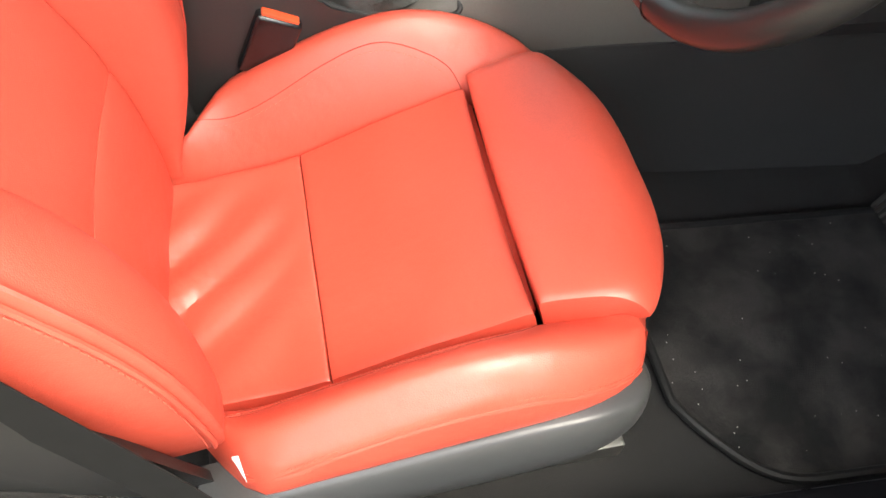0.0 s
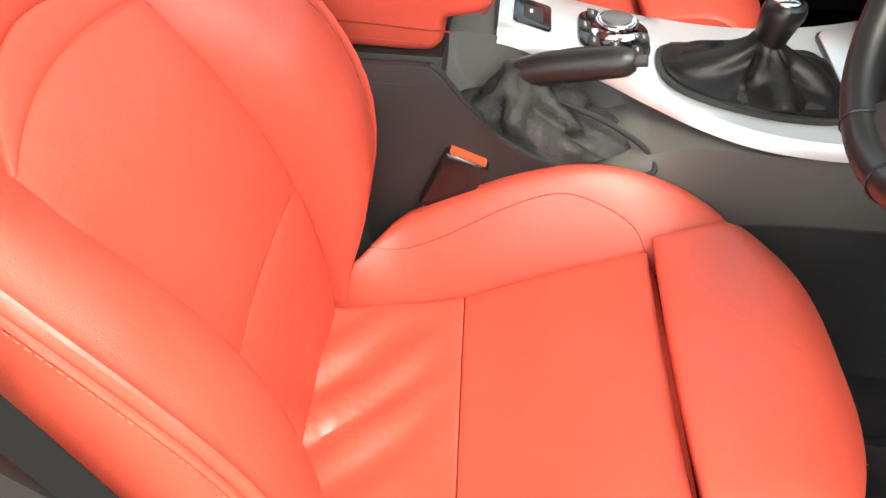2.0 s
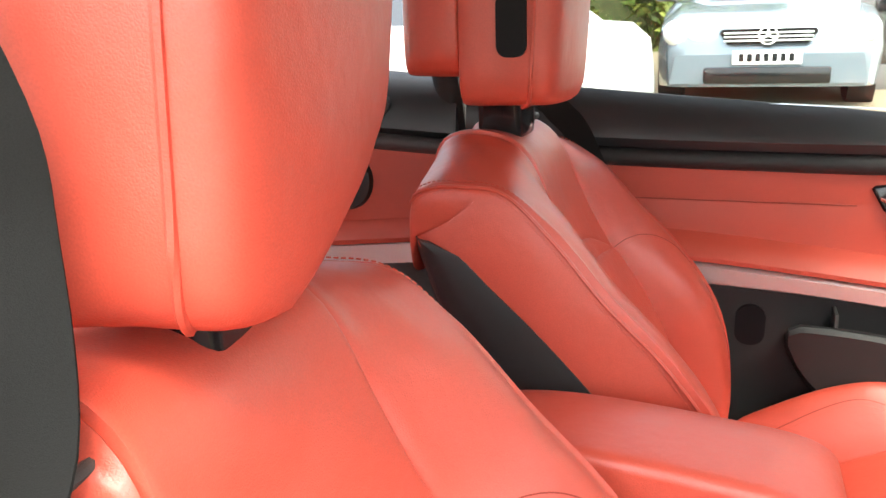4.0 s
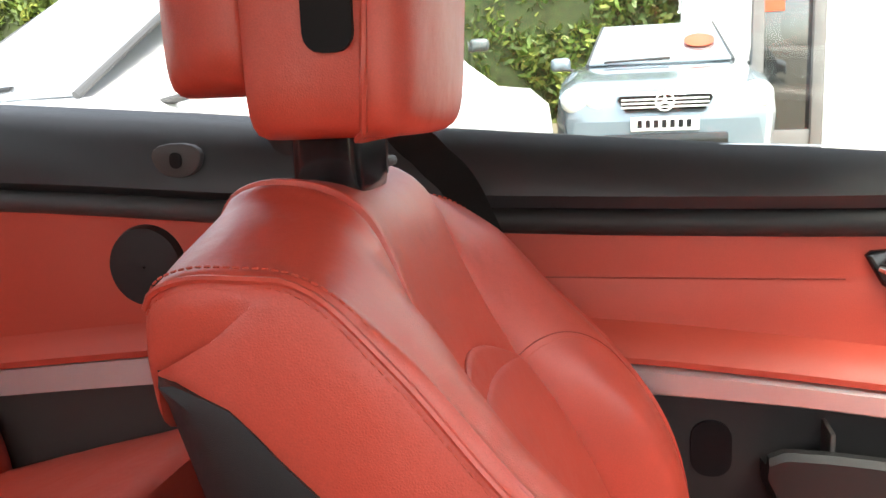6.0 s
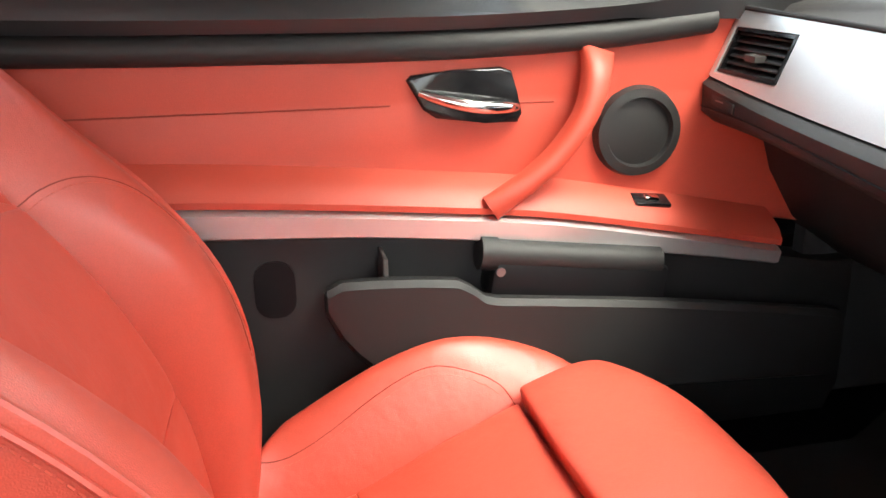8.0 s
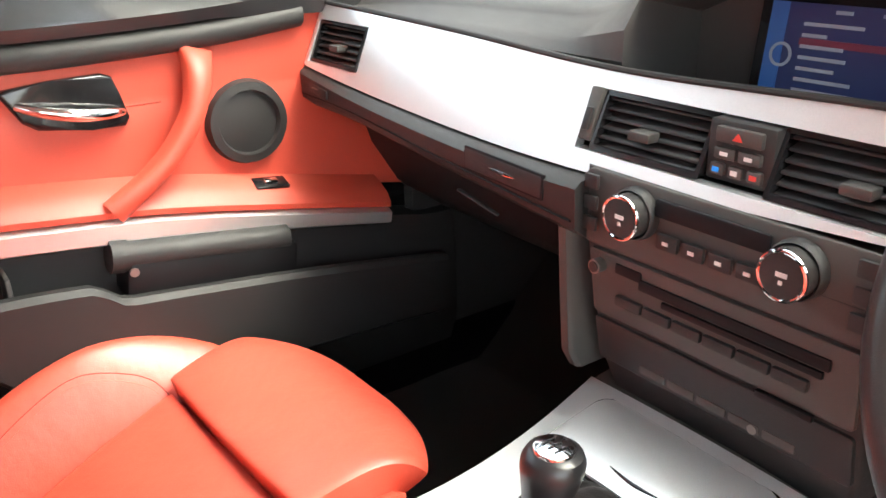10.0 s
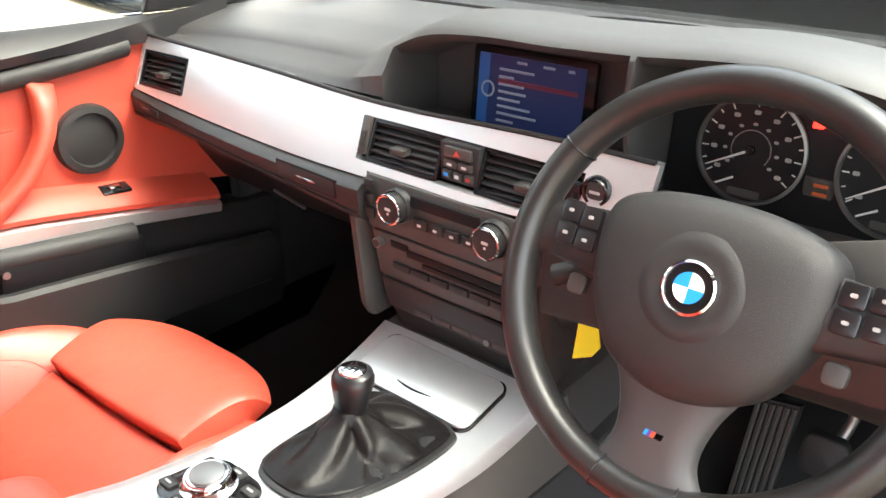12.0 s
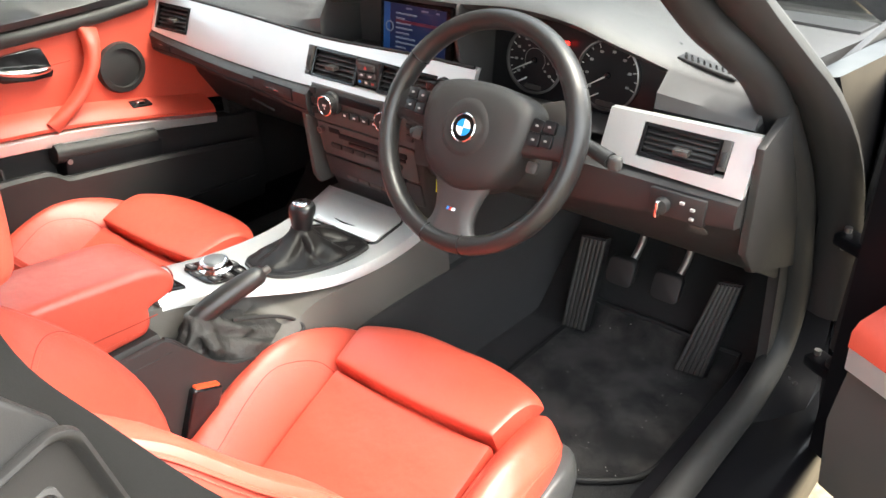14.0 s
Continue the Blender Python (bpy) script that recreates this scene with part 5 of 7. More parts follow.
ld = part("lower_panel", loft([lower_d(x) for x in (0.150, 0.3, 0.45, 0.6, 0.733)]), PLASTIC, dash, "charcoal lower panel", sharp=40)
part("finger_recess", plate(rounded(0.062, 0.020, 0.0095, 5, 0.652, 0.0), 0.004, lambda u, v, w: (u, 0.164 - 0.5 * v + w * 0.87, 0.672 + 0.86 * v + w * 0.5), 0.001), PLASTIC_GREY, ld)
ls = part("light_switch", box((0.085, 0.008, 0.040), (0.650, 0.1235, 0.722), 0.003), PLASTIC, dash, "black light switch panel")
part("light_knob", tube([(0.632, 0.116, 0.722), (0.632, 0.104, 0.722)], [0.012, 0.011], 20), PLASTIC, ls, "chrome light knob")
part("knob_grip", box((0.006, 0.012, 0.024), (0.632, 0.099, 0.722), 0.002), CHROME, ls)
for dx, dz in ((0.022, 0.010), (0.038, 0.004), (0.038, -0.010)):
    part("light_button", box((0.007, 0.005, 0.004), (0.638 + dx, 0.1155, 0.722 + dz), 0.001), DIMMARK, ls)
part("end_cap", plate([(0.155, 0.66), (0.155, 0.82), (0.25, 0.855), (0.7, 0.88), (0.7, 0.53), (0.40, 0.53), (0.2, 0.61)], 0.012, lambda u, v, w: (0.7465 - w, u, v), 0.004), PLASTIC, dash)
part("end_cap", plate([(0.14, 0.70), (0.14, 0.83), (0.25, 0.85), (0.7, 0.88), (0.7, 0.50), (0.3, 0.60)], 0.02, lambda u, v, w: (-0.757 + w, u, v), 0.006), PLASTIC, dash)
# defroster slots on the top
df = part("defroster", box((0.095, 0.030, 0.006), (0.612, 0.262, lip_z(0.612) + 0.008), 0.003, turn=Euler((0, radians(9), radians(-4))).to_matrix()), PLASTIC, dash, "slotted side window vent")
for k in range(9):
    part("slat", box((0.0035, 0.024, 0.004), (0.574 + 0.0095 * k, 0.262, lip_z(0.574 + 0.0095 * k) + 0.0095), 0.0005, 1, turn=Euler((0, 0, radians(28))).to_matrix()), GLOSS, df)
part("demist_slot", box((0.36, 0.012, 0.004), (0.16, 0.56, 0.888), 0.002), GLOSS, dash)
part("demist_slot", box((0.16, 0.010, 0.004), (0.52, 0.47, 0.890), 0.002, turn=Euler((0, radians(4), radians(10))).to_matrix()), GLOSS, dash)

# ---- steering wheel ----
wheel = thing("steering_wheel", "three-spoke black leather steering wheel with round emblem", "steering wheel")
WC, WA = Vector((0.368, 0.0240, 0.796)), radians(27)


def on_wheel(u, v, w):
    """u across, v up in the wheel's plane, w away from the driver."""
    return WC + Vector((u, 0, 0)) + Vector((0, math.sin(WA), math.cos(WA))) * v + Vector((0, math.cos(WA), -math.sin(WA))) * w


rows = []
for k in range(97):
    a = 2 * math.pi * k / 96
    thick = 0.0165 + 0.0018 * max(0.0, math.cos(2 * (a - radians(35)))) * (1 if math.sin(a) > 0 else 0)
    rows.append([on_wheel((0.168 + thick * 0.90 * math.cos(b)) * math.cos(a), (0.168 + thick * 0.90 * math.cos(b)) * math.sin(a), thick * 1.12 * math.sin(b)) for b in (2 * math.pi * j / 20 for j in range(20))])
part("rim", loft(rows, cap=False), WHEELSKIN, wheel, "worn black leather rim")
for a in (32, 148, 258, 282):
    q = radians(a)
    pts = [on_wheel((0.168 + 0.0158 * math.cos(b)) * math.cos(q), (0.168 + 0.0158 * math.cos(b)) * math.sin(q), 0.0188 * math.sin(b)) for b in (2 * math.pi * j / 20 for j in range(20))]
    part("rim_seam", tube(pts, 0.0008, 6, closed=True), GLOSS, wheel)
# hub cover: rounded shield
def shield(s, w):
    out = [(-0.088, 0.055), (-0.05, 0.071), (0, 0.075), (0.05, 0.071), (0.088, 0.055), (0.096, 0.02), (0.085, -0.03), (0.055, -0.072), (0.0, -0.088), (-0.055, -0.072), (-0.085, -0.03), (-0.096, 0.02)]
    return [on_wheel(p.x * s, p.y * s, w) for p in spline([(a, b, 0) for a, b in out], 60, True)]


part("airbag_cover", loft([shield(1.0, 0.035), shield(1.0, 0.0), shield(0.985, -0.010), shield(0.94, -0.018), shield(0.80, -0.025), shield(0.55, -0.029), shield(0.25, -0.031), shield(0.02, -0.0315)]), COVER, wheel, "grained charcoal airbag cover", sharp=60)
for s in (-1, 1):
    rings = []
    for k in range(13):
        t = k / 12
        x = s * (0.070 + 0.092 * t)
        top, low = 0.045 - 0.010 * t + 0.006 * t * t, -0.018 + 0.012 * t - (0.006 if t > 0.9 else 0)
        zf = -0.010 + 0.006 * t
        rings.append([on_wheel(x, top, zf + 0.006), on_wheel(x, top - 0.008, zf), on_wheel(x, (top + low) / 2, zf - 0.003), on_wheel(x, low + 0.006, zf), on_wheel(x, low, zf + 0.008), on_wheel(x, low + 0.006, 0.02), on_wheel(x, top - 0.006, 0.02)])
    sp = part("spoke", loft(rings), PLASTIC, wheel, "black side spoke with buttons", sharp=60)
    for dx, dv in ((0.106, 0.032), (0.106, 0.012), (0.126, 0.034), (0.126, 0.014)):
        part("spoke_button", plate(rounded(0.0185, 0.0185, 0.003, 3, s * dx, dv), 0.006, lambda u, v, w: on_wheel(u, v, -0.0132 + w), 0.0012), DIALFACE, sp)
        part("button_mark", plate(rounded(0.0050, 0.0030, 0.0008, 1, s * dx, dv), 0.001, lambda u, v, w: on_wheel(u, v, -0.0139 + w)), DIMMARK, sp)
    part("paddle_button", plate(rounded(0.018, 0.018, 0.005, 3, s * 0.108, -0.026), 0.008, lambda u, v, w: on_wheel(u, v, 0.0 + w), 0.002), PLASTIC_GREY, sp)
rings = []
for k in range(15):
    t = k / 14
    v = -0.060 - 0.104 * t
    h = curve_at([(0, 0.060), (0.35, 0.042), (0.7, 0.038), (1.0, 0.058)], t)
    zf = -0.008 + 0.004 * t
    rings.append([on_wheel(-h, v, zf + 0.010), on_wheel(-h + 0.006, v, zf), on_wheel(-h * 0.4, v, zf - 0.003), on_wheel(h * 0.4, v, zf - 0.003), on_wheel(h - 0.006, v, zf), on_wheel(h, v, zf + 0.010), on_wheel(h * 0.8, v, 0.02), on_wheel(-h * 0.8, v, 0.02)])
lsp = part("lower_spoke", loft(rings), PLASTIC_DASH, wheel, "charcoal lower spoke with small badge", sharp=60)
for dx, m_ in ((-0.006, BLUE), (-0.003, PURPLE), (0.0, ORANGE)):
    part("badge_stripe", plate([(dx - 0.0016, -0.1205), (dx + 0.0014, -0.1205), (dx + 0.0028, -0.1155), (dx - 0.0002, -0.1155)], 0.001, lambda u, v, w: on_wheel(u, v, -0.0095 + w)), m_, lsp)
part("badge_letter", plate([(0.0025, -0.1205), (0.0085, -0.1205), (0.0095, -0.1155), (0.0035, -0.1155)], 0.001, lambda u, v, w: on_wheel(u, v, -0.0095 + w)), CHROME, lsp)
part("emblem_dish", ring_of([(0.044, -0.0285), (0.0385, -0.0312), (0.034, -0.0326), (0.028, -0.0320), (0.022, -0.0308), (0.022, -0.02), (0.044, -0.02)], lambda u, v, w: on_wheel(u, v + 0.002, w), 60), COVER, wheel)
em = part("emblem_ring", ring_of([(0.0215, 0.0), (0.0215, -0.003), (0.0198, -0.0042), (0.0188, -0.003), (0.0188, 0.0)], lambda u, v, w: on_wheel(u, v + 0.002, -0.0315 + w), 48), CHROME, wheel, "chrome emblem ring")
part("emblem_band", disc(0.0192, 0.004, lambda u, v, w: on_wheel(u, v + 0.002, -0.0335 + w), 48), GLOSS, em)
for k in range(4):
    a0 = radians(90 * k)
    sector = [(0, 0)] + [(0.0122 * math.cos(a0 + radians(90 * j / 12)), 0.0122 * math.sin(a0 + radians(90 * j / 12))) for j in range(13)]
    part("emblem_quarter", plate(sector, 0.001, lambda u, v, w: on_wheel(u, v + 0.002, -0.0348 + w)), BLUE if k in (1, 3) else WHITE, em)
# column shroud, stalks, hanging key tag
col = thing("steering_column", "charcoal steering column shroud with two stalks", "steering column")
part("shroud", loft([[on_wheel(h * math.cos(a), -0.015 + v * math.sin(a), w) for a in (2 * math.pi * j / 24 for j in range(24))] for h, v, w in ((0.052, 0.045, 0.035), (0.065, 0.060, 0.05), (0.072, 0.062, 0.14), (0.08, 0.06, 0.24))]), PLASTIC, col)
part("stalk", tube(spline([on_wheel(0.06, 0.02, 0.07), on_wheel(0.13, 0.028, 0.06), on_wheel(0.195, 0.014, 0.055)], 16), [0.007 + 0.005 * (k / 15) for k in range(16)], 12), PLASTIC, col, "black indicator stalk")
part("stalk_tip", box((0.020, 0.016, 0.022), on_wheel(0.203, 0.012, 0.055), 0.006, 3), PLASTIC_GREY, col)
part("stalk", tube(spline([on_wheel(-0.06, 0.0, 0.07), on_wheel(-0.12, -0.01, 0.06), on_wheel(-0.16, -0.03, 0.055)], 16), [0.007 + 0.004 * (k / 15) for k in range(16)], 12), PLASTIC, col)
part("paddle", plate([(0.05, 0.062), (0.12, 0.085), (0.135, 0.060), (0.125, 0.02), (0.06, 0.03)], 0.008, lambda u, v, w: on_wheel(u, v, 0.045 + w), 0.003), PLASTIC_GREY, col, "grey column lever")
tag = thing("key_tag", "yellow paper tag hanging below the dash", "tag")
part("tag", plate([(0.197, 0.664), (0.206, 0.668), (0.220, 0.655), (0.2245, 0.633), (0.215, 0.618), (0.191, 0.606)], 0.0015, lambda u, v, w: (u, 0.130 + w, v)), YELLOW, tag)
part("string", tube([(0.206, 0.1305, 0.662), (0.200, 0.140, 0.735)], 0.0012, 6), YELLOW, tag)

# ---- centre console ----
console = thing("centre_console", "grey centre console with silver top plate", "console")


def con_z(y):
    return curve_at([(-0.60, 0.542), (-0.34, 0.536), (-0.25, 0.514), (-0.13, 0.495), (-0.02, 0.486), (0.08, 0.492), (0.18, 0.512)], y)


def con_side(y):
    half = curve_at([(-0.62, 0.105), (-0.40, 0.118), (-0.2, 0.128), (0.0, 0.140), (0.2, 0.158)], y)
    top = con_z(y) - 0.006
    cut = curve_at([(-0.62, 0.0), (-0.42, 0.0), (-0.38, 0.060), (-0.31, 0.100), (-0.24, 0.085), (-0.18, 0.045), (-0.12, 0.014), (-0.06, 0.004), (0.2, 0.0)], y)   # scooped side for the handbrake
    return [(-half + 0.012, top), (0.016, top), (0.034, top - cut * 0.75), (half - 0.012, top - 0.010 - cut), (half, top - 0.05 - cut * 0.6), (half + 0.006, 0.34), (half + 0.004, 0.18), (-half - 0.004, 0.18), (-half - 0.006, 0.34), (-half, top - 0.05), (-half + 0.004, top - 0.01)]


part("body", sweep_y(con_side, -0.62, 0.20, 50), CONSOLE, console, "warm grey console body", sharp=50)
part("rear_body", sweep_y(lambda y: [(-0.10, 0.545), (0.098, 0.545), (0.108, 0.53), (0.125, 0.30), (0.125, 0.18), (-0.125, 0.18), (-0.125, 0.30), (-0.108, 0.53)], -0.80, -0.395, 8), PLASTIC, console, sharp=50)


for s in (-1, 1):   # carpet on the tunnel's flanks
    rings = []
    for k in range(24):
        y = -0.24 + 1.14 * k / 23
        x = curve_at([(-0.24, 0.137), (0.0, 0.150), (0.2, 0.168), (0.9, 0.190)], y)
        zt = curve_at([(-0.24, 0.352), (0.0, 0.385), (0.2, 0.400), (0.9, 0.430)], y)
        rings.append([(s * (x - 0.03), y, zt), (s * (x - 0.004), y, zt), (s * x, y, zt - 0.006), (s * (x + 0.010), y, 0.17), (s * (x - 0.03), y, 0.17)])
    part("carpet_side", loft(rings), CARPET, console, "black carpet on the tunnel side", sharp=50)
part("tunnel_front", box((0.30, 0.7, 0.30), (0, 0.54, 0.36), 0.02), CARPET, console)
POCKET = [(-0.405, 0.556), (-0.392, 0.545), (-0.373, 0.520), (-0.335, 0.474), (-0.30, 0.452), (-0.271, 0.440), (-0.222, 0.433), (-0.170, 0.430)]
part("pocket_side", plate([(-0.80, 0.18), (-0.80, 0.556)] + POCKET + [(-0.17, 0.18)], 0.010, lambda u, v, w: (0.138 - w, u, v), 0.003), PLASTIC, console, "dark side of the handbrake pocket")
part("pocket_lip", tube(spline([(0.131, y, z) for y, z in POCKET] + [(0.126, -0.150, 0.436), (0.112, -0.160, 0.452), (0.100, -0.20, 0.474), (0.086, -0.26, 0.492)], 60), 0.0035, 8), RUBBER, console, "black lip of the handbrake pocket")
part("pocket_line", tube([(0.1380, -0.60, 0.535), (0.1380, -0.40, 0.533)], 0.0012, 6), RUBBER, console)


def plate_top(outline, lift, depth, name, material, parent, label="", bevel=0.003):
    return part(name, plate(outline, depth, lambda u, v, w: (u, v, con_z(v) + lift - w), bevel), material, parent, label)


LEFT = [(-0.118, -0.34), (-0.114, -0.25), (-0.112, -0.15), (-0.118, -0.05), (-0.128, 0.05), (-0.142, 0.165)]
RIGHT = [(0.142, 0.165), (0.138, 0.10), (0.132, 0.03), (0.118, -0.05), (0.096, -0.11), (0.062, -0.17), (0.030, -0.23), (0.014, -0.34)]


def silver_plate():
    bm = bmesh.new()
    rows = []
    for k in range(46):
        y = -0.34 + 0.505 * k / 45
        a = curve_at([(q, p) for p, q in LEFT], y)
        b = curve_at(sorted((q, p) for p, q in RIGHT), y)
        z = con_z(y)
        rows.append([(a - 0.003, y, z - 0.012), (a, y, z), (a + 0.003, y, z + 0.004)] + [(a + 0.003 + (b - a - 0.006) * j / 8, y, z + 0.004 + 0.003 * math.sin(math.pi * j / 8)) for j in range(1, 8)] + [(b - 0.003, y, z + 0.004), (b, y, z), (b + 0.004, y, z - 0.014), ((a + b) / 2, y, z - 0.016)])
    return loft(rows, bm=bm)


tp = part("silver_plate", silver_plate(), SILVER, console, "satin silver console top plate", sharp=50)
# lidded ashtray
part("lid_gap", plate(rounded(0.202, 0.094, 0.016, 5, -0.004, 0.102), 0.004, lambda u, v, w: (u, v, con_z(v) + 0.0095 - w)), GLOSS, console)
ash = part("ashtray_lid", plate(rounded(0.196, 0.088, 0.014, 5, -0.004, 0.102), 0.006, lambda u, v, w: (u, v, con_z(v) + 0.0125 - w), 0.002), SILVER, console, "silver ashtray lid")
part("lid_grip", tube(spline([(-0.035, 0.079, con_z(0.08) + 0.0125), (-0.004, 0.075, con_z(0.08) + 0.0128), (0.028, 0.079, con_z(0.08) + 0.0125)], 12), [0.0004 + 0.0014 * math.sin(math.pi * k / 11) for k in range(12)], 8), GLOSS, ash)
# gear lever: gaiter with folds, knob
gear = thing("gear_lever", "black leather gear lever with chrome-capped knob", "gear lever")
def softened(pts, rounds=3):
    """A closed outline with its corners cut again and again."""
    for _ in range(rounds):
        pts = [(a[0] + (b[0] - a[0]) * f, a[1] + (b[1] - a[1]) * f) for a, b in zip(pts, pts[1:] + pts[:1]) for f in (0.25, 0.75)]
    return pts


GAITER = softened([(-0.048, -0.142), (0.010, -0.156), (0.062, -0.142), (0.088, -0.07), (0.100, 0.030), (0.090, 0.060), (-0.056, 0.060), (-0.056, 0.0)])
part("gaiter_frame", plate(GAITER, 0.012, lambda u, v, w: (u, v, con_z(v) + 0.011 - w), 0.004), PLASTIC, gear)
NECK = Vector((-0.002, -0.033))
EDGE = [p.to_2d() for p in spline([(x, y, 0) for x, y in GAITER], 96, True)]
rings = []
for k in range(26):
    t = k / 25
    s_ = 0.92 * (1 - t) ** 1.25 + 0.02
    ring = []
    for p in EDGE:
        d = p - NECK
        a = math.atan2(d.y, d.x)
        deep = math.sin(math.pi * min(1.0, t * 1.02)) ** 0.9
        crease = (abs(math.sin(2.5 * a + 0.9 + 0.9 * t)) ** 0.55 - 0.62) * 0.62 + 0.16 * math.sin(8 * a - 5 * t + 1.0)
        q = NECK + d * s_ * (1 + crease * deep) + d.normalized() * 0.0155 * t
        sag = 0.007 * math.sin(4 * a + 2.0) * math.sin(math.pi * t) * (1 - t)
        ring.append((q.x, q.y, con_z(p.y) * (1 - t) + 0.487 * t + 0.0125 + 0.042 * t ** 1.35 + sag))
    rings.append(ring)
part("gaiter", loft(rings), BLACKLEATHER, gear, "folded black leather gaiter", sharp=80)
rings = []
for r, z in ((0.0150, 0.505), (0.0160, 0.525), (0.0178, 0.545), (0.0205, 0.560), (0.0225, 0.570), (0.0225, 0.577), (0.020, 0.583), (0.014, 0.586), (0.002, 0.587)):
    r *= 1.13
    rings.append([(r * math.cos(a) - 0.001, -0.030 + 0.16 * (z - 0.53) + r * 0.95 * math.sin(a), z) for a in (2 * math.pi * j / 28 for j in range(28))])
kn = part("knob", loft(rings), DIALFACE, gear, "black gear knob")
part("knob_cap", disc(0.0165, 0.004, lambda u, v, w: (u - 0.001, -0.022 + v, 0.5885 - w), 28, 0.002), CHROME, kn)
for dx in (-0.007, 0, 0.007):
    part("gate_mark", box((0.0014, 0.013, 0.0006), (dx - 0.001, -0.022, 0.589)), GLOSS, kn)
part("gate_mark", box((0.016, 0.0014, 0.0006), (-0.001, -0.022, 0.589)), GLOSS, kn)
# rotary controller with buttons
ctl = thing("rotary_controller", "chrome rotary dial with black buttons on the console", "control dial")
zc = con_z(-0.20) + 0.006
part("base", plate(rounded(0.092, 0.086, 0.022, 5, -0.036, -0.200), 0.008, lambda u, v, w: (u, v, con_z(v) + 0.0105 - w), 0.002), GLOSS, ctl)
kd = part("dial", loft([[(-0.036 + r * math.cos(a), -0.200 + r * math.sin(a), zc + z) for a in (2 * math.pi * j / 40 for j in range(40))] for r, z in ((0.030, 0.004), (0.030, 0.009), (0.0235, 0.011), (0.0215, 0.013), (0.0235, 0.017), (0.0235, 0.021), (0.0215, 0.0235), (0.004, 0.0243))]), CHROME, ctl, "polished metal dial", sharp=30)
part("dial_top", disc(0.0185, 0.003, lambda u, v, w: (-0.036 + u, -0.200 + v, zc + 0.0258 - w), 32, 0.001), STEEL, kd)
part("dial_rim", tube([(-0.036 + 0.0236 * math.cos(a), -0.200 + 0.0236 * math.sin(a), zc + 0.021) for a in (2 * math.pi * j / 36 for j in range(36))], 0.0012, 6, closed=True), CHROME, kd)
for dx, dy in ((-0.034, 0.026), (-0.034, -0.026), (0.034, 0.026), (0.034, -0.026), (0.0, 0.036), (0.0, -0.036), (0.036, 0.0)):
    b = part("menu_key", plate(rounded(0.020, 0.014, 0.003, 3, -0.036 + dx, -0.200 + dy), 0.005, lambda u, v, w: (u, v, con_z(v) + 0.0135 - w), 0.001), PLASTIC, ctl)
    part("key_mark", plate(rounded(0.010, 0.003, 0.001, 1, -0.036 + dx, -0.200 + dy), 0.001, lambda u, v, w: (u, v, con_z(v) + 0.0141 - w)), DIMMARK, b)
# window blind or lock rocker
rk = thing("rocker_switch", "black rocker switch sunk in the silver plate", "switch")
part("bezel", plate(rounded(0.060, 0.046, 0.006, 3, -0.035, -0.300), 0.010, lambda u, v, w: (u, v, con_z(v) + 0.0095 - w), 0.002), GLOSS, rk)
part("rocker", box((0.034, 0.026, 0.010), (-0.032, -0.300, con_z(-0.3) + 0.006), 0.004, 2, turn=Euler((radians(-12), 0, 0)).to_matrix()), PLASTIC, rk)
part("rocker_mark", box((0.009, 0.004, 0.0008), (-0.032, -0.302, con_z(-0.3) + 0.0115)), MARK, rk)
# handbrake
hb = thing("handbrake", "black leather handbrake lever with soft gaiter", "handbrake")
grip = spline([(0.060, -0.315, 0.505), (0.066, -0.285, 0.520), (0.076, -0.235, 0.537), (0.086, -0.188, 0.549)], 18)
part("grip", tube(grip, [0.0160, 0.0170, 0.0178, 0.0182, 0.0185, 0.0188, 0.0190, 0.0190, 0.0190, 0.0190, 0.0190, 0.0188, 0.0186, 0.0182, 0.0176, 0.0168, 0.0150, 0.0105], 16), WHEELSKIN, hb)
part("button", tube([(0.086, -0.190, 0.549), (0.0885, -0.176, 0.5525)], 0.0065, 12), PLASTIC_GREY, hb)
rings = []
for k in range(20):
    t = k / 19
    c = Vector((0.086, -0.290, 0.438)).lerp(Vector((0.062, -0.312, 0.522)), t)
    ring = []
    for j in range(48):
        a = 2 * math.pi * j / 48
        fold = 1 + (0.50 * (abs(math.sin(3.0 * a + 4 * t)) ** 0.6 - 0.6) + 0.20 * math.sin(7 * a - 7 * t) + 0.10 * math.sin(12 * a + 9 * t)) * math.sin(math.pi * min(1.0, 0.12 + t * 0.9))
        ring.append((c.x + (0.030 * (1 - t) + 0.013) * math.cos(a) * fold, c.y + (0.100 * (1 - t) ** 1.25 + 0.017) * math.sin(a) * fold, c.z + 0.01 * math.sin(3 * a + 5 * t) * (1 - t) * t * 2))
    rings.append(ring)
part("gaiter", loft(rings), GAITERSKIN, hb, "crumpled black leather gaiter", sharp=80)
# armrest
arm = thing("armrest", "red leather centre armrest lid", "armrest")
SIDE = [(-0.700, 0.575), (-0.700, 0.630), (-0.692, 0.652), (-0.66, 0.663), (-0.60, 0.667), (-0.52, 0.663), (-0.45, 0.656), (-0.40, 0.650), (-0.368, 0.641), (-0.350, 0.627), (-0.345, 0.611), (-0.353, 0.597), (-0.374, 0.590), (-0.392, 0.586), (-0.394, 0.578), (-0.396, 0.562), (-0.404, 0.550), (-0.418, 0.546), (-0.47, 0.546), (-0.60, 0.548), (-0.685, 0.552)]
SIDE = [p.to_2d() for p in spline([(y, z, 0) for y, z in SIDE], 110, True)]


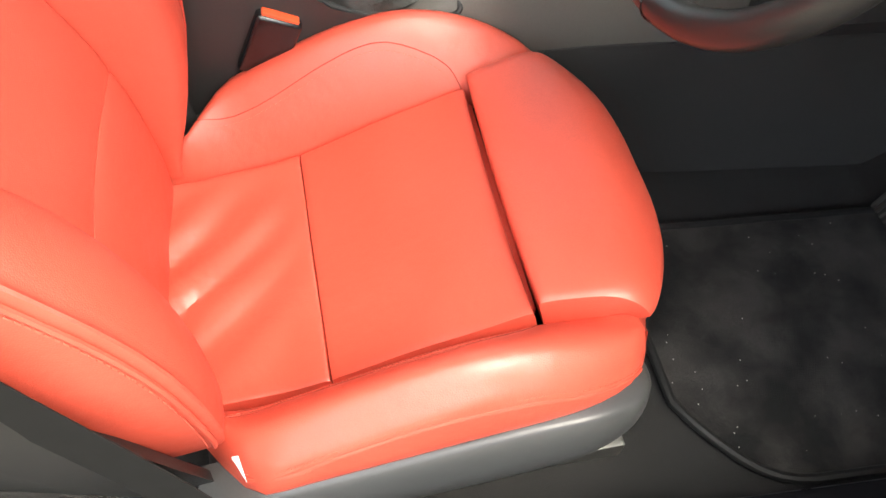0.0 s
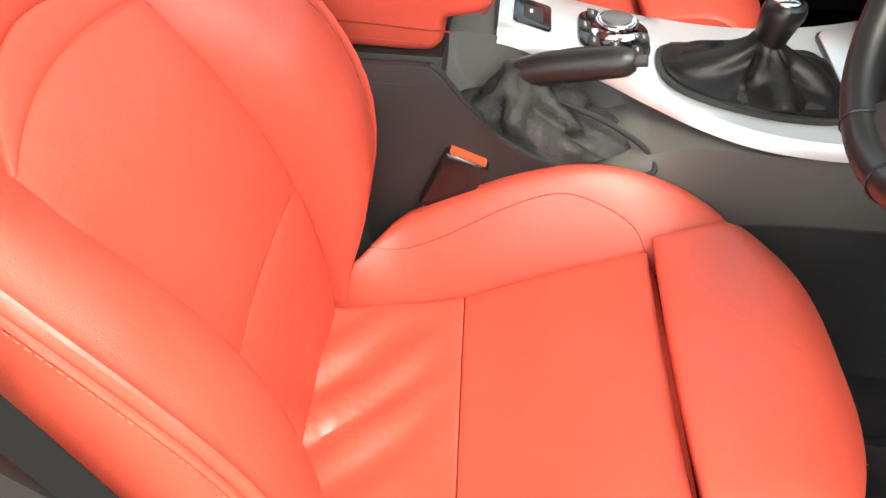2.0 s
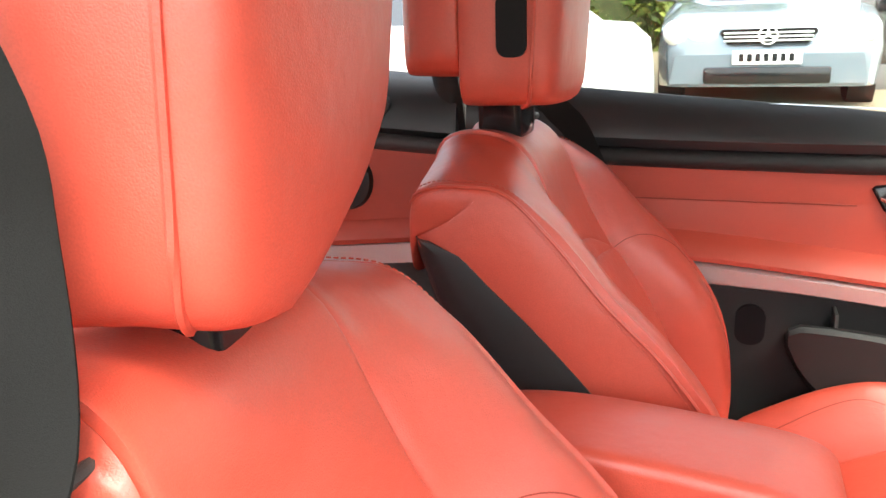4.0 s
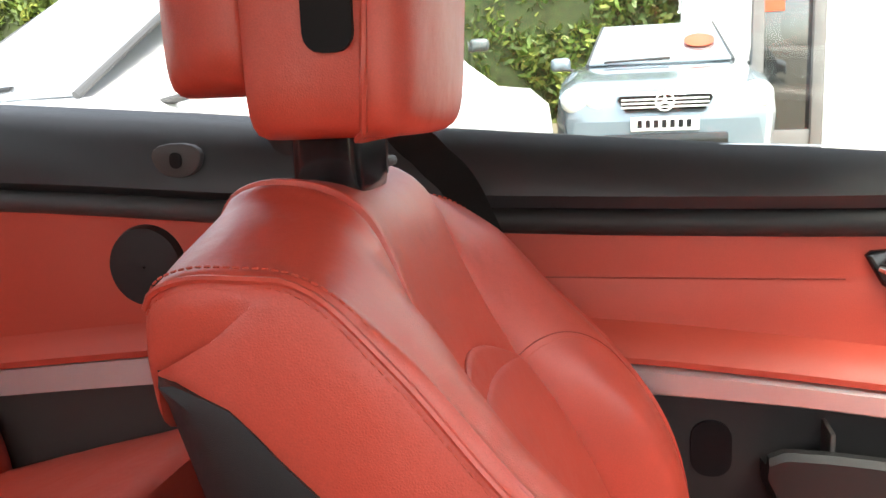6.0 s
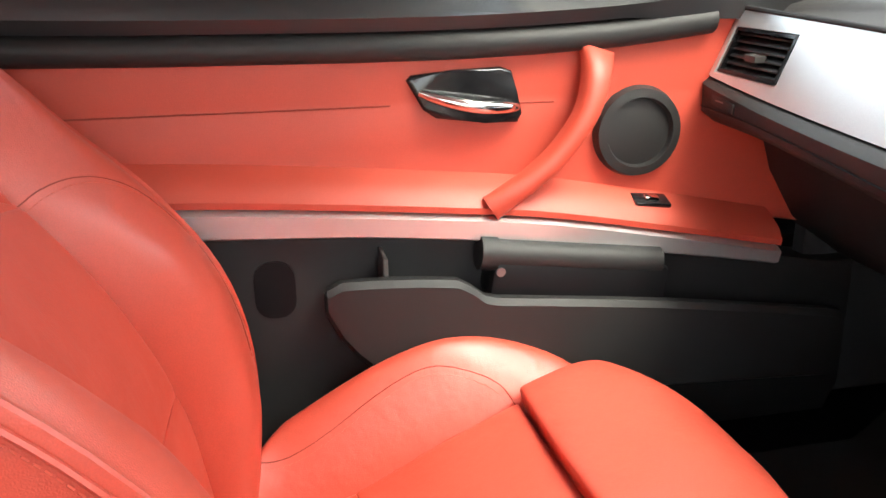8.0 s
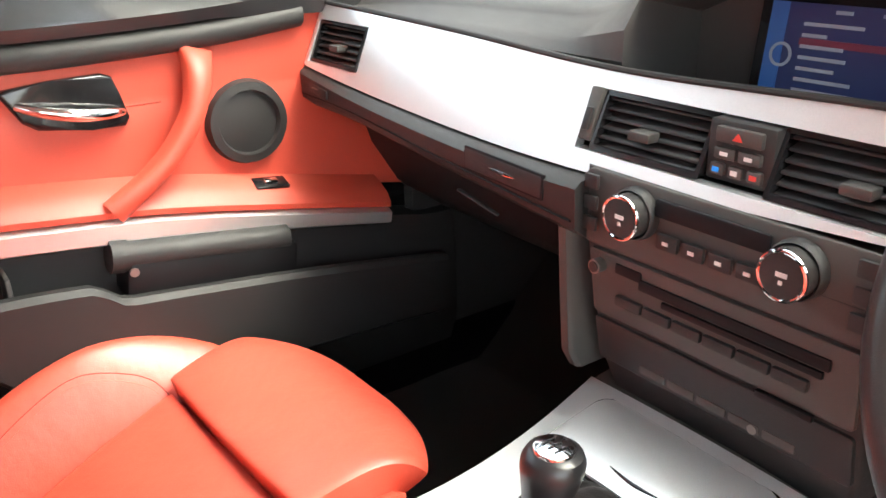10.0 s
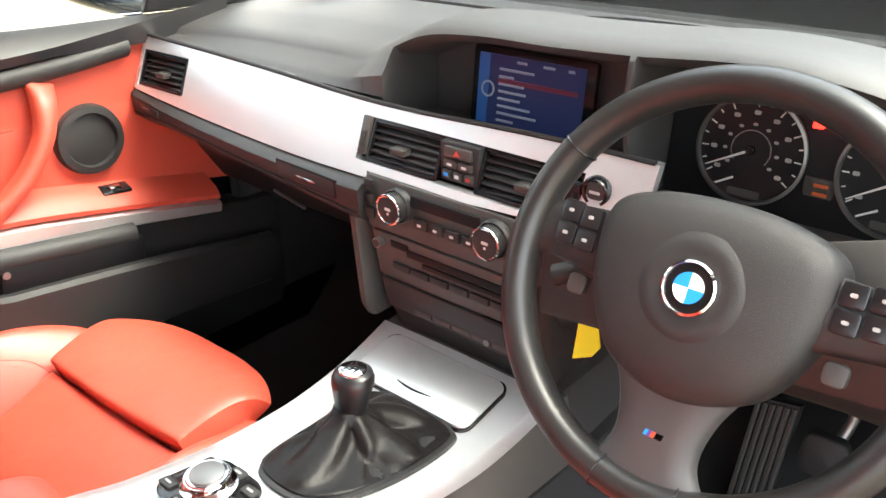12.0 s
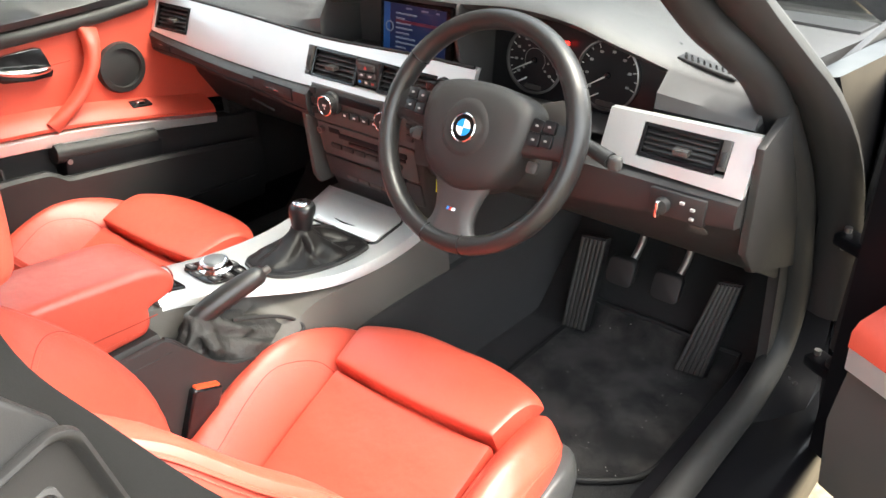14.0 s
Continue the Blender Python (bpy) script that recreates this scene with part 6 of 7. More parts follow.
def shrunk(d):
    """The armrest's side outline drawn in by d along its own normals."""
    out = []
    for i, p in enumerate(SIDE):
        g = (SIDE[(i + 1) % len(SIDE)] - SIDE[i - 1]).normalized()
        out.append(p + Vector((g.y, -g.x)) * d)
    return out


rings = []
for k in range(25):
    f = k / 24
    x = 0.018 + 0.074 * math.sin(math.pi * (f - 0.5))
    gap = 0.074 - abs(x - 0.018)
    d = 0.012 - math.sqrt(max(0.0, 0.012 ** 2 - max(0.0, 0.012 - gap) ** 2))
    crown = 0.004 * math.cos(math.pi * 0.5 * (x - 0.018) / 0.074) - 0.010 * max(0.0, (0.0 - x) / 0.056) ** 2
    rings.append([(x, p.x, p.y + crown * max(0.0, (p.y - 0.62) / 0.05) - 0.001) for p in shrunk(d)])
part("lid", loft(rings), LEATHER, arm, sharp=60)
part("nose_seam", strip([(0.080, -0.362 + 0.0185 * math.cos(q), 0.613 + 0.026 * math.sin(q)) for q in (1.3 - 2.5 * j / 12 for j in range(13))], 0.0010), SEAM, arm)
part("lid_seam", strip([(0.0905, -0.385, 0.572), (0.0925, -0.42, 0.574), (0.0925, -0.50, 0.578), (0.0922, -0.66, 0.580)], 0.0010), SEAM, arm)
# seat belt buckle
def buckle(x):
    b = thing("belt_buckle", "black seat belt buckle with red release button", "belt buckle", "front belt buckles", at=(x, 0, 0))
    lean = Euler((radians(-22), 0, 0)).to_matrix()
    base_p = Vector((0, -0.376, 0.409))
    part("housing", box((0.034, 0.054, 0.085), base_p, 0.005, 3, turn=lean), GLOSS, b)
    part("release_button", box((0.027, 0.044, 0.008), base_p + lean @ Vector((0, 0, 0.042)), 0.002, 2, turn=lean), ORANGE, b)
    for k in range(7):
        part("bellows_rib", tube([base_p + lean @ Vector((0.012 * math.cos(a), 0.017 * math.sin(a), -0.048 - 0.009 * k)) for a in (2 * math.pi * j / 16 for j in range(16))], 0.0042, 8, closed=True, up=(0, 0.37, 0.93)), RUBBER, b)
    part("stalk", tube([base_p + lean @ Vector((0, 0, -0.04)), base_p + lean @ Vector((0, 0, -0.16))], 0.010, 10), RUBBER, b)
    return b


bk = buckle(0.135)
copy_thing(bk, pose(-0.150, 0, 0))


# ---- driver's door opening ----
SEAL = [(0.595, -0.55, 1.262), (0.600, -0.20, 1.235), (0.635, -0.02, 1.095), (0.662, 0.089, 0.996), (0.690, 0.138, 0.951), (0.715, 0.206, 0.887), (0.735, 0.347, 0.716), (0.742, 0.418, 0.56), (0.744, 0.452, 0.45), (0.742, 0.441, 0.345), (0.742, 0.34, 0.294), (0.742, 0.18, 0.286), (0.742, -0.3, 0.288), (0.742, -0.80, 0.295), (0.735, -0.93, 0.42), (0.73, -0.96, 0.80), (0.665, -0.98, 1.08), (0.605, -0.95, 1.262)]
tagged(finish(tube(spline(SEAL, 200, True), 0.026, 14, closed=True, up=(1, 0, 0.01)), "door_seal", RUBBER), "thick black rubber seal round the driver's door opening", "door seal", kind="structure")
body_block("kick_panel", plate([(0.36, 0.19), (0.40, 0.34), (0.37, 0.55), (0.28, 0.72), (0.22, 0.84), (0.9, 0.84), (0.9, 0.19)], 0.02, lambda u, v, w: (0.738 - w, u, v), 0.006), PLASTIC, "black side kick panel beside the pedals", "panel")
body_block("sill_trim", box((0.034, 1.35, 0.016), (0.710, -0.25, 0.288), 0.006, 2), DULLPAINT, "black plastic sill tread", "sill")
body_block("sill_wall", box((0.02, 1.6, 0.14), (0.722, -0.35, 0.22), 0.004), CARPET, "carpeted inner sill", "sill")
body_block("a_post", loft([[(0.752, 0.22, 0.90), (0.79, 0.26, 0.90), (0.80, 0.9, 0.84), (0.752, 0.9, 0.84)], [(0.756, 0.38, 0.72), (0.80, 0.42, 0.72), (0.81, 0.9, 0.70), (0.756, 0.9, 0.70)], [(0.760, 0.475, 0.50), (0.805, 0.50, 0.50), (0.81, 0.9, 0.50), (0.760, 0.9, 0.50)], [(0.760, 0.480, 0.38), (0.805, 0.50, 0.38), (0.81, 0.9, 0.38), (0.760, 0.9, 0.38)], [(0.760, 0.40, 0.30), (0.82, 0.44, 0.28), (0.82, 0.9, 0.28), (0.760, 0.9, 0.30)], [(0.760, 0.25, 0.25), (0.825, 0.25, 0.22), (0.825, 0.9, 0.20), (0.760, 0.9, 0.20)]]), DULLPAINT, "black painted door post", "bodywork")
body_block("front_wing", loft([[(0.79, 0.50, 0.86), (0.85, 0.50, 0.78), (0.87, 0.50, 0.55), (0.84, 0.50, 0.20), (0.81, 0.50, 0.20), (0.81, 0.50, 0.80)], [(0.78, 1.4, 0.80), (0.87, 1.4, 0.70), (0.88, 1.4, 0.5), (0.85, 1.4, 0.2), (0.80, 1.4, 0.2), (0.78, 1.4, 0.76)]]), PAINT, "black painted front wing", "bodywork")

# open driver's door, built along its own length then swung on its hinge
HINGE = Vector((0.84, 0.40, 0.0))
door_r = thing("open_door", "open driver's door with red trim and silver strip", "car door")
door_r.matrix_world = Matrix.Translation(HINGE) @ Matrix.Rotation(radians(62), 4, "Z") @ pose(0, 0, 0)


def dpart(name, prof, material, label="", y0=-1.20, y1=-0.03):
    return part(name, loft([[(x, y, z) for x, z in prof] for y in (y0 + (y1 - y0) * k / 10 for k in range(11))]), material, door_r, label, sharp=50)


dpart("outer_skin", [(0.06, 0.84), (0.085, 0.6), (0.06, 0.25), (0.03, 0.25), (0.03, 0.84)], PAINT, "black painted outer skin")
dpart("inner_frame", [(0.03, 0.86), (-0.075, 0.86), (-0.075, 0.26), (0.03, 0.25)], DULLPAINT, y1=-0.06)
dpart("upper_trim", [(0.05, 0.885), (-0.09, 0.885), (-0.13, 0.84), (-0.13, 0.80), (-0.07, 0.79), (0.03, 0.79)], PLASTIC, y1=-0.12)
dpart("red_panel", [(-0.105, 0.79), (-0.105, 0.56), (-0.07, 0.56), (-0.07, 0.79)], LEATHER_DOOR, "red leather door panel", y1=-0.15)
dpart("ledge", [(-0.10, 0.60), (-0.140, 0.585), (-0.15, 0.570), (-0.15, 0.545), (-0.07, 0.545), (-0.07, 0.60)], LEATHER_DOOR, "red leather armrest ledge", y1=-0.14)
dpart("silver_strip", [(-0.147, 0.543), (-0.145, 0.505), (-0.08, 0.505), (-0.08, 0.543)], SILVER, "satin silver trim strip", y1=-0.14)
dpart("lower_panel", [(-0.12, 0.502), (-0.14, 0.40), (-0.12, 0.26), (-0.07, 0.25), (-0.07, 0.502)], PLASTIC_GREY, y1=-0.13)
part("door_seal", tube(spline([(0.0, -0.02, 0.86), (0.0, -0.012, 0.6), (0.0, -0.02, 0.28), (0.0, -0.15, 0.24), (0.0, -1.15, 0.25)], 50), 0.014, 10), RUBBER, door_r)
for z in (0.60, 0.36):
    hg_ = part("hinge", box((0.040, 0.080, 0.022), (0.0, 0.0, z), 0.005), DULLPAINT, door_r, "black painted door hinge")
    part("hinge_pin", tube([(0.0, 0.030, z - 0.020), (0.0, 0.030, z + 0.020)], 0.006, 12), STEEL, hg_)
gl = part("door_glass", box((0.004, 0.95, 0.10), (0.03, -0.62, 0.92)), GLASS, door_r)
gl.visible_shadow = False
mir = thing("wing_mirror", "black painted driver's door mirror shell", "mirror", "wing mirrors")
mir.matrix_world = door_r.matrix_world.copy()
part("shell", loft([[(0.06 + 0.10 + a * r, -0.10 + 0.05 * s, 0.93 + b * r) for a, b in ((math.cos(t) * 1.3, math.sin(t) * 0.8) for t in (2 * math.pi * k / 24 for k in range(24)))] for r, s in ((0.02, 1.5), (0.065, 1.0), (0.085, 0.0), (0.085, -0.6))]), PAINT, mir)
part("mirror_glass", loft([[(0.16 + a, y, 0.93 + b) for a, b in ((math.cos(t) * 0.10, math.sin(t) * 0.062) for t in (2 * math.pi * k / 24 for k in range(24)))] for y in (-0.131, -0.135)]), CHROME, mir)
part("foot", tube([(0.03, -0.09, 0.86), (0.09, -0.08, 0.90)], 0.025, 12), PLASTIC, mir)

# ---- driver's seat belt ----
belt = thing("seat_belt", "dark grey webbing of the driver's seat belt", "seat belt", "front seat belts")
def belt_strip(path, width, across, across_end=None):
    """A flat strap beside the line of its inner edge; its width turns from one direction to the other."""
    P = spline(path, 60)
    a0, a1 = Vector(across).normalized(), Vector(across_end or across).normalized()
    rings = []
    for i, p in enumerate(P):
        d = (P[min(i + 1, 59)] - P[max(i - 1, 0)]).normalized()
        a = a0.lerp(a1, min(1.0, max(0.0, (i - 12) / 22)))
        a = (a - d * a.dot(d)).normalized()
        n = d.cross(a) * 0.0007
        rings.append([p + n, p - a * width + n, p - a * width - n, p - n])
    return loft(rings)


part("webbing", belt_strip([(0.575, -0.82, 1.262), (0.532, -0.760, 1.13), (0.508, -0.729, 1.027), (0.508, -0.722, 0.965), (0.527, -0.709, 0.887), (0.585, -0.683, 0.840), (0.640, -0.635, 0.762), (0.655, -0.588, 0.718), (0.660, -0.556, 0.672), (0.662, -0.515, 0.575), (0.668, -0.440, 0.40), (0.678, -0.41, 0.30)], 0.046, (-0.60, 0.70, 0.40), (0.10, 0.83, 0.5)), WEB, belt)
part("tongue", box((0.016, 0.055, 0.050), (0.661, -0.589, 0.694), 0.006, 2, turn=Euler((radians(30), 0, 0)).to_matrix()), PLASTIC, belt, "black plastic belt tongue")
part("care_label", plate([(-0.418, 0.42), (-0.413, 0.421), (-0.413, 0.364)], 0.001, lambda u, v, w: (0.648 - w, u, v)), WHITE, belt, "small white label on the webbing")
part("anchor", box((0.02, 0.06, 0.03), (0.68, -0.42, 0.30), 0.005), STEEL, belt)
feeder = thing("belt_feeder", "black plastic belt guide beside the driver's shoulder", "belt guide")
part("arm", tube(spline([(0.705, -0.985, 0.80), (0.668, -0.92, 0.815), (0.636, -0.85, 0.825), (0.622, -0.79, 0.830)], 20), 0.022, 12, flat=0.5), PLASTIC, feeder)
TRAY_C = Vector((0.634, -0.753, 0.826))
TRAY_U = Vector((0.0, 0.23, -0.97)).normalized()
TRAY_V = Vector((0.10, -0.97, -0.23))
TRAY_V = (TRAY_V - TRAY_U * TRAY_V.dot(TRAY_U)).normalized()
TRAY_N = TRAY_U.cross(TRAY_V).normalized()
if TRAY_N.x < 0:
    TRAY_N = -TRAY_N
cup_b = part("tray", loft([[TRAY_C + TRAY_U * p[0] + TRAY_V * p[1] + TRAY_N * h for p in rounded(w_, l_, r_, 6)] for w_, l_, r_, h in ((0.110, 0.080, 0.018, -0.022), (0.132, 0.096, 0.022, -0.004), (0.130, 0.094, 0.022, 0.002), (0.124, 0.088, 0.020, 0.003), (0.118, 0.082, 0.019, 0.0), (0.108, 0.072, 0.018, -0.014), (0.100, 0.064, 0.016, -0.017))]), PLASTIC, feeder, "rounded black guide tray", sharp=60)
part("guide_panel", plate([(-0.702, 0.80), (-0.728, 0.893), (-0.757, 0.932), (-0.80, 0.95), (-0.96, 0.94), (-0.96, 0.77), (-0.71, 0.77)], 0.012, lambda u, v, w: (0.622 - 0.35 * min(0.0, u + 0.84) - w, u, v), 0.004, 2), PLASTIC, feeder)
part("guide_lip", tube(spline([(0.560, -0.738, 0.852), (0.533, -0.730, 0.857), (0.519, -0.726, 0.860), (0.508, -0.725, 0.862), (0.495, -0.728, 0.862)], 16), 0.004, 8), PLASTIC_GREY, feeder)
part("slot", loft([[TRAY_C + TRAY_U * p[0] + TRAY_V * p[1] + TRAY_N * h for p in rounded(w_, l_, 0.008, 5)] for w_, l_, h in ((0.060, 0.036, -0.018), (0.056, 0.032, -0.006), (0.050, 0.026, -0.005), (0.044, 0.020, -0.014))]), SKIRT, cup_b)
belt2 = thing("seat_belt", "dark grey webbing of the passenger's seat belt", "seat belt", "front seat belts")
part("webbing", belt_strip([(-0.60, -0.91, 1.21), (-0.63, -0.780, 0.972), (-0.64, -0.737, 0.919), (-0.645, -0.685, 0.849), (-0.655, -0.60, 0.61), (-0.675, -0.53, 0.30)], 0.046, (0, 0.86, 0.5)), WEB, belt2)
part("anchor", box((0.02, 0.05, 0.03), (-0.68, -0.55, 0.30), 0.005), STEEL, belt2)

# ---- pedals and mat ----
def ribbed(name, label, corners, ribs, category):
    """A ribbed pedal plate from its four corners: top left, top right, low right, low left."""
    t = thing(name, label, category)
    tl, tr, br, bl = [Vector(c) for c in corners]
    n = (tr - tl).cross(bl - tl).normalized()
    if n.y > 0:
        n = -n
    bm = bmesh.new()
    f = [bm.verts.new(c) for c in (tl, tr, br, bl)]
    g = [bm.verts.new(c - n * 0.018) for c in (tl, tr, br, bl)]
    bm.faces.new(f)
    bm.faces.new(g[::-1])
    for i in range(4):
        bm.faces.new((f[i], g[i], g[(i + 1) % 4], f[(i + 1) % 4]))
    part("plate", bm, RUBBER, t)
    for k in range(ribs):
        s = (k + 0.5) / ribs
        a, b = tl.lerp(tr, s) + n * 0.003, bl.lerp(br, s) + n * 0.003
        part("rib", tube([a.lerp(b, 0.02), a.lerp(b, 0.98)], 0.0038, 6), PLASTIC_GREY, t)
    return t


ribbed("footrest", "black ribbed rubber footrest by the tunnel", [(0.284, 0.500, 0.392), (0.345, 0.500, 0.402), (0.336, 0.450, 0.186), (0.276, 0.450, 0.180)], 6, "footrest")
ribbed("accelerator_pedal", "black ribbed hinged accelerator pedal", [(0.590, 0.510, 0.385), (0.636, 0.510, 0.395), (0.612, 0.450, 0.195), (0.548, 0.450, 0.186)], 6, "pedal")


def pedal(x, y, z, label):
    t = thing("pedal", label, "pedal", "foot pedals")
    part("pad", plate(rounded(0.062, 0.056, 0.014, 4), 0.016, lambda u, v, w: (x + u, y + 0.35 * v + w, z + v), 0.004), RUBBER, t)
    part("arm", tube(spline([(x + 0.005, y + 0.02, z), (x + 0.02, y + 0.05, z + 0.06), (x + 0.03, y + 0.08, z + 0.22)], 12), 0.008, 10), STEEL, t)
    return t


pedal(0.390, 0.482, 0.346, "black rubber clutch pedal on a steel arm")
pedal(0.490, 0.492, 0.340, "black rubber brake pedal on a steel arm")
floor_mat = thing("floor_mat", "dusty black velour driver's floor mat", "floor mat")


def mat_top(u, v, w):
    return (0.485 + u, 0.25 + v, floor_z(0.485 + u, 0.25 + v) + 0.010 - w + 0.002 * noise.noise(Vector((u * 14, v * 14, 3))))


def mat_uv(a, b):
    """A mat outline with a rounded outer rear corner."""
    v = -0.200 + 0.48 * b
    right = 0.165 - 0.11 * max(0.0, 1 - b / 0.30) ** 2.2
    return -0.205 + (right + 0.205) * a, v + 0.012 * a * (1 - b)


bm = bmesh.new()
vs = {}
for i in range(25):
    for j in range(33):
        u, v = mat_uv(i / 24, j / 32)
        vs[i, j, 0], vs[i, j, 1] = bm.verts.new(mat_top(u, v, 0)), bm.verts.new(mat_top(u, v, 0.009))
for i in range(24):
    for j in range(32):
        bm.faces.new((vs[i, j, 0], vs[i + 1, j, 0], vs[i + 1, j + 1, 0], vs[i, j + 1, 0]))
        bm.faces.new((vs[i, j, 1], vs[i, j + 1, 1], vs[i + 1, j + 1, 1], vs[i + 1, j, 1]))
for i in range(24):
    bm.faces.new((vs[i, 0, 0], vs[i, 0, 1], vs[i + 1, 0, 1], vs[i + 1, 0, 0]))
    bm.faces.new((vs[i, 32, 0], vs[i + 1, 32, 0], vs[i + 1, 32, 1], vs[i, 32, 1]))
for j in range(32):
    bm.faces.new((vs[0, j, 0], vs[0, j + 1, 0], vs[0, j + 1, 1], vs[0, j, 1]))
    bm.faces.new((vs[24, j, 0], vs[24, j, 1], vs[24, j + 1, 1], vs[24, j + 1, 0]))
part("mat_body", bm, MATCARPET, floor_mat)
part("edging", tube([mat_top(*mat_uv(a, b), -0.001) for a, b in [(0, k / 8) for k in range(9)] + [(k / 6, 1) for k in range(1, 7)] + [(1, 1 - k / 24) for k in range(1, 25)] + [(1 - k / 6, 0) for k in range(1, 6)]], 0.006, 8, closed=True), RUBBER, floor_mat)

# ---- rear cabin ----
side_rear = thing("rear_side_panel", "rear side panel in black, red leather and silver", "side panel")


def rpart(name, prof, material, label="", y0=-1.95, y1=-0.95):
    return part(name, loft([[(x, y, z) for x, z in prof(y)] for y in (y0 + (y1 - y0) * k / 16 for k in range(17))]), material, side_rear, label, sharp=50)


zb2 = lambda y: curve_at([(-2.0, 1.01), (-1.5, 0.990), (-1.25, 0.972), (-1.04, 0.955), (-0.93, 0.945)], y)
zr2 = lambda y: curve_at([(-2.0, 0.852), (-1.526, 0.838), (-1.25, 0.825), (-0.93, 0.804)], y)
zs2 = lambda y: curve_at([(-2.0, 0.540), (-1.484, 0.594), (-1.316, 0.613), (-1.147, 0.631), (-0.93, 0.652)], y)
rpart("upper_trim", lambda y: [(-0.76, zb2(y)), (-0.735, zb2(y) + 0.004), (-0.712, zb2(y) - 0.012), (-0.688, zb2(y) - 0.05), (-0.68, zr2(y) + 0.045), (-0.70, zr2(y) + 0.03), (-0.77, zr2(y) + 0.03)], SILL, "black upper side trim")
rpart("roll_strip", lambda y: [(-0.705 + 0.022 * math.cos(a), zr2(y) + 0.016 + 0.018 * math.sin(a)) for a in (2 * math.pi * k / 12 for k in range(12))], PLASTIC_DASH)
rpart("red_panel", lambda y: [(-0.703, zr2(y) + 0.02), (-0.700, 0.74), (-0.698, zs2(y) + 0.04), (-0.75, zs2(y) + 0.04), (-0.75, zr2(y) + 0.02)], LEATHER_DOOR, "red leather side panel")
rpart("ledge", lambda y: [(-0.705, zs2(y) + 0.046), (-0.670, zs2(y) + 0.028), (-0.655, zs2(y) + 0.012), (-0.657, zs2(y) + 0.002), (-0.75, zs2(y) + 0.002)], LEATHER_DOOR, "red leather ledge")
rpart("silver_strip", lambda y: [(-0.656, zs2(y)), (-0.654, zs2(y) - 0.038), (-0.70, zs2(y) - 0.040), (-0.70, zs2(y))], SILVER, "satin silver trim strip", -1.50, -0.95)
rpart("lower_panel", lambda y: [(-0.68, zs2(y) - 0.038), (-0.67, 0.25), (-0.75, 0.22), (-0.75, zs2(y) - 0.038)], PLASTIC_GREY)
part("speaker", ring_of([(0.060, 0.0), (0.056, -0.010), (0.002, -0.012), (0.002, 0.004), (0.060, 0.004)], lambda u, v, w: (-0.699 - w, -1.190 + u, 0.752 + v)), PLASTIC, side_rear, "black round loudspeaker")
cl = part("catch", plate(softened([(-1.158, 0.926), (-1.074, 0.926), (-1.086, 0.880), (-1.146, 0.880)], 2), 0.010, lambda u, v, w: (-0.675 - w, u, v), 0.003), PLASTIC_DASH, side_rear, "black catch plate")
part("catch_hole", plate(rounded(0.018, 0.022, 0.008, 3, -1.116, 0.903), 0.004, lambda u, v, w: (-0.6735 - w, u, v)), SLOT, cl)
side_r2 = thing("rear_side_panel", "rear side panel behind the driver's seat", "side panel")
part("red_panel", box((0.02, 1.0, 0.30), (0.715, -1.46, 0.70), 0.006), LEATHER_DOOR, side_r2)
part("upper_trim", box((0.05, 1.0, 0.12), (0.715, -1.46, 0.905), 0.012, 3), PLASTIC, side_r2)
part("lower_panel", box((0.03, 1.0, 0.34), (0.705, -1.46, 0.37), 0.008), PLASTIC_GREY, side_r2)

rear = thing("rear_bench", "red leather rear bench seat", "rear seat")
for s in (-1, 1):
    part("cushion", pad(lambda u, v: (s * 0.345 + u * 0.335, -1.30 + 0.25 * v, 0.440 + 0.070 * v + 0.006 * u * u), 0.045, 0.12, 22, 22, 5, lumps=0.003), LEATHER, rear)
    part("backrest", pad(lambda u, v: (s * 0.345 + u * 0.335, -1.585 - 0.10 * v, 0.66 + 0.27 * v), 0.05, 0.10, 22, 22, 5, lumps=0.003), LEATHER, rear)
part("base", box((1.30, 0.46, 0.20), (0, -1.33, 0.27), 0.02), LEATHER, rear)
part("centre_tray", box((0.10, 0.45, 0.10), (0, -1.3, 0.38), 0.02, 3), PLASTIC, rear)


# ---- outside: parked cars, hedge, building ----
SILVERPAINT = mat("pale_blue_silver_paint", (0.21, 0.26, 0.30), 0.22, metal=0.35, vary=0.05, vscale=2, coat=1.0)
WHITEPAINT = mat("white_car_paint", (0.66, 0.66, 0.65), 0.25, vary=0.03, vscale=2, coat=1.0)
GREENPAINT = mat("grey_green_car_paint", (0.10, 0.115, 0.115), 0.25, metal=0.3, vary=0.05, vscale=2, coat=1.0)
LAMPGLASS = mat("bright_lamp_glass", (0.75, 0.75, 0.73), 0.15, vary=0.05, coat=1.0)
DARKGLASS = mat("dark_car_glass", (0.02, 0.022, 0.024), 0.05, vary=0.05, spec=1.0, coat=1.0)
SKYGLASS = mat("sky_mirroring_glass", (0.62, 0.66, 0.70), 0.04, metal=0.75, vary=0.05, rvary=0.3)
WALL = mat("white_render_wall", (0.80, 0.80, 0.78), 0.85, vary=0.05, vscale=1.5, grain=0.1, gscale=80, bump=0.2, bscale=120)


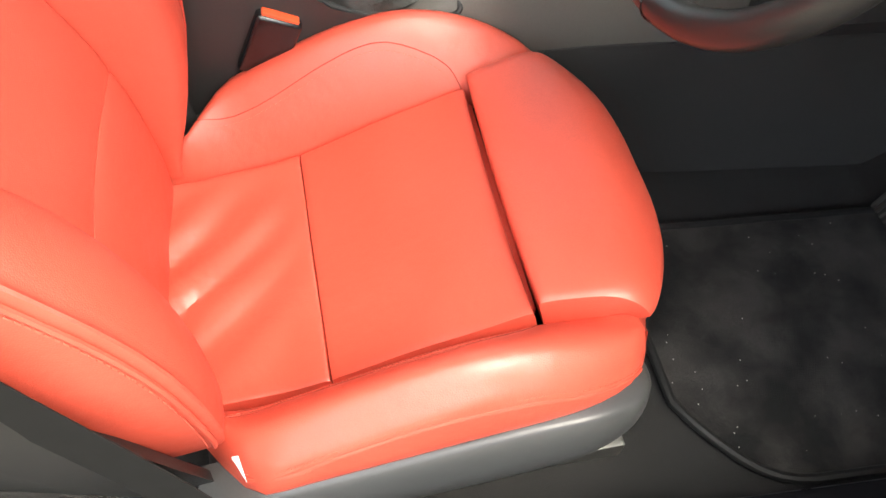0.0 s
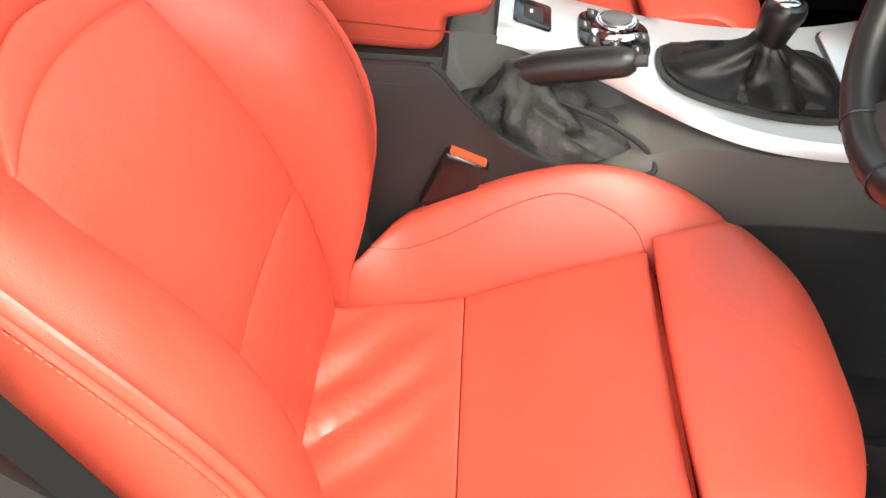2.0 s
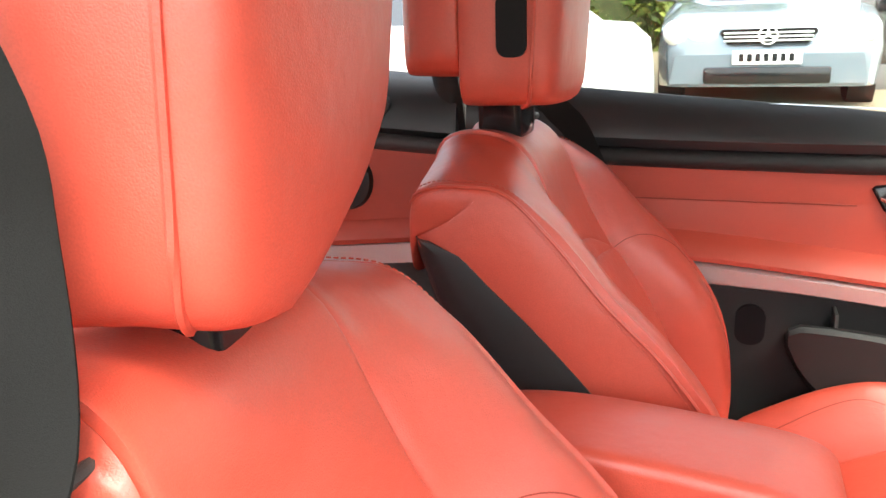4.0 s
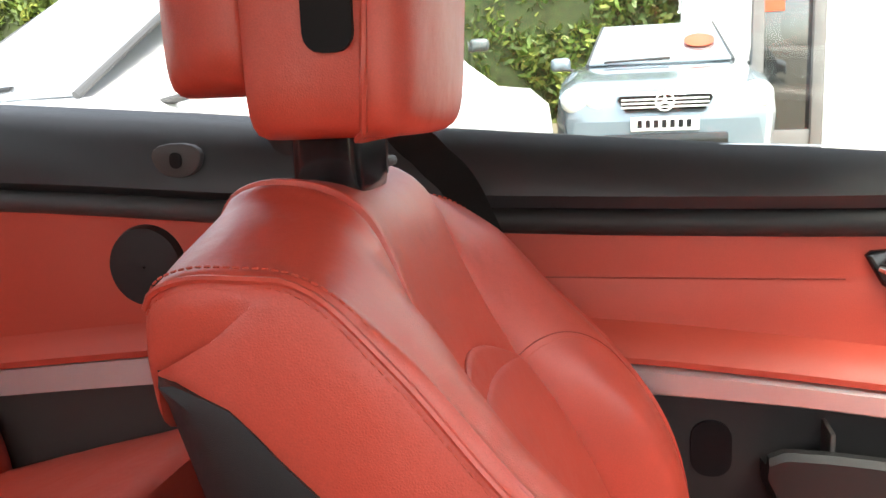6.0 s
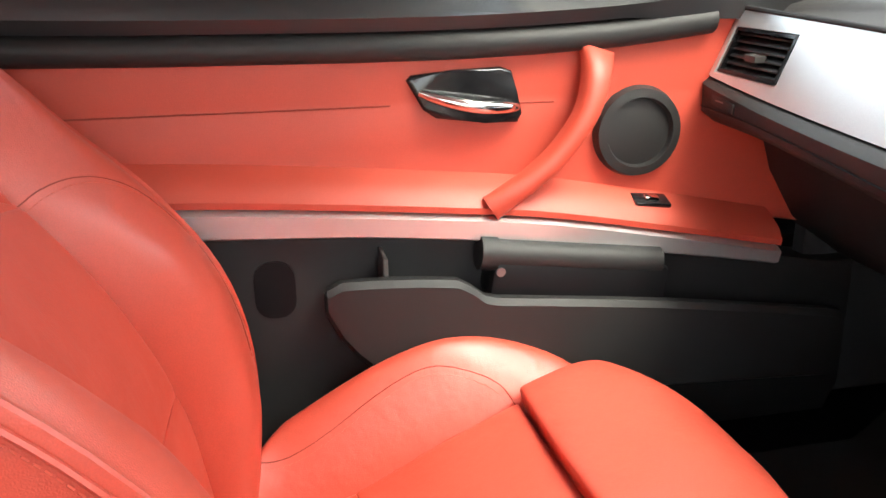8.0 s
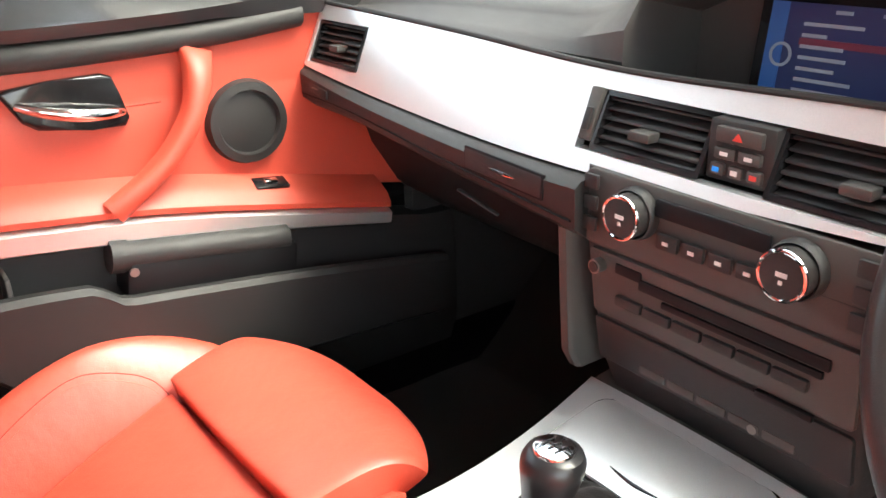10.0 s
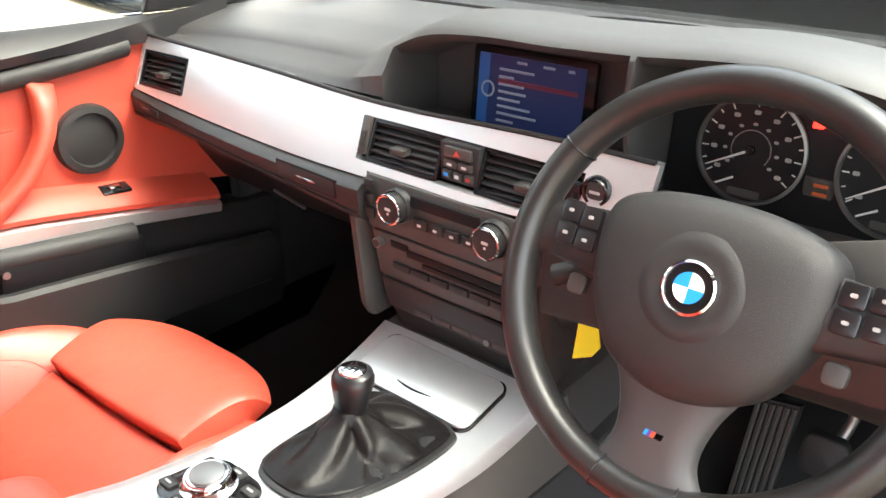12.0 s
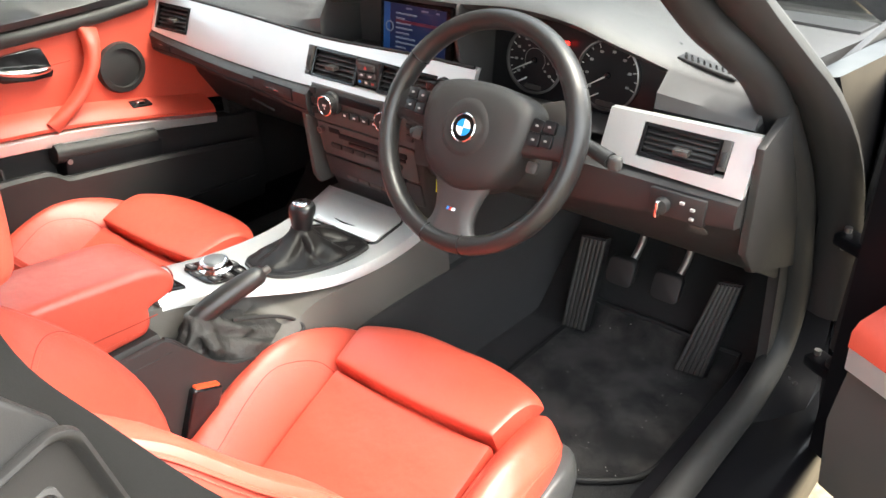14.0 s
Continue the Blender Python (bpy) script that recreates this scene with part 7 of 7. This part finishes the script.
def parked_car(name, label, paint, m, wide=1.74, tall=1.40, lamp=True, grille=True, tail=False):
    """A saloon facing -y in its own space, nose at y = 0."""
    c = thing(name, label, "car", "parked cars")
    h = wide / 2

    def sec(y, hw, top, belt, roof_h):
        return [(-hw, y, 0.22), (-hw - 0.02, y, 0.5), (-hw, y, belt), (-roof_h, y, top), (roof_h, y, top), (hw, y, belt), (hw + 0.02, y, 0.5), (hw, y, 0.22)]
    st = [(0.0, h * 0.72, 0.62, 0.56, h * 0.60), (0.06, h * 0.86, 0.70, 0.60, h * 0.70), (0.25, h * 0.97, 0.78, 0.68, h * 0.80), (0.9, h, 0.90, 0.80, h * 0.84), (1.35, h, 0.96, 0.88, h * 0.86), (2.2, h, 0.97, 0.92, h * 0.86), (3.6, h, 0.98, 0.93, h * 0.86), (4.3, h * 0.95, 0.95, 0.85, h * 0.8), (4.5, h * 0.85, 0.8, 0.7, h * 0.7)]
    part("body", loft([sec(*s) for s in st]), paint, c, sharp=30)
    cab = [(1.30, h * 0.82, 0.94, h * 0.80), (1.75, h * 0.80, 1.18, h * 0.70), (2.15, h * 0.78, tall - 0.03, h * 0.60), (2.6, h * 0.78, tall, h * 0.60), (3.2, h * 0.78, tall - 0.05, h * 0.58), (3.8, h * 0.80, 1.12, h * 0.66), (4.1, h * 0.80, 0.95, h * 0.72)]
    part("cabin", loft([[(-a, y, 0.90), (-b, y, z - 0.02), (-b * 0.6, y, z), (b * 0.6, y, z), (b, y, z - 0.02), (a, y, 0.90)] for y, a, z, b in cab]), paint, c, sharp=30)

    def quad(name, pts, material, label="", parent=c):
        bm = bmesh.new()
        P = [Vector(p) for p in pts]
        n = (P[1] - P[0]).cross(P[2] - P[0]).normalized() * 0.01
        a, b = [bm.verts.new(p + n) for p in P], [bm.verts.new(p - n) for p in P]
        bm.faces.new(a)
        bm.faces.new(b[::-1])
        for i in range(len(P)):
            bm.faces.new((a[i], b[i], b[(i + 1) % len(P)], a[(i + 1) % len(P)]))
        return part(name, bm, material, parent, label, smooth=False)
    ws = quad("windscreen", [(-h * 0.74, 1.33, 0.975), (h * 0.74, 1.33, 0.975), (h * 0.60, 2.10, tall - 0.035), (-h * 0.60, 2.10, tall - 0.035)], SKYGLASS)
    for s in (-1, 1):
        quad("side_glass", [(s * h * 0.80, 1.65, 0.96), (s * h * 0.79, 3.55, 0.97), (s * h * 0.60, 3.1, tall - 0.09), (s * h * 0.61, 2.2, tall - 0.08)], DARKGLASS)
        part("windscreen_seal", tube([(s * h * 0.755, 1.30, 0.965), (s * h * 0.615, 2.12, tall - 0.035)], 0.017, 8), SKIRT, c)
        mr = part("mirror", box((0.20, 0.11, 0.13), (s * (h + 0.06), 1.60, 1.00), 0.045, 4), paint, c)
        part("mirror_foot", tube([(s * h * 0.86, 1.56, 0.93), (s * (h + 0.05), 1.58, 0.955)], 0.03, 10, flat=0.5), SKIRT, mr)
        for y in (0.78, 3.5):
            wq = part("wheel", tube([(s * (h - 0.20), y, 0.31), (s * (h + 0.005), y, 0.31)], 0.31, 28), RUBBER, c)
            part("rim", tube([(s * (h - 0.02), y, 0.31), (s * (h + 0.012), y, 0.31)], 0.21, 24), SILVER, wq)
        if lamp:
            for dx, r in ((0.60, 0.105), (0.80, 0.12)):
                part("headlamp", loft([[(s * h * dx + q * math.cos(a), 0.02 + 0.12 * (dx - 0.5) + w, 0.655 + q * 0.9 * math.sin(a)) for a in (2 * math.pi * j / 24 for j in range(24))] for q, w in ((r * 0.3, -0.05), (r * 0.8, -0.03), (r, 0.0), (r, 0.16))]), LAMPGLASS, c, "clear round headlamp")
            part("fog_lamp", tube([(s * h * 0.66, 0.02, 0.36), (s * h * 0.66, -0.02, 0.36)], 0.04, 16), CHROME, c)
    if tail:
        for s in (-1, 1):
            part("tail_lamp", box((0.16, 0.10, 0.34), (s * h * 0.80, 4.44, 0.82), 0.03, 3), ORANGE, c, "red tail lamp")
    if grille:
        g = part("grille", loft([[(-w_, y, 0.56), (-w_ - 0.06, y, 0.645), (-w_ - 0.04, y, 0.675), (w_ + 0.04, y, 0.675), (w_ + 0.06, y, 0.645), (w_, y, 0.56)] for w_, y in ((0.30, -0.055), (0.32, 0.05))]), GLOSS, c, "black grille with chrome bars")
        for z in (0.585, 0.615, 0.645):
            part("bar", box((0.66, 0.016, 0.014), (0, -0.060, z)), LAMPGLASS, g)
        part("emblem", ring_of([(0.075, 0.0), (0.075, -0.015), (0.062, -0.015), (0.062, 0.0)], lambda u, v, w: (u, -0.066 + w, 0.625 + v), 32), LAMPGLASS, g)
        for a in (90, 210, 330):
            part("emblem_arm", tube([(0, -0.072, 0.625), (0.066 * math.cos(radians(a)), -0.072, 0.625 + 0.066 * math.sin(radians(a)))], [0.014, 0.006], 8), LAMPGLASS, g)
        part("bumper", loft([[(-h * 0.80, y, 0.48), (-h * 0.85, y, 0.25), (h * 0.85, y, 0.25), (h * 0.80, y, 0.48)] for y in (-0.06, 0.3)]), paint, c)
        part("air_intake", box((0.95, 0.04, 0.13), (0, -0.065, 0.315), 0.02), GLOSS, c)
        npl = part("number_plate", box((0.52, 0.02, 0.11), (0, -0.075, 0.455), 0.006), WHITE, c, "white number plate")
        for k in range(7):
            part("plate_bar", box((0.035, 0.004, 0.06), (-0.19 + 0.062 * k, -0.087, 0.455)), DARKGLASS, npl)
    part("wiper", tube([(-0.5, 1.28, 0.99), (0.1, 1.36, 1.01)], 0.012, 6), RUBBER, c)
    c.matrix_world = m
    return c, ws


clk, clk_ws = parked_car("parked_car", "pale blue silver coupe parked nose towards the yard", SILVERPAINT, pose(-6.42, -0.248, yard_z(-6.42), 0, 0, 90), wide=1.74)
st_ = part("windscreen_sticker", disc(0.14, 0.008, lambda u, v, w: (0.38 + u, 1.66 + 0.90 * v - 0.016 + w, 1.145 + 0.48 * v + 0.03), 28), ORANGE, clk, "round red price sticker")
parked_car("parked_car", "white saloon parked close beside the car", WHITEPAINT, pose(-1.41, -3.75, yard_z(-1.6), 0, 0, 66) @ Matrix.Scale(1.08, 4), tall=1.58, grille=False)
parked_car("parked_car", "grey green estate car parked with its tail towards the yard", GREENPAINT, pose(-10.5, -3.45, yard_z(-9.0), 0, 0, -81) @ Matrix.Scale(1.12, 4), tall=1.55, grille=False, tail=True)

wall_b = thing("building", "white rendered building with a grey framed glass door", "building", kind="structure")
part("wall", box((0.3, 12, 5), (-7.9, 7.19, 2.5), 0.01), WALL, wall_b)
part("rear_wall", box((0.3, 1.50, 5), (-11.35, 0.90, 2.5), 0.01), WALL, wall_b)
GREYFRAME = mat("grey_frame", (0.16, 0.15, 0.145), 0.5, vary=0.1)
dr = part("glass_door", box((0.05, 0.46, 2.3), (-7.80, 0.87, 1.45), 0.01), DARKGLASS, wall_b, "dark glazed door")
for y in (0.615, 1.13):
    part("door_frame", box((0.12, 0.10, 2.5), (-7.76, y, 1.5), 0.01), GREYFRAME, dr)
part("notice", box((0.01, 0.18, 0.25), (-7.76, 0.75, 1.76)), ORANGE, dr, "red notice")
part("kick_rail", box((0.08, 0.46, 0.25), (-7.77, 0.87, 0.45), 0.01), GREYFRAME, dr)

# hedge: many small leaves round a solid dark core
def hedge(x, y0, y1, h, n, seed):
    rnd = random.Random(seed)
    hg = tagged(new("hedge"), "dense sunlit green hedge with yellow leaves", "hedge", kind="stuff")
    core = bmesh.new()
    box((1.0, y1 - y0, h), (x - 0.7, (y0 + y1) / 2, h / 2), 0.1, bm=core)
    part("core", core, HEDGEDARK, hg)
    for m_, share, sd in ((LEAFA, 0.72, 1), (LEAFB, 0.28, 2)):
        verts, faces = [], []
        for _ in range(int(n * share)):
            yy, zz = rnd.uniform(y0, y1), rnd.uniform(0.0, h)
            xx = x - 0.25 + 0.22 * noise.noise(Vector((yy * 1.6, zz * 1.6, 4))) + rnd.uniform(-0.12, 0.12)
            s = rnd.uniform(0.055, 0.11)
            a, b = Vector((rnd.uniform(-1, 1), rnd.uniform(-1, 1), rnd.uniform(-1, 1))).normalized(), Vector((rnd.uniform(-1, 1), rnd.uniform(-1, 1), rnd.uniform(-1, 1))).normalized()
            c = Vector((xx, yy, zz))
            k = len(verts)
            verts += [c - a * s, c + b * s * 0.5, c + a * s, c - b * s * 0.5]
            faces.append((k, k + 1, k + 2, k + 3))
        me = bpy.data.meshes.new("leaves")
        me.from_pydata([tuple(v) for v in verts], [], faces)
        me.materials.append(m_)
        ob = new("leaves", me)
        ob.parent = hg
        ob["kind"] = "stuff"


LEAFA = mat("green_leaf", (0.09, 0.14, 0.025), 0.5, vary=0.4, vscale=2)
LEAFB = mat("yellow_green_leaf", (0.20, 0.23, 0.045), 0.5, vary=0.3, vscale=2)
# core colour kept dark to stand for the shade between the leaves
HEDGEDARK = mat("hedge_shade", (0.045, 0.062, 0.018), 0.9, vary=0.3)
hedge(-11.3, -16.0, 0.12, 3.6, 60000, 5)
